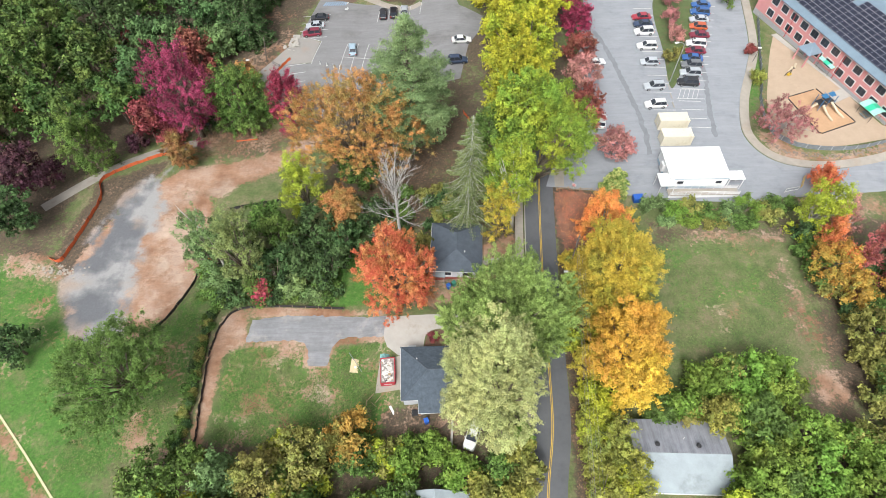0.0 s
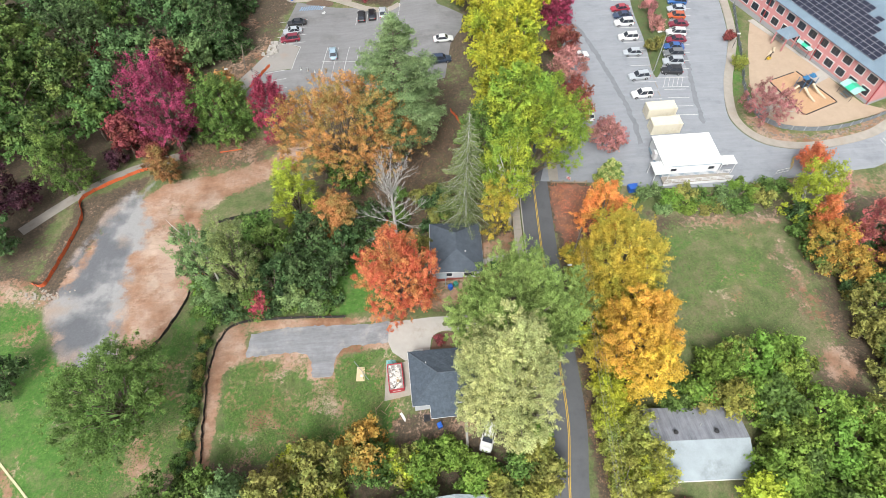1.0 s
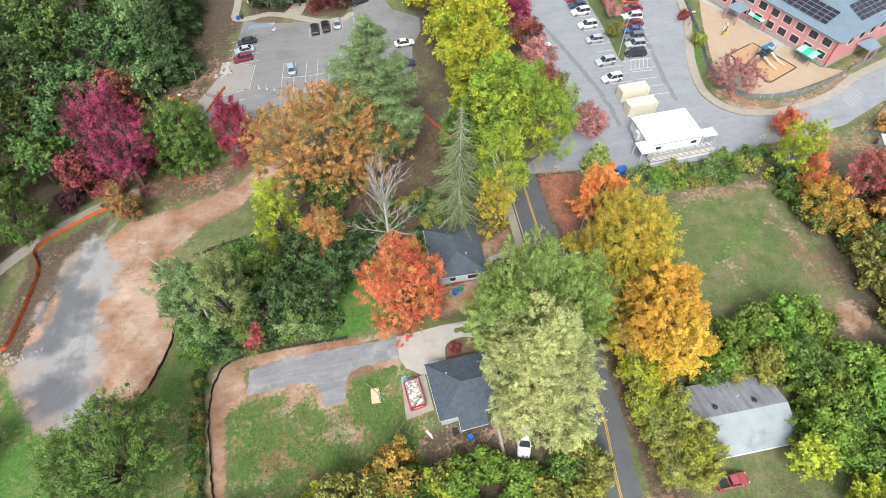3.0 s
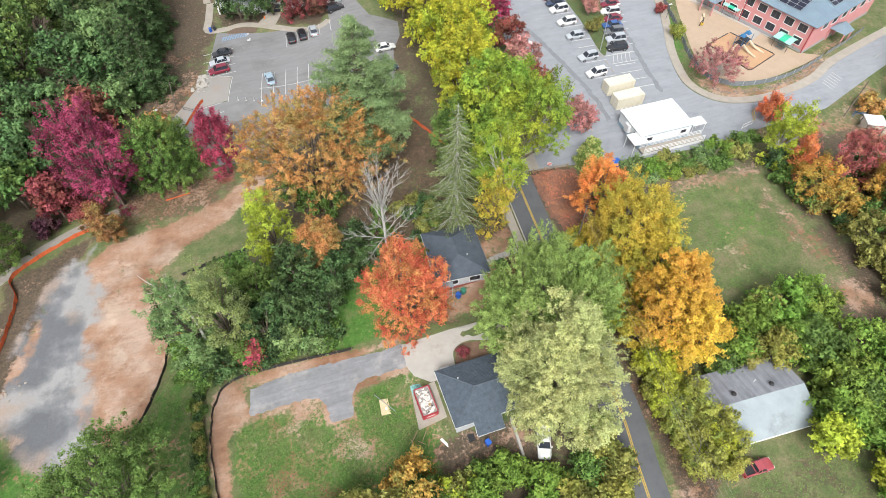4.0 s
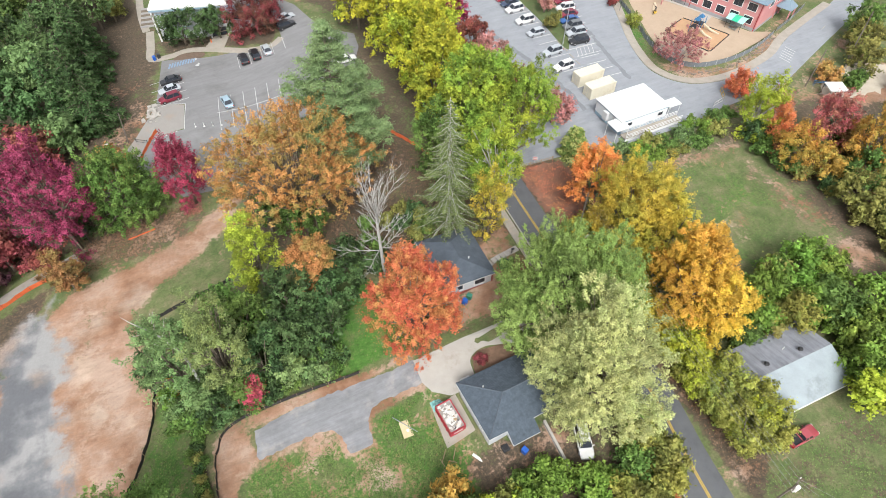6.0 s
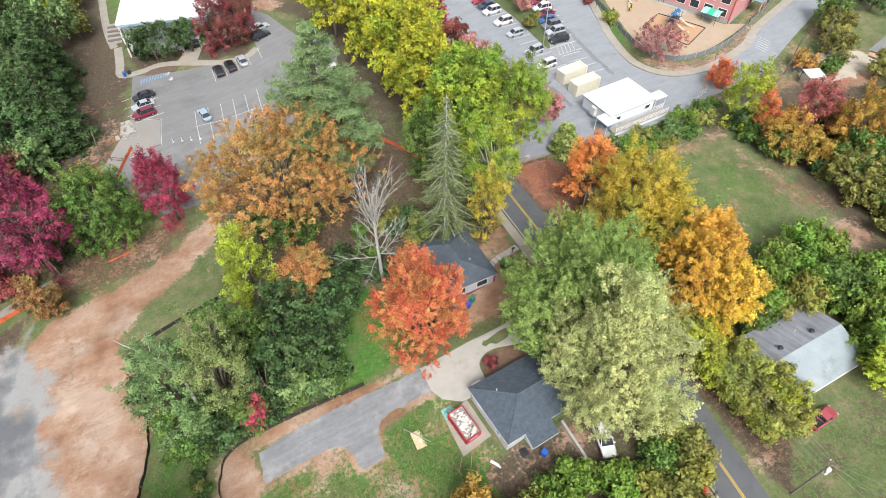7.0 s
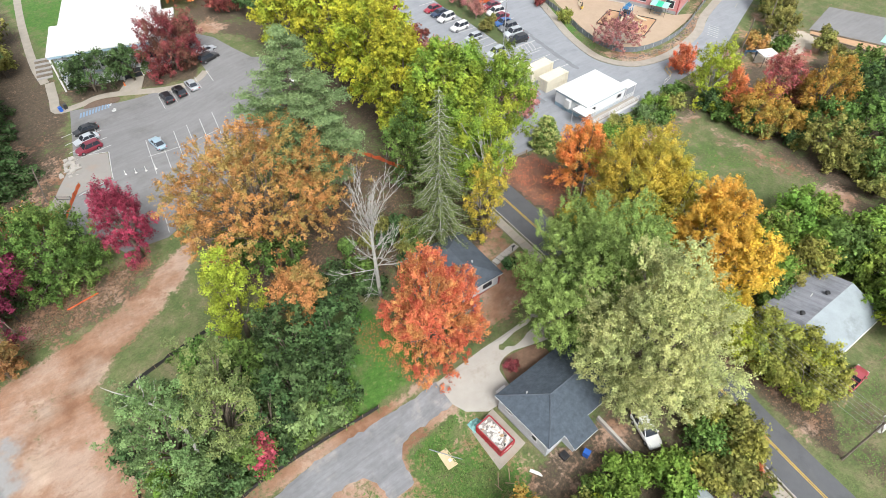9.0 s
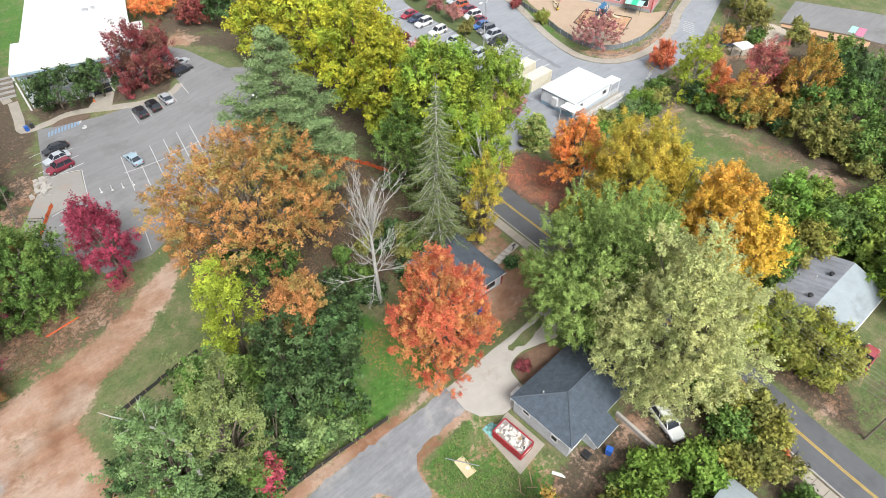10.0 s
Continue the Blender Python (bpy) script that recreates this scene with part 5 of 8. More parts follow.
crown_tree("silver_maple", "large pale yellow-green silver maple between house and road", (9.2, 28.6), (6.7, 30.9, 12.3), (6.3, 8.8, 11.2), "pale", lobes=130, size=0.195, density=1.5, open_=0.55, column=1.2, plume=1.3, rise=1.2)
crown_tree("green_maple", "broad green maple over the driveway mouth", (10.4, 41.6), (9.8, 42.3, 9.2), (9.7, 8.2, 9.4), "green", lobes=130, size=0.205, density=1.5, open_=0.4, plume=1.3, rise=0.9)
crown_tree("red_maple", "bright orange-red maple beside the low house", (-8.1, 52.2), (-8.1, 52.2, 6.4), (6.4, 5.5, 10.4), "red", lobes=110, size=0.24, density=1.35, flat=0.85, open_=0.8, plume=0.8, rise=0.3)
crown_tree("golden_maple", "tall golden maple beside the field", (28.0, 50.4), (27.9, 50.7, 10.0), (5.8, 7.4, 9.4), "gold", lobes=100, size=0.24, density=1.5, column=1.2, plume=1.3, rise=1.0)
tree("golden_maple", "olive-gold maple between two taller ones", 28.6, 44.2, 16.5, 4.8, 5.0, "gold", low=0.1, lobes=56, size=0.29, flat=0.95, column=0.8, plume=0.9)
tree("orange_maple", "tall orange maple beside the field", 27.2, 37.0, 18.6, 6.4, 6.6, "orange", low=0.1, lobes=84, size=0.26, flat=0.95, column=1.4, plume=1.2, rise=0.9)
tree("orange_maple", "rust-tinged orange maple beside the field", 28.2, 31.6, 13.5, 4.2, 4.2, "orange", low=0.1, lobes=70, size=0.27, flat=0.95, plume=0.9)
tree("flame_maple", "flame orange maple above the leaf-strewn plot", 27.6, 60.6, 15.8, 4.0, 4.8, "flame", low=0.1, lobes=50, size=0.28, flat=0.95, density=1.6, plume=0.7)
tree("yellow_poplar", "tall yellow tulip poplar in the row", 16.5, 103, 26.0, 7.6, 8.0, "yellow", low=0.12, lobes=76, size=0.33, flat=0.95)
tree("yellow_poplar", "tall yellow tulip poplar in the row", 14.5, 115, 25.0, 7.5, 8.0, "yellow", low=0.12, lobes=46, size=0.42, flat=0.95)
tree("yellow_poplar", "tall yellow tulip poplar in the row", 13.8, 91, 25.5, 7.6, 7.5, "yellow", low=0.12, lobes=76, size=0.33, flat=0.95)
tree("poplar", "tall half-turned poplar over the road", 15.2, 80, 24.0, 7.0, 7.0, "poplar", low=0.9, lobes=72, size=0.31, flat=0.95)
crown_tree("poplar", "tall green poplar leaning over the road", (14.9, 79.0), (18.8, 78.6, 15.0), (5.2, 5.6, 6.8), "poplar", lobes=64, size=0.28, density=1.4, plume=0.5)
tree("poplar", "tall half-turned poplar over the road", 12.6, 70.0, 20.0, 4.4, 4.6, "poplar", low=0.8, lobes=38, size=0.34, flat=0.95)
crown_tree("poplar", "round green poplar reaching over the road", (14.8, 73.8), (21.2, 72.6, 16.4), (4.6, 4.8, 6.0), "poplar", lobes=60, size=0.28, density=1.4, plume=0.6)
crown_tree("vine_clad_tree", "narrow yellow vine-clad tree beside the sidewalk", (10.3, 63.6), (10.0, 63.4, 7.2), (2.8, 2.5, 7.6), "vine", lobes=50, size=0.24, density=1.4, plume=0.5)
crown_tree("poplar", "tall yellow-green poplar above the vine-clad trunk", (12.9, 64.6), (11.4, 66.0, 14.4), (4.4, 3.6, 7.0), "poplar", lobes=60, size=0.28, density=1.4, plume=0.6, trunk=0.34, bark=BARK_PALE, fork=0.5)
crown_tree("broadleaf_tree", "dark green understorey tree beneath the poplars", (9.0, 80.0), (9.0, 80.0, 7.6), (4.6, 4.4, 8.0), "wood", lobes=60, size=0.29, density=1.3, open_=0.4, plume=0.4)
white_pine("white_pine", "large pale green white pine with layered boughs", -6.6, 87.8, 28.6, 9.8, "pine")
crown_tree("rusty_oak", "broad rusty brown oak beside the parking lot", (-16.6, 82.0), (-16.6, 82.4, 11.0), (12.3, 10.4, 7.6), "rust", lobes=180, size=0.25, density=0.66, flat=0.8, open_=1.0, plume=0.6, rise=0.4)
bare_tree("dead_tree", "bare silver-grey dead tree on the lawn", -8.2, 65.2, 18.0, 5.2, BARK_PALE)
hemlock("hemlock", "tall thin grey-green hemlock with sagging boughs", 4.7, 67.4, 25.8, 7.3, "hemlock", BARK_PALE)
crown_tree("tulip_tree", "bright yellow-green young tulip tree", (-26.8, 72.6), (-26.8, 72.6, 4.0), (4.0, 3.8, 8.2), "lime", lobes=50, size=0.27, density=1.4, flat=0.9, open_=0.4, plume=0.6)
tree("brown_oak", "small rusty oak among green trees", -19.4, 68.6, 8.4, 4.2, 4.2, "rust", low=0.1, lobes=44, size=0.29, density=1.7)
for x, y, top, r in ((-20.5, 57.5, 3.5, 4.4), (-26, 58.5, 4.0, 4.6), (-24, 64.5, 4.5, 5.0), (-30.5, 56.5, 3.5, 4.4), (-18, 62.5, 4.0, 3.8), (-31, 64, 5.5, 4.5), (-14.5, 68.5, 3.0, 4.5), (-34.5, 68, 3.5, 3.8)):
    tree("broadleaf_tree", "dense green broadleaf tree in the thicket", x, y, top + 1.0, r, r * 0.95, "wood" if x < -25 and y > 60 else "dark", low=0.05, lobes=26, size=0.36, group="dark green thicket")
crown_tree("leaning_tree", "tall grey-green tree with pale leaning limbs", (-41.0, 58.6), (-40.6, 57.8, 5.0), (5.6, 4.4, 9.0), "sage", lobes=64, size=0.27, density=0.95, open_=1.0, plume=0.6)
crown_tree("leaning_tree", "tall grey-green tree with pale leaning limbs", (-35.4, 57.0), (-34.7, 54.8, 9.4), (3.6, 4.0, 8.4), "celadon", lobes=64, size=0.25, density=1.0, open_=0.8, plume=0.7)
for x, y, top, r, leaf in ((-43.0, 58.8, -1.0, 2.8, "fresh"), (-40.2, 55.4, 0.5, 3.4, "sage"), (-37.4, 52.9, -1.0, 2.8, "dark"), (-42.0, 54.6, -2.8, 2.4, "wood"), (-44.6, 62.0, 3.0, 3.2, "dark"), (-38.6, 64.2, 4.0, 3.6, "wood"), (-34.0, 54.2, 0.2, 2.8, "lawn")):
    tree("broadleaf_tree", "green tree at the thicket edge beside the silt fence", x, y, top, r, r, leaf, low=0.05, lobes=24, size=0.32, group="thicket edge trees")
shrub("red_shrub", "crimson shrub at the thicket edge", -33.2, 53.6, -0.8, 2.2, 1.9, "scarlet", lobes=30)
shrub("amber_shrub", "small amber shrub at the thicket edge", -43.6, 59.4, -2.2, 1.3, 1.2, "amber")
shrub("pale_shrub", "pale green rounded bush beside the silt fence", -27.4, 54.6, -0.6, 3.0, 2.6, "celadon", lobes=26)
crown_tree("magenta_maple", "large magenta maple beside the woods", (-55.2, 97.0), (-55.1, 96.2, 6.2), (6.3, 6.3, 11.0), "mulberry", lobes=110, size=0.27, density=1.2, open_=0.6, column=1.2, plume=1.4, rise=0.9)
crown_tree("magenta_maple", "round magenta maple beside the parking lot", (-34.0, 98.6), (-34.0, 98.6, 2.4), (4.0, 4.3, 7.0), "magenta", lobes=70, size=0.25, density=1.7, open_=0.4, plume=1.1, rise=0.8)
crown_tree("broadleaf_tree", "green maple beside the magenta tree", (-46.0, 100.6), (-45.8, 100.4, 0.6), (7.4, 5.6, 8.6), "wood", lobes=80, size=0.29, density=1.3, open_=0.4, plume=0.6)
tree("small_maple", "small orange-brown tree beside the footpath", -56.4, 87.6, 1.6, 3.5, 3.3, "russet", low=0.02, lobes=34, size=0.3, density=1.7)
for x, y, r, leaf in ((-65.5, 99.5, 3.0, "maroon"), (-62, 95.6, 2.4, "maroon"), (-57.0, 99.6, 3.2, "maroon"), (-60.4, 93.8, 2.6, "maroon"), (-68.5, 92.6, 2.4, "plum"), (-52.4, 100.0, 2.8, "dark")):
    shrub("maroon_shrub", "dark maroon undergrowth below the magenta maple", x, y, hz(x, y) + r * 1.9, r * 1.2, r, leaf, group="maroon undergrowth")
tree("purple_plum", "dark purple plum tree", -87, 82, 3.5, 7, 6.5, "plum", low=0.1, lobes=30, size=0.38)
crown_tree("broadleaf_tree", "green tree beside the footpath", (-75.0, 86.6), (-75.0, 86.6, 0.8), (4.8, 4.6, 8.2), "wood", lobes=60, size=0.29, density=1.3, open_=0.4, plume=0.5)
tree("broadleaf_tree", "dark green tree on the lawn edge", -86, 71, 2.0, 7, 6.5, "dark", low=0.1, lobes=30, size=0.38)
crown_tree("lawn_tree", "wide green tree standing alone on the lawn", (-50.9, 35.0), (-50.6, 34.6, 5.2), (7.6, 9.2, 4.9), "lawn", lobes=130, size=0.25, density=0.75, flat=0.6, open_=0.9, plume=0.5)
tree("broadleaf_tree", "green tree on the lawn", -74, 43, 1.5, 4.5, 4.5, "dark", low=0.1, lobes=24, size=0.36)
for x, y, top, r in ((-22.6, 84.6, 3.6, 2.8), (-19.4, 81.4, 4.6, 3.0), (-15.4, 79.4, 3.8, 2.6)):
    tree("understorey_tree", "green understorey tree beneath the rusty oak", x, y, top, r, r, "wood", low=0.05, lobes=24, size=0.32, density=1.3, group="trees under the oak")
# south edge, below the yard
for x, y, top, rx, ry, leaf in ((-43.5, 20, 2.5, 4.5, 4.5, "wood"), (-38.5, 22, 2.0, 3.8, 4.0, "wood"), (-33.2, 21.5, 2.5, 3.6, 3.6, "sage"), (-27, 21, 3.0, 5.0, 4.6, "olive"), (-20.5, 23.5, 3.5, 5.5, 5.2, "olive"),
                                (-13.8, 26.4, 3.4, 5.6, 4.8, "turning"), (-12.5, 23.5, 1.5, 4.5, 4.0, "wood"), (-5.5, 22.5, 1.5, 4.0, 4.0, "fresh"), (-1.0, 24.6, 0.5, 3.0, 2.8, "fresh"), (6.2, 18.6, 1.6, 3.4, 3.0, "bank"), (-4.8, 25.0, -0.8, 2.6, 2.4, "wood"), (2.6, 20.5, 2.0, 3.4, 3.4, "fresh"),
                                (-7, 15, 4, 6, 5, "wood"), (-20, 14, 4, 6, 5, "wood"), (-34, 13, 4, 6, 5, "wood"), (7.5, 16.5, 2.5, 3.2, 3.8, "olive"), (10.4, 22.5, 2.2, 2.2, 3.4, "olive")):
    tree("broadleaf_tree", "turning broadleaf tree below the yard", x, y, top, rx, ry, leaf, low=0.08, lobes=28, size=0.36, group="trees below the yard")
for x, y, top, r, leaf in ((10.8, 23.2, 3.4, 2.8, "bank"), (12.2, 20.2, 4.2, 2.6, "olive"), (8.4, 21.4, 3.0, 2.6, "wood"), (10.6, 17.6, 3.6, 2.6, "bank"), (11.8, 25.6, 2.6, 1.9, "fresh")):
    tree("broadleaf_tree", "yellow-green tree between the van and the road", x, y, top, r, r, leaf, low=0.08, lobes=26, size=0.32, open_=0.5, group="trees beside the van")
# the strip east of the road
for x, y, top, rx, ry, leaf in ((22.4, 36.5, 7.0, 3.0, 4.2, "gold"), (22.8, 28.5, 6.0, 2.8, 3.6, "lime"), (24.6, 24.2, 7.0, 4.4, 4.4, "bank"), (22.6, 18.2, 6.0, 3.6, 4.2, "bank"), (25.2, 17.0, 5.0, 3.0, 3.0, "bank"), (27.0, 20.0, 6.2, 3.0, 3.4, "bank"), (24.0, 31.2, 7.5, 3.6, 4.0, "yellow"), (21.8, 22.2, 4.2, 2.0, 2.8, "bank"), (21.6, 26.8, 4.2, 1.8, 2.6, "bank"), (25.4, 19.0, 5.6, 3.0, 3.0, "lime"), (23.4, 53.0, 8.0, 2.6, 4.4, "gold"), (22.4, 25.5, 6.0, 2.8, 3.4, "lime"), (24.0, 45.0, 6.0, 2.4, 4.0, "gold")):
    tree("roadside_tree", "yellow-leaved roadside tree under the wires", x, y, top, rx, ry, leaf, low=0.05, lobes=22, size=0.3, open_=0.4, group="roadside trees")
conifer("variegated_conifer", "bushy yellow-tipped conifer beside the lot entrance", 33.0, 73.2, 7.0, 3.4, "varieg", 16, 0.1, 2.2, 0.03, 0.32, 0.55)
# hedge before the modular classroom
k = 0
for x, y, top, r in ((39.5, 68.3, 4.3, 2.4), (43.5, 67.2, 4.0, 2.2), (46.5, 68.0, 4.8, 1.8), (49.5, 66.8, 3.8, 2.4), (53.5, 67.4, 4.4, 2.4), (57.0, 67.6, 5.2, 2.6), (60.5, 66.8, 5.0, 2.8), (63.5, 68.0, 5.5, 2.6), (41.5, 65.6, 3.0, 2.0), (46, 65.2, 3.0, 2.2), (51, 64.8, 3.0, 2.4), (56, 65.0, 3.2, 2.4)):
    shrub("hedge_shrub", "grey-green unclipped shrub before the modular classroom", x, y, top - 0.9, r * 1.3, r * 1.1, ("sage", "fresh", "olive", "lawn")[k % 4], open_=0.7, group="hedge")
    k += 1
crown_tree("yellow_tree", "slender yellow-green tree at the field corner", (66.0, 63.4), (66.0, 63.0, 8.4), (3.6, 4.4, 6.2), "lime", lobes=46, size=0.29, density=1.2, open_=0.6, plume=0.8, bark=BARK_PALE)
crown_tree("red_tree", "small upright orange-red tree beside the loop road", (72.7, 73.3), (72.7, 73.3, 4.4), (2.5, 2.4, 3.2), "ember", lobes=30, size=0.29, density=1.5, plume=1.0, rise=1.0)
crown_tree("crimson_tree", "dusty crimson tree behind the field", (73.6, 54.4), (73.4, 54.0, 8.6), (3.4, 3.8, 5.4), "crimson", lobes=50, size=0.29, density=1.0, open_=0.8, plume=1.1, rise=0.8)
crown_tree("amber_tree", "orange-brown tree at the end of the wood", (76.0, 47.0), (75.8, 46.6, 10.0), (4.8, 4.6, 5.8), "amber", lobes=56, size=0.3, density=1.0, open_=0.8, plume=0.8)
crown_tree("amber_tree", "orange tree with green low boughs at the field edge", (65.6, 53.4), (65.4, 53.0, 5.8), (3.2, 4.0, 5.2), "amber", lobes=50, size=0.29, density=1.1, open_=0.7, plume=0.7)
crown_tree("amber_tree", "thin orange-red tree at the field edge", (67.6, 59.4), (67.5, 59.2, 5.8), (2.0, 2.2, 4.6), "ember", lobes=30, size=0.28, density=0.9, open_=0.8, plume=0.8)
crown_tree("bare_tree", "thin half-bare grey-pink tree behind the field", (71.8, 63.4), (71.8, 63.0, 5.6), (2.6, 2.6, 4.6), "pink", lobes=34, size=0.22, density=0.35, open_=1.0, plume=1.0, bark=BARK_PALE)
for x, y, top, r, leaf in ((65.6, 60.8, 5.4, 3.0, "dark"), (64.6, 57.4, 4.6, 2.6, "wood"), (68.6, 48.8, 8.0, 3.6, "turning"), (72.0, 43.0, 9.5, 4.4, "lawn"), (69.5, 55.6, 6.5, 2.6, "flame"), (78.6, 52.0, 7.0, 3.4, "russet"),
                           (68, 40, 9, 4.8, "olive"), (76, 38.5, 11, 5.5, "wood"), (84, 42, 12, 5.5, "dark"), (82, 48.5, 8, 3.6, "wood"), (93, 47, 8, 5, "wood"), (68.5, 32, 8, 4.4, "wood"), (74, 29, 9, 5.5, "wood"), (84, 31, 10, 6, "wood"), (95, 38, 10, 6, "wood")):
    tree("woodland_tree", "autumn woodland tree east of the field", x, y, top, r, r, leaf, low=0.1, lobes=40, size=0.34, density=1.15, open_=0.7, plume=0.6, group="wood east of the field")
for x, y, top, r, leaf in ((39.6, 33.5, 6.5, 4.0, "fresh"), (35.6, 29.6, 6.0, 3.0, "fresh"), (32.2, 29.2, 5.0, 2.6, "lawn"), (46, 34, 8, 4.6, "fresh"), (50.6, 31.6, 6.5, 3.8, "grove"), (39.6, 27.6, 7.4, 3.4, "bank"), (46, 27, 8, 4.6, "lawn"), (52, 25, 8, 4.6, "grove"), (39.8, 15.0, 7.0, 3.6, "lime"), (42.6, 17.6, 7.6, 3.8, "fresh"), (60.5, 22.5, 7, 4.2, "grove"), (45.5, 22, 7, 4.0, "grove"), (52, 20, 8, 5.0, "fresh"),
                           (59, 18, 8, 5.0, "grove"), (46.5, 15, 6, 4.0, "fresh"), (53, 12, 7, 4.6, "grove"), (61, 9, 8, 5.5, "grove"), (67, 22, 9, 5.5, "grove"), (44, 8, 6, 4, "lime"), (70, 13, 9, 6, "grove")):
    tree("woodland_tree", "green woodland tree behind the gabled house", x, y, top, r, r, leaf, low=0.08, lobes=28, size=0.38, group="wood behind the gabled house")
# west side of the eastern lot
for x, y, top, r, leaf in ((34.2, 82.6, 8.6, 4.0, "pink"), (30.0, 92.5, 10.0, 4.6, "maroon"), (30.5, 102, 11, 4.6, "pink"), (31.0, 111, 10, 4.2, "maroon"), (31.5, 122, 10, 4.4, "magenta"), (32, 132, 10, 4.4, "maroon")):
    tree("dogwood", "dusty red tree at the edge of the parking lot", x, y, top, r, r, leaf, low=0.15, lobes=26, size=0.36, open_=0.4, group="red trees along the lot")
tree("crape_myrtle", "wide bare-branched pink tree beside the playground", 69.2, 88.2, 8.5, 6.4, 5.8, "pink", low=0.4, lobes=90, size=0.2, density=0.3, open_=0.9, plume=1.2, rise=0.8, bark=BARK_PALE)
for x, y, top, r, leaf in ((52.5, 112, 5.5, 2.4, "olive"), (54.5, 118.5, 6.5, 2.8, "pink"), (55.5, 126, 6.5, 2.6, "pink"), (57, 134, 7, 3, "pink"), (70.3, 104.5, 4.4, 2.0, "bank"), (72, 134, 6, 3, "wood"), (71.4, 114.5, 4.0, 1.3, "maroon")):
    tree("young_tree", "young ornamental tree on a grass island", x, y, top, r, r, leaf, low=0.1, lobes=16, size=0.3, open_=0.4, group="island trees")
# woods to the west and north
for x, y, top, r, leaf in ((-73, 101, 7, 5, "forest"), (-66, 96.5, 3, 4, "maroon"), (-70, 107, 9, 5.5, "dark"), (-84, 96, 9, 7.5, "forest"), (-97, 94, 9, 8, "forest"), (-78, 110, 11, 8, "forest"), (-92, 108, 12, 8.5, "forest"), (-106, 106, 11, 8.5, "forest"), (-66, 118, 10, 7, "dark"), (-80, 124, 12, 8, "dark"), (-95, 122, 13, 8.5, "forest"), (-110, 122, 12, 8.5, "forest"),
                           (-58, 115, 7, 5, "maroon"), (-54, 120, 6, 4.5, "sage"), (-62, 131, 11, 7, "dark"), (-74, 137, 13, 8, "forest"), (-90, 138, 13, 8.5, "dark"), (-106, 138, 13, 9, "forest"), (-55, 138, 12, 6, "sage"), (-60, 146, 14, 7, "dark"),
                           (-72, 151, 13, 8, "forest"), (-88, 153, 14, 9, "forest"), (-104, 155, 14, 9, "forest"), (-124, 112, 12, 9, "forest"), (-124, 132, 13, 9, "forest"), (-122, 152, 14, 9, "forest"), (-52, 156, 13, 6, "dark"), (-44, 166, 13, 6, "sage"), (-60, 165, 12, 7, "forest"), (-76, 168, 13, 8, "forest"), (-120, 92, 9, 8, "forest"), (-110, 84, 7, 7, "dark"), (-52, 180, 11, 7, "forest"), (-44, 176, 8, 5, "lime"), (-40, 184, 8, 5, "olive"), (-46, 190, 10, 6, "forest"), (-40.5, 168, 5, 3.6, "olive"), (-44, 200, 10, 6, "lime"), (-54, 198, 11, 7, "forest"), (-66, 182, 12, 8, "forest"), (-46, 108, 4, 4, "rust")):
    tree("woodland_tree", "tall green woodland tree west of the school", x, y, top, r, r * 0.95, leaf, low=0.1, lobes=32, size=0.54, group="western wood")
for x, y, top, r in ((-47.5, 125.5, 18, 6.4), (-50.5, 134, 19, 5.6), (-47, 142, 19, 5.2), (-52.5, 127, 15, 4.6), (-46.5, 151, 18, 5.0)):
    conifer("spruce", "tall dark spruce at the edge of the western wood", x, y, top, r, "dark", 22, 0.3, 1.9, 0.04, 0.3, 0.75)
crown_tree("red_maple", "dark red maple before the school door", (-9.6, 143.4), (-9.6, 143.2, 4.8), (6.5, 5.6, 6.9), "wine", lobes=80, size=0.3, density=1.3, plume=0.8)
for x, y, top, r in ((-26.2, 148.2, 7.4, 5.2), (-18.2, 147.4, 6.6, 4.0)):
    tree("holly", "dark green tree before the school windows", x, y, top, r * 1.1, r, "dark", low=0.05, lobes=24, size=0.36, group="school front trees")
for x, y, top, r, leaf in ((3, 170, 8, 6, "flame"), (8.5, 160, 8, 4.5, "maroon"), (14, 155, 12, 5, "dark"), (21, 152, 14, 6, "yellow"), (29, 148, 15, 6, "yellow"), (12, 132, 16, 6.5, "yellow"), (22, 138, 18, 7, "yellow"), (24, 126, 20, 7, "yellow"), (30, 160, 15, 7, "rust"), (18, 170, 13, 7, "wood"), (14, 185, 13, 8, "orange"), (36, 172, 14, 8, "yellow")):
    tree("woodland_tree", "autumn tree north of the parking lot", x, y, top, r, r, leaf, low=0.12, lobes=32, size=0.44, open_=0.3, group="northern trees")
for x, y, top, r, leaf in ((103, 69, 8, 4, "olive"), (108, 74, 9, 5, "olive"), (96.5, 65.5, 5, 2.4, "wood"), (93, 69, 5.5, 3, "rust"), (112, 78, 10, 5, "wood"), (104, 60, 7, 2.8, "olive"), (96, 52, 8, 4, "olive"), (104, 50, 7, 4, "wood"), (140, 80, 12, 8, "wood"), (135, 95, 12, 8, "dark"), (150, 65, 12, 9, "wood"), (128, 78, 9, 5, "dark")):
    tree("woodland_tree", "autumn tree beside the eastern road", x, y, top, r, r, leaf, low=0.12, lobes=24, size=0.36, open_=0.4, group="eastern trees")
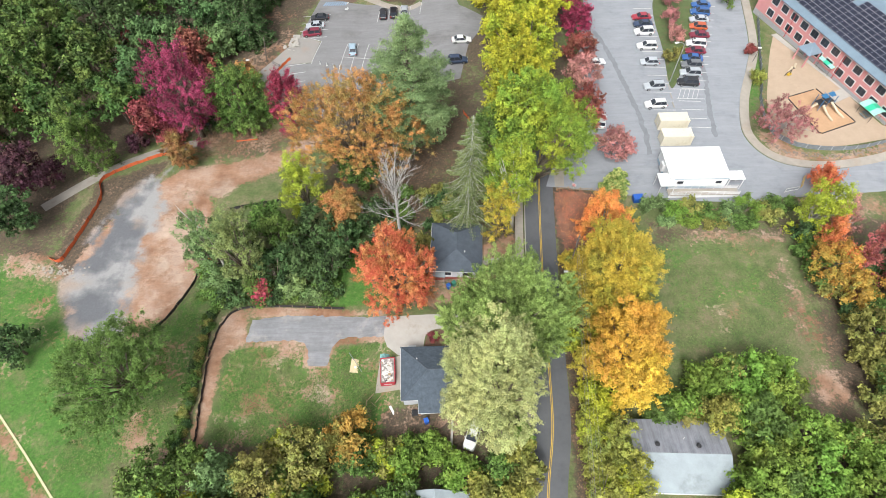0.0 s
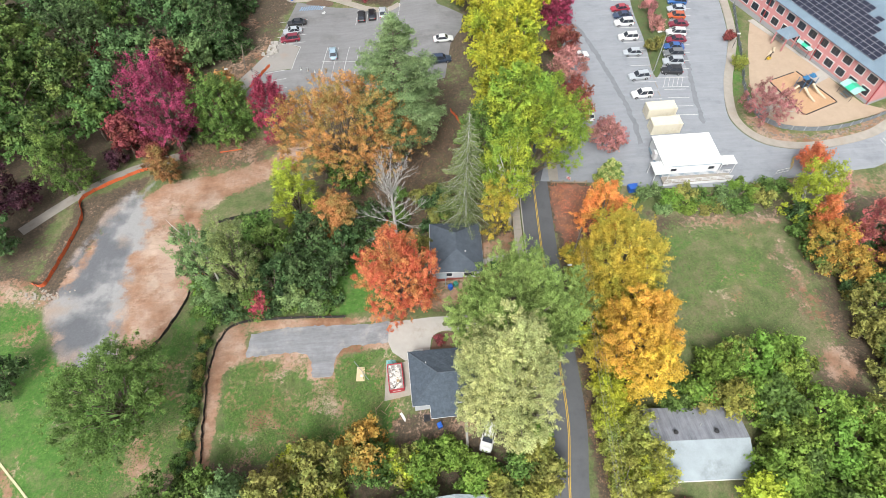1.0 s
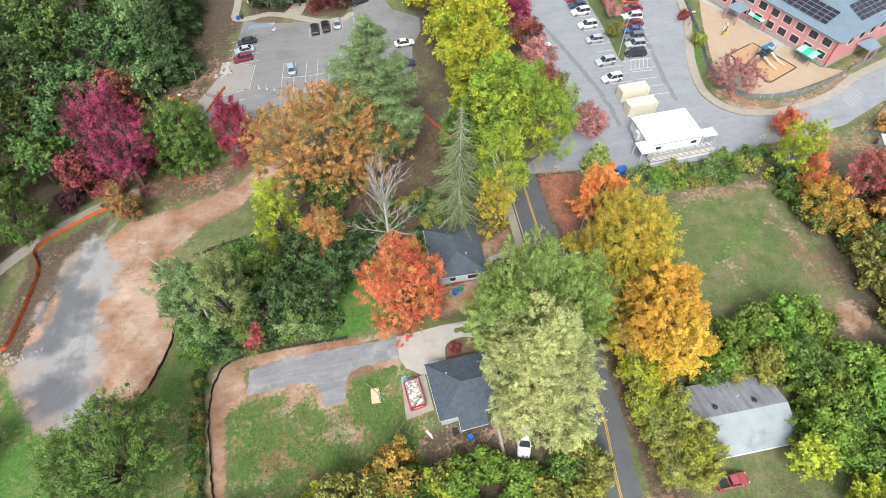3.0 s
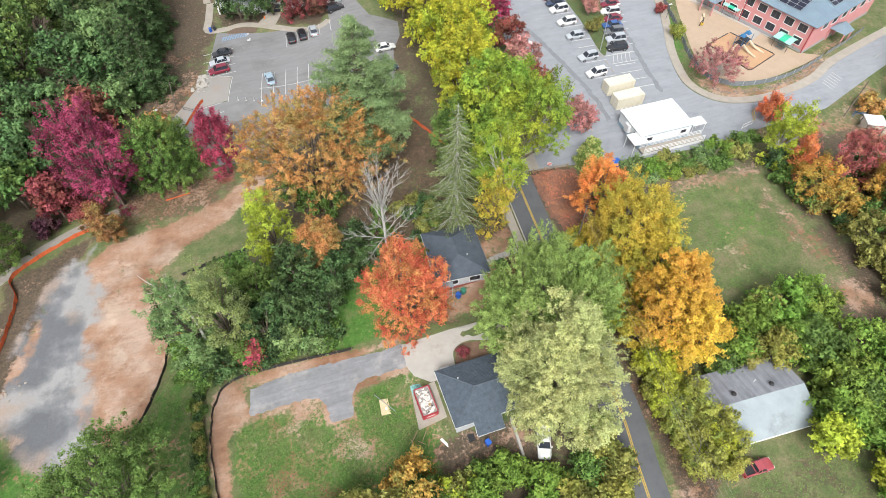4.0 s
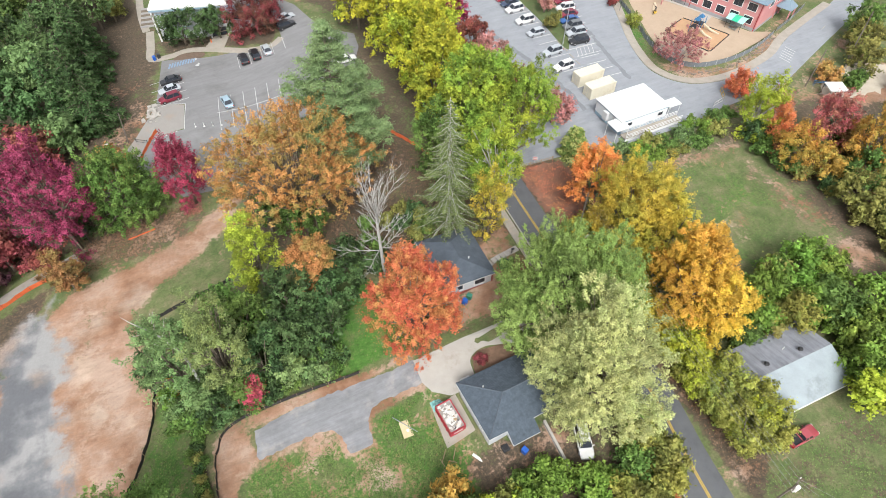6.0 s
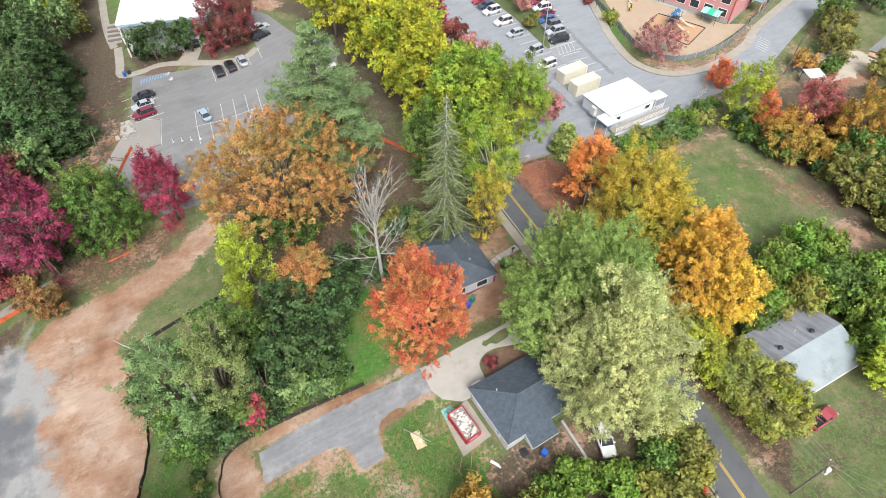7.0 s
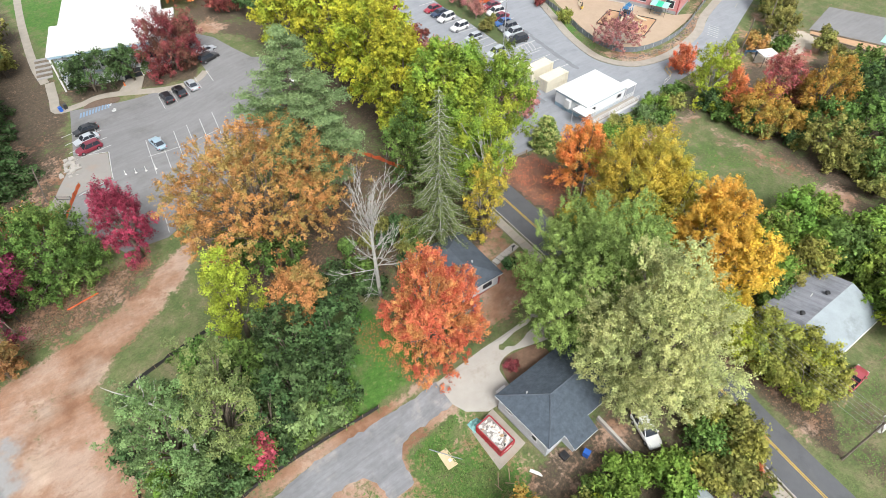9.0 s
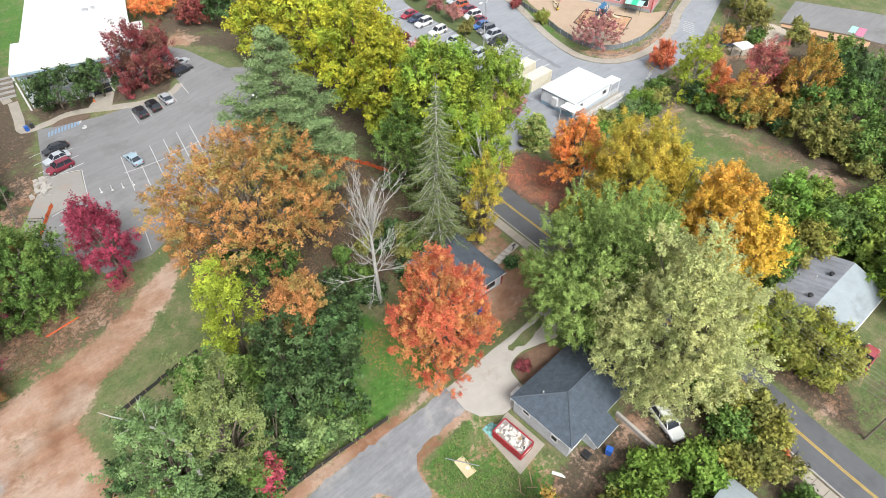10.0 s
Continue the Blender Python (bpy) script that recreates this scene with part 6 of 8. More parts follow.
# hedgerow and brambles along the fences
for k in range(44):
    y = 23.5 + k * 0.66
    r = RNG.uniform(0.5, 1.15)
    x = -42.7 + 0.35 * math.sin(k * 0.9) + RNG.normal() * 0.35
    shrub("hedgerow_shrub", "tangled low growth along the silt fence ditch", x, y, hz(x, y) + r * RNG.uniform(0.9, 1.8), r, r * RNG.uniform(0.8, 1.6), ("dark", "wood", "lawn", "olive", "wood")[k % 5], lobes=8, size=0.24, density=1.0, open_=0.8, group="hedgerow")
for x, y, r, leaf in ((-37.5, 54.0, 2.0, "olive"), (-34.2, 53.2, 1.6, "dark"), (-28.5, 53.4, 1.8, "wood"), (-25.2, 53.6, 1.6, "sage"), (-22.0, 53.8, 1.6, "dark"), (-40.5, 53.2, 2.0, "wood"), (-44.6, 55.0, 1.8, "wood"), (-38, 63.5, 2.6, "dark"), (-12.4, 66.0, 1.8, "dark"), (-9.5, 66.8, 2.4, "dark"), (-12, 70.5, 2.6, "wood"), (-3, 62.5, 2.4, "olive"), (0.5, 68, 2.4, "olive"), (-4.5, 54.2, 2.0, "dark"), (9.5, 56.3, 1.0, "dark"), (-20, 54.6, 1.4, "dark")):
    shrub("bramble", "tangled green undergrowth at the thicket edge", x, y, hz(x, y) + r * 1.3, r * 1.2, r, leaf, lobes=12, size=0.32, group="undergrowth")


def thicket(name, label, x0, x1, y0, y1, count, rlo, rhi, leaves, group, avoid=()):
    """Shrubs and saplings that fill the ground between the larger trees."""
    made = 0
    while made < count:
        x, y = RNG.uniform(x0, x1), RNG.uniform(y0, y1)
        if any(a < x < c and b < y < d for a, b, c, d in avoid):
            continue
        r = RNG.uniform(rlo, rhi)
        shrub(name, label, x, y, hz(x, y) + r * RNG.uniform(1.3, 2.1), r * 1.15, r, leaves[int(RNG.integers(len(leaves)))], lobes=13, size=0.36, group=group)
        made += 1


HOUSES = ((25, 12, 42, 28), (-8, 4, 5.5, 20), (5, 20, 12, 30))
thicket("roadside_bush", "yellow-green bush on the leafy roadside bank", 21.6, 26.5, 16, 57, 26, 1.3, 2.4, ("gold", "bank", "bank", "lime"), "roadside bushes", HOUSES + ((20, 14, 24, 17),))
thicket("woodland_shrub", "green shrub in the wood behind the gabled house", 43, 74, 4, 35, 44, 2.0, 3.6, ("grove", "fresh", "lawn", "olive"), "wood shrubs", HOUSES + ((53, 27, 67, 40),))
thicket("woodland_shrub", "green shrub beside the gabled house", 37, 46, 27, 36, 9, 2.0, 3.2, ("grove", "fresh", "olive"), "wood shrubs", ((25, 12, 40, 28),))
thicket("autumn_shrub", "tangled autumn shrub east of the field", 64.5, 84, 28, 57, 40, 1.6, 3.0, ("olive", "wood", "wood", "dark", "olive", "russet"), "autumn shrubs")
thicket("yard_shrub", "green shrub below the yard", -46, 11, 9, 25, 40, 1.6, 3.0, ("wood", "olive", "wood", "lime"), "shrubs below the yard", HOUSES + ((0, 20, 12, 32),))
thicket("undergrowth_shrub", "dark undergrowth between the thicket trees", -37, -15, 54.5, 70, 22, 1.4, 2.6, ("dark", "wood", "sage", "wood"), "undergrowth shrubs", ((-19, 50, -10, 67),))
thicket("undergrowth_shrub", "low undergrowth beneath the tall trees", -12, 6, 66, 76, 12, 1.0, 2.0, ("dark", "olive", "wood"), "undergrowth shrubs", ((-2, 55, 9, 67),))
thicket("forest_shrub", "dark shrub on the forest floor", -118, -70, 88, 130, 26, 2.0, 3.4, ("dark", "wood", "maroon"), "forest shrubs", ((-79, 80, -56, 95),))
thicket("bramble", "mixed green brambles along the silt fence", -45, -20, 52.4, 56, 20, 1.0, 1.9, ("wood", "lawn", "sage", "dark", "dark"), "undergrowth")
# the pale bare limb that leans out of the grey-green trees
t = thing("leaning_snag", "pale bare leaning tree limb with stubs", "dead tree", -39.4, 56.2)
b = Build().tube([(0, 0, 0), (0.4, -0.3, 7), (0.7, -0.2, 12), (0.3, 0.1, 15), (-0.5, 0.5, 18), (-1.5, 0.8, 20), (-2.7, 1.4, 21.6), (-3.4, 2.0, 22.4)], [0.25, 0.22, 0.19, 0.15, 0.12, 0.09, 0.05, 0.02], 7)
for a, c, r in (((0.1, -0.1, 13), (1.2, 0.9, 16.2), 0.06), ((-0.3, 0.0, 16), (-1.3, -0.5, 18.6), 0.05), ((-0.5, 0.5, 18), (0.7, 1.3, 20.4), 0.055), ((-1.5, 0.8, 20), (-2.9, -0.1, 20.8), 0.045), ((-1.0, 0.7, 19), (-0.4, 1.7, 21.8), 0.05), ((-0.1, 0.1, 7), (-1.6, -0.6, 9.6), 0.06)):
    a, c = np.array(a), np.array(c)
    b.tube([a, a * 0.6 + c * 0.4 + [0.15, -0.12, -0.2], c], [r, r * 0.8, 0.02], 5)
    b.tube([a * 0.5 + c * 0.5, a * 0.1 + c * 0.9 + [0.4, 0.3, 0.1]], [r * 0.6, 0.02], 4)
part("trunk", b, BARK_PALE, t, smooth=True)


# ---- fallen leaves and grass tufts ----
LEAF["grass"] = leaf_mat("grass_blades", tones((0.09, 0.172, 0.034), 0.3), 0.3, tones((0.14, 0.175, 0.055), 0.3), 0.6, 0.3)
LEAF["litter"] = leaf_mat("brown_fallen_leaves", tones((0.165, 0.092, 0.048), 0.4), 0.3, tones((0.22, 0.14, 0.075)), 0.6, 0.1)


def scatter(name, label, category, poly, count, size, leaf, lift=0.04, clump=0.0):
    """Many small flat pieces strewn over a stretch of land, too many to count."""
    px, py = np.array(poly).T
    n = count * 3
    x, y = RNG.uniform(px.min(), px.max(), n), RNG.uniform(py.min(), py.max(), n)
    keep = inside_depth(x, y, poly) > RNG.random(n) * 1.5
    if clump:
        keep &= np.array([noise.noise(Vector((a * 0.35, b * 0.35, 3.0))) for a, b in zip(x, y)]) > RNG.normal(size=n) * 0.25 + clump - 0.3
    x, y = x[keep][:count], y[keep][:count]
    ox, oy = float(px.mean()), float(py.mean())
    oz = hz(ox, oy)
    c = np.stack([x - ox, y - oy, H(x, y) - oz + lift], 1)
    nor = unit(RNG.normal(size=c.shape) * 0.2 + np.array([0, 0, 1.0]))
    me = leaf_mesh(name, c, nor, size, LEAF[leaf], 0.7)
    ob = new(name, me)
    ob.matrix_basis = pose(ox, oy, oz)
    tagged(ob, label, category, kind="stuff")


scatter("fallen_leaves", "red and orange leaves fallen on the plot by the road", "fallen leaves", [(21.6, 76), (30, 73.4), (31, 62), (29, 52), (22.2, 52)], 2600, 0.09, "ember", 0.07, 0.15)
scatter("fallen_leaves", "brown leaves fallen beneath the tall trees", "fallen leaves", [(-20, 72), (-6, 66), (9, 66), (13, 74), (14, 86), (4, 100), (-12, 100), (-24, 92)], 16000, 0.1, "litter", 0.04, 0.0)
scatter("fallen_leaves", "orange leaves fallen on the grass near the red maple", "fallen leaves", [(-15, 66), (-3, 60), (-1, 49.6), (-12, 50), (-16, 57)], 2000, 0.075, "red", 0.04, 0.1)
scatter("fallen_leaves", "yellow-brown leaves fallen on the roadside bank", "fallen leaves", [(19.6, 46), (25, 46), (28, 14), (19, 12)], 5000, 0.08, "litter", 0.04, 0.0)
scatter("fallen_leaves", "brown leaves fallen beside the clay track", "fallen leaves", [(-58, 100), (-36, 100), (-30, 97), (-38, 92), (-57, 89)], 6000, 0.1, "litter", 0.04, 0.1)
scatter("fallen_leaves", "crimson leaves fallen under the round magenta maple", "fallen leaves", [(-37.2, 99.6), (-33.0, 99.4), (-33.2, 95.4), (-36.4, 95.2)], 1100, 0.1, "crimson", 0.04, 0.0)
scatter("grass_tufts", "short uneven grass tufts in the yard", "grass", [(-38, 44), (-25, 43), (-24, 39), (-19, 39), (-18, 44), (-11, 44), (-10, 33), (-12, 27), (-38, 26)], 16000, 0.1, "grass", 0.04, 0.15)
scatter("grass_tufts", "short uneven grass tufts west of the silt fence", "grass", [(-62, 43), (-50, 50), (-47, 58), (-44, 52), (-44, 24), (-62, 20)], 10000, 0.1, "grass", 0.04, 0.1)
scatter("grass_tufts", "short grass tufts on the mown field", "grass", [(38, 63), (57, 62), (59, 48), (57, 36), (38, 38)], 4500, 0.09, "grass", 0.04, 0.2)
scatter("grass_tufts", "rough grass tufts beside the gabled house", "grass", [(20, 13), (40, 16), (44, 12), (40, 2), (19, 2)], 4000, 0.09, "grass", 0.03, 0.1)

# ---- vehicles ----
RUBBER = plain("tyre_rubber", (0.02, 0.02, 0.02), 0.9, vary=0.2)
RIM = plain("wheel_rim", (0.4, 0.4, 0.42), 0.35, 0.8, vary=0.1)
LIGHTG = plain("headlight_plastic", (0.6, 0.6, 0.6), 0.2, vary=0.05)
LIGHTR = plain("tail_light_plastic", (0.35, 0.02, 0.02), 0.25, vary=0.1)
PAINTS = {}
SHADES = {"white": (0.72, 0.72, 0.71), "silver": (0.42, 0.45, 0.48), "black": (0.018, 0.019, 0.022), "red": (0.33, 0.025, 0.045), "blue": (0.03, 0.11, 0.32), "navy": (0.03, 0.05, 0.1),
          "maroon": (0.2, 0.015, 0.035), "orange": (0.5, 0.1, 0.03), "grey": (0.16, 0.17, 0.18), "iceblue": (0.33, 0.44, 0.52), "rose": (0.36, 0.07, 0.085)}


def paint(c):
    if c not in PAINTS:
        m, n, l, p = base_mat(c + "_car_paint", 0.3, 0.15)
        k = SHADES[c]
        l.new(mix_node(n, l, noise_node(n, l, 1.5, 4), tuple(v * 0.9 for v in k), tuple(min(1, v * 1.08) for v in k)), p.inputs["Base Color"])
        p.inputs["Coat Weight"].default_value = 0.6
        PAINTS[c] = m
    return PAINTS[c]


def loft(b, stations):
    """Rings of eight points along x: each station is x, half width, floor, waist, top."""
    k = 8
    pts = []
    for x, w, z0, zm, z1 in stations:
        pts += [(x, -w * 0.9, z0), (x, w * 0.9, z0), (x, w, zm * 0.6 + z0 * 0.4), (x, w * 0.98, zm), (x, w * 0.8, z1), (x, -w * 0.8, z1), (x, -w * 0.98, zm), (x, -w, zm * 0.6 + z0 * 0.4)]
    f = [tuple(range(k))[::-1], tuple(range(k * (len(stations) - 1), k * len(stations)))]
    for i in range(len(stations) - 1):
        for j in range(k):
            f.append((k * i + j, k * i + (j + 1) % k, k * (i + 1) + (j + 1) % k, k * (i + 1) + j))
    b.add(pts, f)


CAR_SHAPES = {
    "sedan": dict(L=4.7, W=0.91, hood=0.86, deck=0.92, cab=(-1.75, -1.05, 0.35, 1.05), roof=1.43, r=0.32),
    "suv": dict(L=4.7, W=0.94, hood=1.02, deck=1.08, cab=(-2.15, -1.85, 0.35, 1.05), roof=1.72, r=0.36),
    "hatch": dict(L=4.2, W=0.88, hood=0.9, deck=0.96, cab=(-1.95, -1.45, 0.4, 1.1), roof=1.5, r=0.31),
    "small_pickup": dict(L=4.6, W=0.84, hood=0.95, deck=0.95, cab=(-0.55, -0.4, 0.6, 1.05), roof=1.5, r=0.33),
    "pickup": dict(L=5.6, W=0.98, hood=1.08, deck=1.05, cab=(-0.75, -0.55, 0.75, 1.3), roof=1.78, r=0.39),
}


def car(x, y, rz, kind, colour, label, category="car", group="parked cars"):
    s = CAR_SHAPES[kind]
    h, w, pm = s["L"] / 2, s["W"], paint(colour)
    t = thing("pickup_truck" if "pickup" in kind else "car", label, category, x, y, hz(x, y) + 0.05, rz, group)
    c0, c1, c2, c3 = s["cab"]
    b = Build()
    loft(b, [(-h, w * 0.8, 0.42, 0.7, s["deck"] - 0.18), (-h + 0.12, w * 0.94, 0.28, 0.72, s["deck"] - 0.03), (c0, w, 0.24, s["deck"] - 0.12, s["deck"]), (c3, w, 0.24, s["hood"] - 0.1, s["hood"] + 0.02),
             (h - 0.5, w * 0.98, 0.24, s["hood"] - 0.2, s["hood"] - 0.1), (h - 0.12, w * 0.9, 0.26, 0.62, s["hood"] - 0.22), (h, w * 0.76, 0.4, 0.55, s["hood"] - 0.35)])
    part("body", b, pm, t, colour + " painted body", smooth=False)
    zr, zb = s["roof"], max(s["hood"], s["deck"]) - 0.04
    wr, wb = w * 0.72, w * 0.9

    def quad(name, pts, m, label=""):
        part(name, Build().add(pts + [(p[0] * 0.985, p[1] * 0.97, p[2] - 0.03) for p in pts], [(0, 1, 2, 3), (7, 6, 5, 4), (0, 4, 5, 1), (1, 5, 6, 2), (2, 6, 7, 3), (3, 7, 4, 0)]), m, t, label)

    quad("windshield", [(c3, -wb, zb), (c3, wb, zb), (c2, wr, zr), (c2, -wr, zr)], GLASS, "dark windshield")
    quad("rear_window", [(c0, wb, zb), (c0, -wb, zb), (c1, -wr, zr), (c1, wr, zr)], GLASS)
    quad("side_window", [(c0, -wb, zb), (c3, -wb, zb), (c2, -wr, zr), (c1, -wr, zr)], GLASS)
    quad("side_window", [(c3, wb, zb), (c0, wb, zb), (c1, wr, zr), (c2, wr, zr)], GLASS)
    quad("roof", [(c1 - 0.03, -wr, zr + 0.015), (c2 + 0.03, -wr, zr + 0.015), (c2 + 0.03, wr, zr + 0.015), (c1 - 0.03, wr, zr + 0.015)], pm)
    for sy in (-1, 1):
        for a, d in (((c3, zb), (c2, zr)), ((c0, zb), (c1, zr)), (((c0 + c3) / 2 - 0.1, zb), ((c1 + c2) / 2 - 0.1, zr))):
            part("pillar", Build().rod((a[0], sy * wb, a[1]), (d[0], sy * wr, d[1]), 0.045, None, 4), pm, t)
    if "pickup" in kind:
        part("bed", Build().box(((c0 - h) / 2, 0, s["deck"] + 0.005), (h + c0 - 0.35, w * 1.55, 0.03)), BLACKP, t, "dark open bed")
        rim = Build()
        for sy in (-1, 1):
            rim.box(((c0 - h) / 2, sy * w * 0.84, s["deck"] + 0.12), (h + c0 - 0.05, 0.1, 0.28))
        rim.box((-h + 0.1, 0, s["deck"] + 0.12), (0.1, w * 1.7, 0.28))
        part("bed_wall", rim, pm, t)
    if kind == "suv":
        for sy in (-1, 1):
            part("roof_rail", Build().rod((c1 + 0.1, sy * wr * 0.92, zr + 0.06), (c2 - 0.1, sy * wr * 0.92, zr + 0.06), 0.025, None, 4), DARKMETAL, t)
    r = s["r"]
    for sx in (-h + 0.9, h - 0.92):
        for sy in (-1, 1):
            wh = part("wheel", Build().rod((sx, sy * (w - 0.2), r), (sx, sy * (w + 0.015), r), r, r, 14), RUBBER, t)
            part("rim", Build().rod((sx, sy * (w - 0.1), r), (sx, sy * (w + 0.03), r), r * 0.62, r * 0.55, 10), RIM, wh)
    for sy in (-1, 1):
        part("headlight", Build().box((h - 0.13, sy * w * 0.68, s["hood"] - 0.3), (0.2, 0.3, 0.12)), LIGHTG, t)
        part("tail_light", Build().box((-h + 0.05, sy * w * 0.74, s["deck"] - 0.22), (0.14, 0.26, 0.16)), LIGHTR, t)
        part("mirror", Build().box((c3 - 0.25, sy * (w + 0.06), zb + 0.05), (0.12, 0.2, 0.13)), pm, t)
    return t


EASTROW = ((48.9, 128.3, "sedan", "red"), (48.8, 125.4, "sedan", "navy"), (48.4, 122.3, "suv", "white"), (48.0, 116.7, "suv", "white"), (47.5, 110.9, "hatch", "silver"), (46.8, 102.5, "suv", "silver"), (45.9, 96.6, "suv", "white"))
for x, y, kind, colour in EASTROW:
    car(x, y, 182 + 3 * math.sin(y), kind, colour, f"{colour} {kind.replace('hatch', 'hatchback').replace('suv', 'sport utility car')} parked in a marked stall")
MEDIANROW = ((64.9, 133.4, "sedan", "blue"), (63.9, 130.2, "suv", "blue"), (62.9, 127.2, "sedan", "silver"), (62.0, 124.3, "hatch", "orange"), (61.4, 121.0, "sedan", "maroon"), (59.8, 117.6, "suv", "white"), (59.0, 115.0, "sedan", "maroon"),
             (57.7, 112.4, "sedan", "blue"), (56.8, 109.8, "suv", "grey"), (55.9, 107.0, "suv", "silver"), (54.6, 103.8, "suv", "black"))
for x, y, kind, colour in MEDIANROW:
    car(x, y, 175 + 3 * math.sin(y), kind, colour, f"{colour} {kind.replace('hatch', 'hatchback').replace('suv', 'sport utility car')} parked beside the planted island")
car(-31.9, 134.2, 186, "sedan", "black", "black sedan parked beside the blue stall")
car(-32.6, 130.9, 188, "sedan", "silver", "silver sedan parked between two cars")
car(-33.0, 127.6, 188, "suv", "maroon", "dark red sport utility car parked at the row end")
car(-22.2, 121.0, 97, "sedan", "iceblue", "pale blue sedan parked between white lines")
car(-15.4, 134.6, 92, "suv", "black", "black sport utility car parked before the school")
car(-12.7, 134.4, 93, "suv", "black", "black sport utility car parked before the school")
car(-9.9, 134.2, 92, "sedan", "silver", "silver sedan parked before the school")
car(-2.6, 143.2, 15, "sedan", "silver", "silver sedan parked under the red maple")
car(-3.4, 139.8, 12, "suv", "black", "black sport utility car parked under the red maple")
car(4.4, 119.2, 3, "sedan", "white", "white sedan parked under the poplars")
car(3.4, 112.8, 3, "suv", "navy", "dark blue sport utility car under the pine")
car(35.2, 111.4, 12, "sedan", "white", "white sedan half under the red trees")
car(33.6, 92.2, 80, "suv", "white", "white sport utility car half under the red trees")
car(117.6, 101.5, 20, "suv", "black", "black sport utility car beside the pink school")
car(4.5, 26.5, 250, "suv", "white", "white van parked under the silver maple", "van")
car(29.3, 14.8, 0, "small_pickup", "rose", "faded red pickup on the grass", "pickup truck")

# ---- paving, kerbs and painted lines ----
GRASSI = asphalt("island_grass", (0.075, 0.105, 0.035), 0.35, (0.13, 0.085, 0.05), 0.7, 0.5)
KERBLINE = curve_points([(118, 91.6), (98, 85.4), (88.5, 81), (78, 79.3), (70.5, 80.2), (66.2, 82.6), (64.0, 86.6), (63.9, 91.2), (66.3, 99.8), (70.5, 109.3), (73.7, 118), (76.9, 136), (81, 165)], 6)
walk_east = tagged(drape("sidewalk_east", band(KERBLINE, 0.95, -0.95), WALKC, 0.14, skirt=0.2), "beige concrete sidewalk curving round the playground", "sidewalk", kind="structure")
walk_road = new("sidewalk_road")
tagged(walk_road, "concrete sidewalk beside the road", "sidewalk", kind="structure")
side = [p for p in resample(offset_line(resample(ROADLINE, 0.5), 3.95), 1.5) if 4 < p[1] < 84]
SLAB = Build().box((0, 0, 0), (1.5, 1.46, 0.16), taper=0.985).mesh("slab", WALKC)
for a, c in zip(side, side[1:]):
    mx, my = (a[0] + c[0]) / 2, (a[1] + c[1]) / 2
    part("slab", SLAB, WALKC, walk_road, at=pose(mx, my, hz(mx, my) + 0.06, 0, 0, math.degrees(math.atan2(c[1] - a[1], c[0] - a[0])) - 90))
b = Build()
ribbon(b, [p for p in offset_line(resample(ROADLINE, 1.5), 2.86) if 3 < p[1] < 84], 0.09, -0.05, 0.17)
tagged(part("kerb_road", b, CONC), "pale concrete kerb along the road", "kerb", kind="structure")
tagged(drape("entrance_apron", [(22.2, 75.4), (24.0, 75.2), (24.6, 81.6), (22.6, 82.2)], WALKC, 0.1, skirt=0.15), "short concrete walk at the lot entrance", "sidewalk", kind="structure")
isl = tagged(drape("planted_island", curve_points([(50.6, 103.6), (52.3, 104.2), (57.6, 116), (61.2, 127), (63.6, 137), (59, 140), (54, 137), (52.2, 128), (51.8, 116)], 4, True), GRASSI, 0.12, skirt=0.2), "raised grass island with kerb between parking rows", "traffic island", kind="structure")
path_a = new("front_walk")
tagged(path_a, "stepped concrete front walk to the low house", "path", kind="structure")
for k in range(7):
    x = 12.6 - k * 0.85
    part("slab", Build().box((0, 0, 0), (0.8, 1.1, 0.2)), CONC, path_a, at=pose(x, 58.6 - k * 0.12, hz(x, 58.6) + 0.08, 0, 0, 6))
SCHOOLWALK = curve_points([(-33.4, 158.5), (-34.2, 151), (-34.6, 145.8), (-30.2, 145.0), (-26.3, 145.6), (-21.8, 144.0), (-17.6, 141.2), (-13.9, 138.2), (-8.8, 135.6), (-5.6, 136.8)], 4)
tagged(drape("school_walk", band(SCHOOLWALK, 0.95, -0.95), WALKC, 0.1, skirt=0.12), "pale concrete walk before the school", "sidewalk", kind="structure")
tagged(drape("school_step", [(-22.4, 145.2), (-18.4, 142.8), (-16.0, 147.6), (-19.4, 149.2)], WALKC, 0.106, skirt=0.12), "pale concrete pad before the school door", "sidewalk", kind="structure")
tagged(drape("school_path", band(curve_points([(-34.2, 159), (-34.4, 168), (-33.4, 182), (-31.5, 200), (-28, 225)], 4), 0.9, -0.9), WALKC, 0.08, 2.0, 0.1), "long narrow concrete path beside the school", "path", kind="structure")
ISLANDM = asphalt("bark_mulch", (0.13, 0.09, 0.065), 0.25, (0.18, 0.12, 0.085), 0.6, 0.8)
tagged(drape("mulch_island", curve_points([(-30.2, 143.0), (-28.6, 144.4), (-26.0, 144.4), (-23.0, 143.0), (-24.0, 141.4), (-27.4, 142.0)], 4, True), ISLANDM, 0.12, 1.6, 0.14), "brown mulch island between walk and parking lot", "bed", kind="structure")
school_steps = new("school_steps")
tagged(school_steps, "weathered grey steps up the bank beside the school", "steps", kind="structure")
for k in range(9):
    part("step", Build().box((0, 0, 0), (3.2, 0.9, 0.9)), BARK if k % 2 else BLOCK, school_steps, at=pose(-33.6 + 0.16 * k, 161.4 + 0.92 * k, hz(-33, 161.4) - 0.3 + 0.1 * k, 0, 0, -10))
LITTER, ln, ll, lp = base_mat("fallen_red_leaves", 0.95)
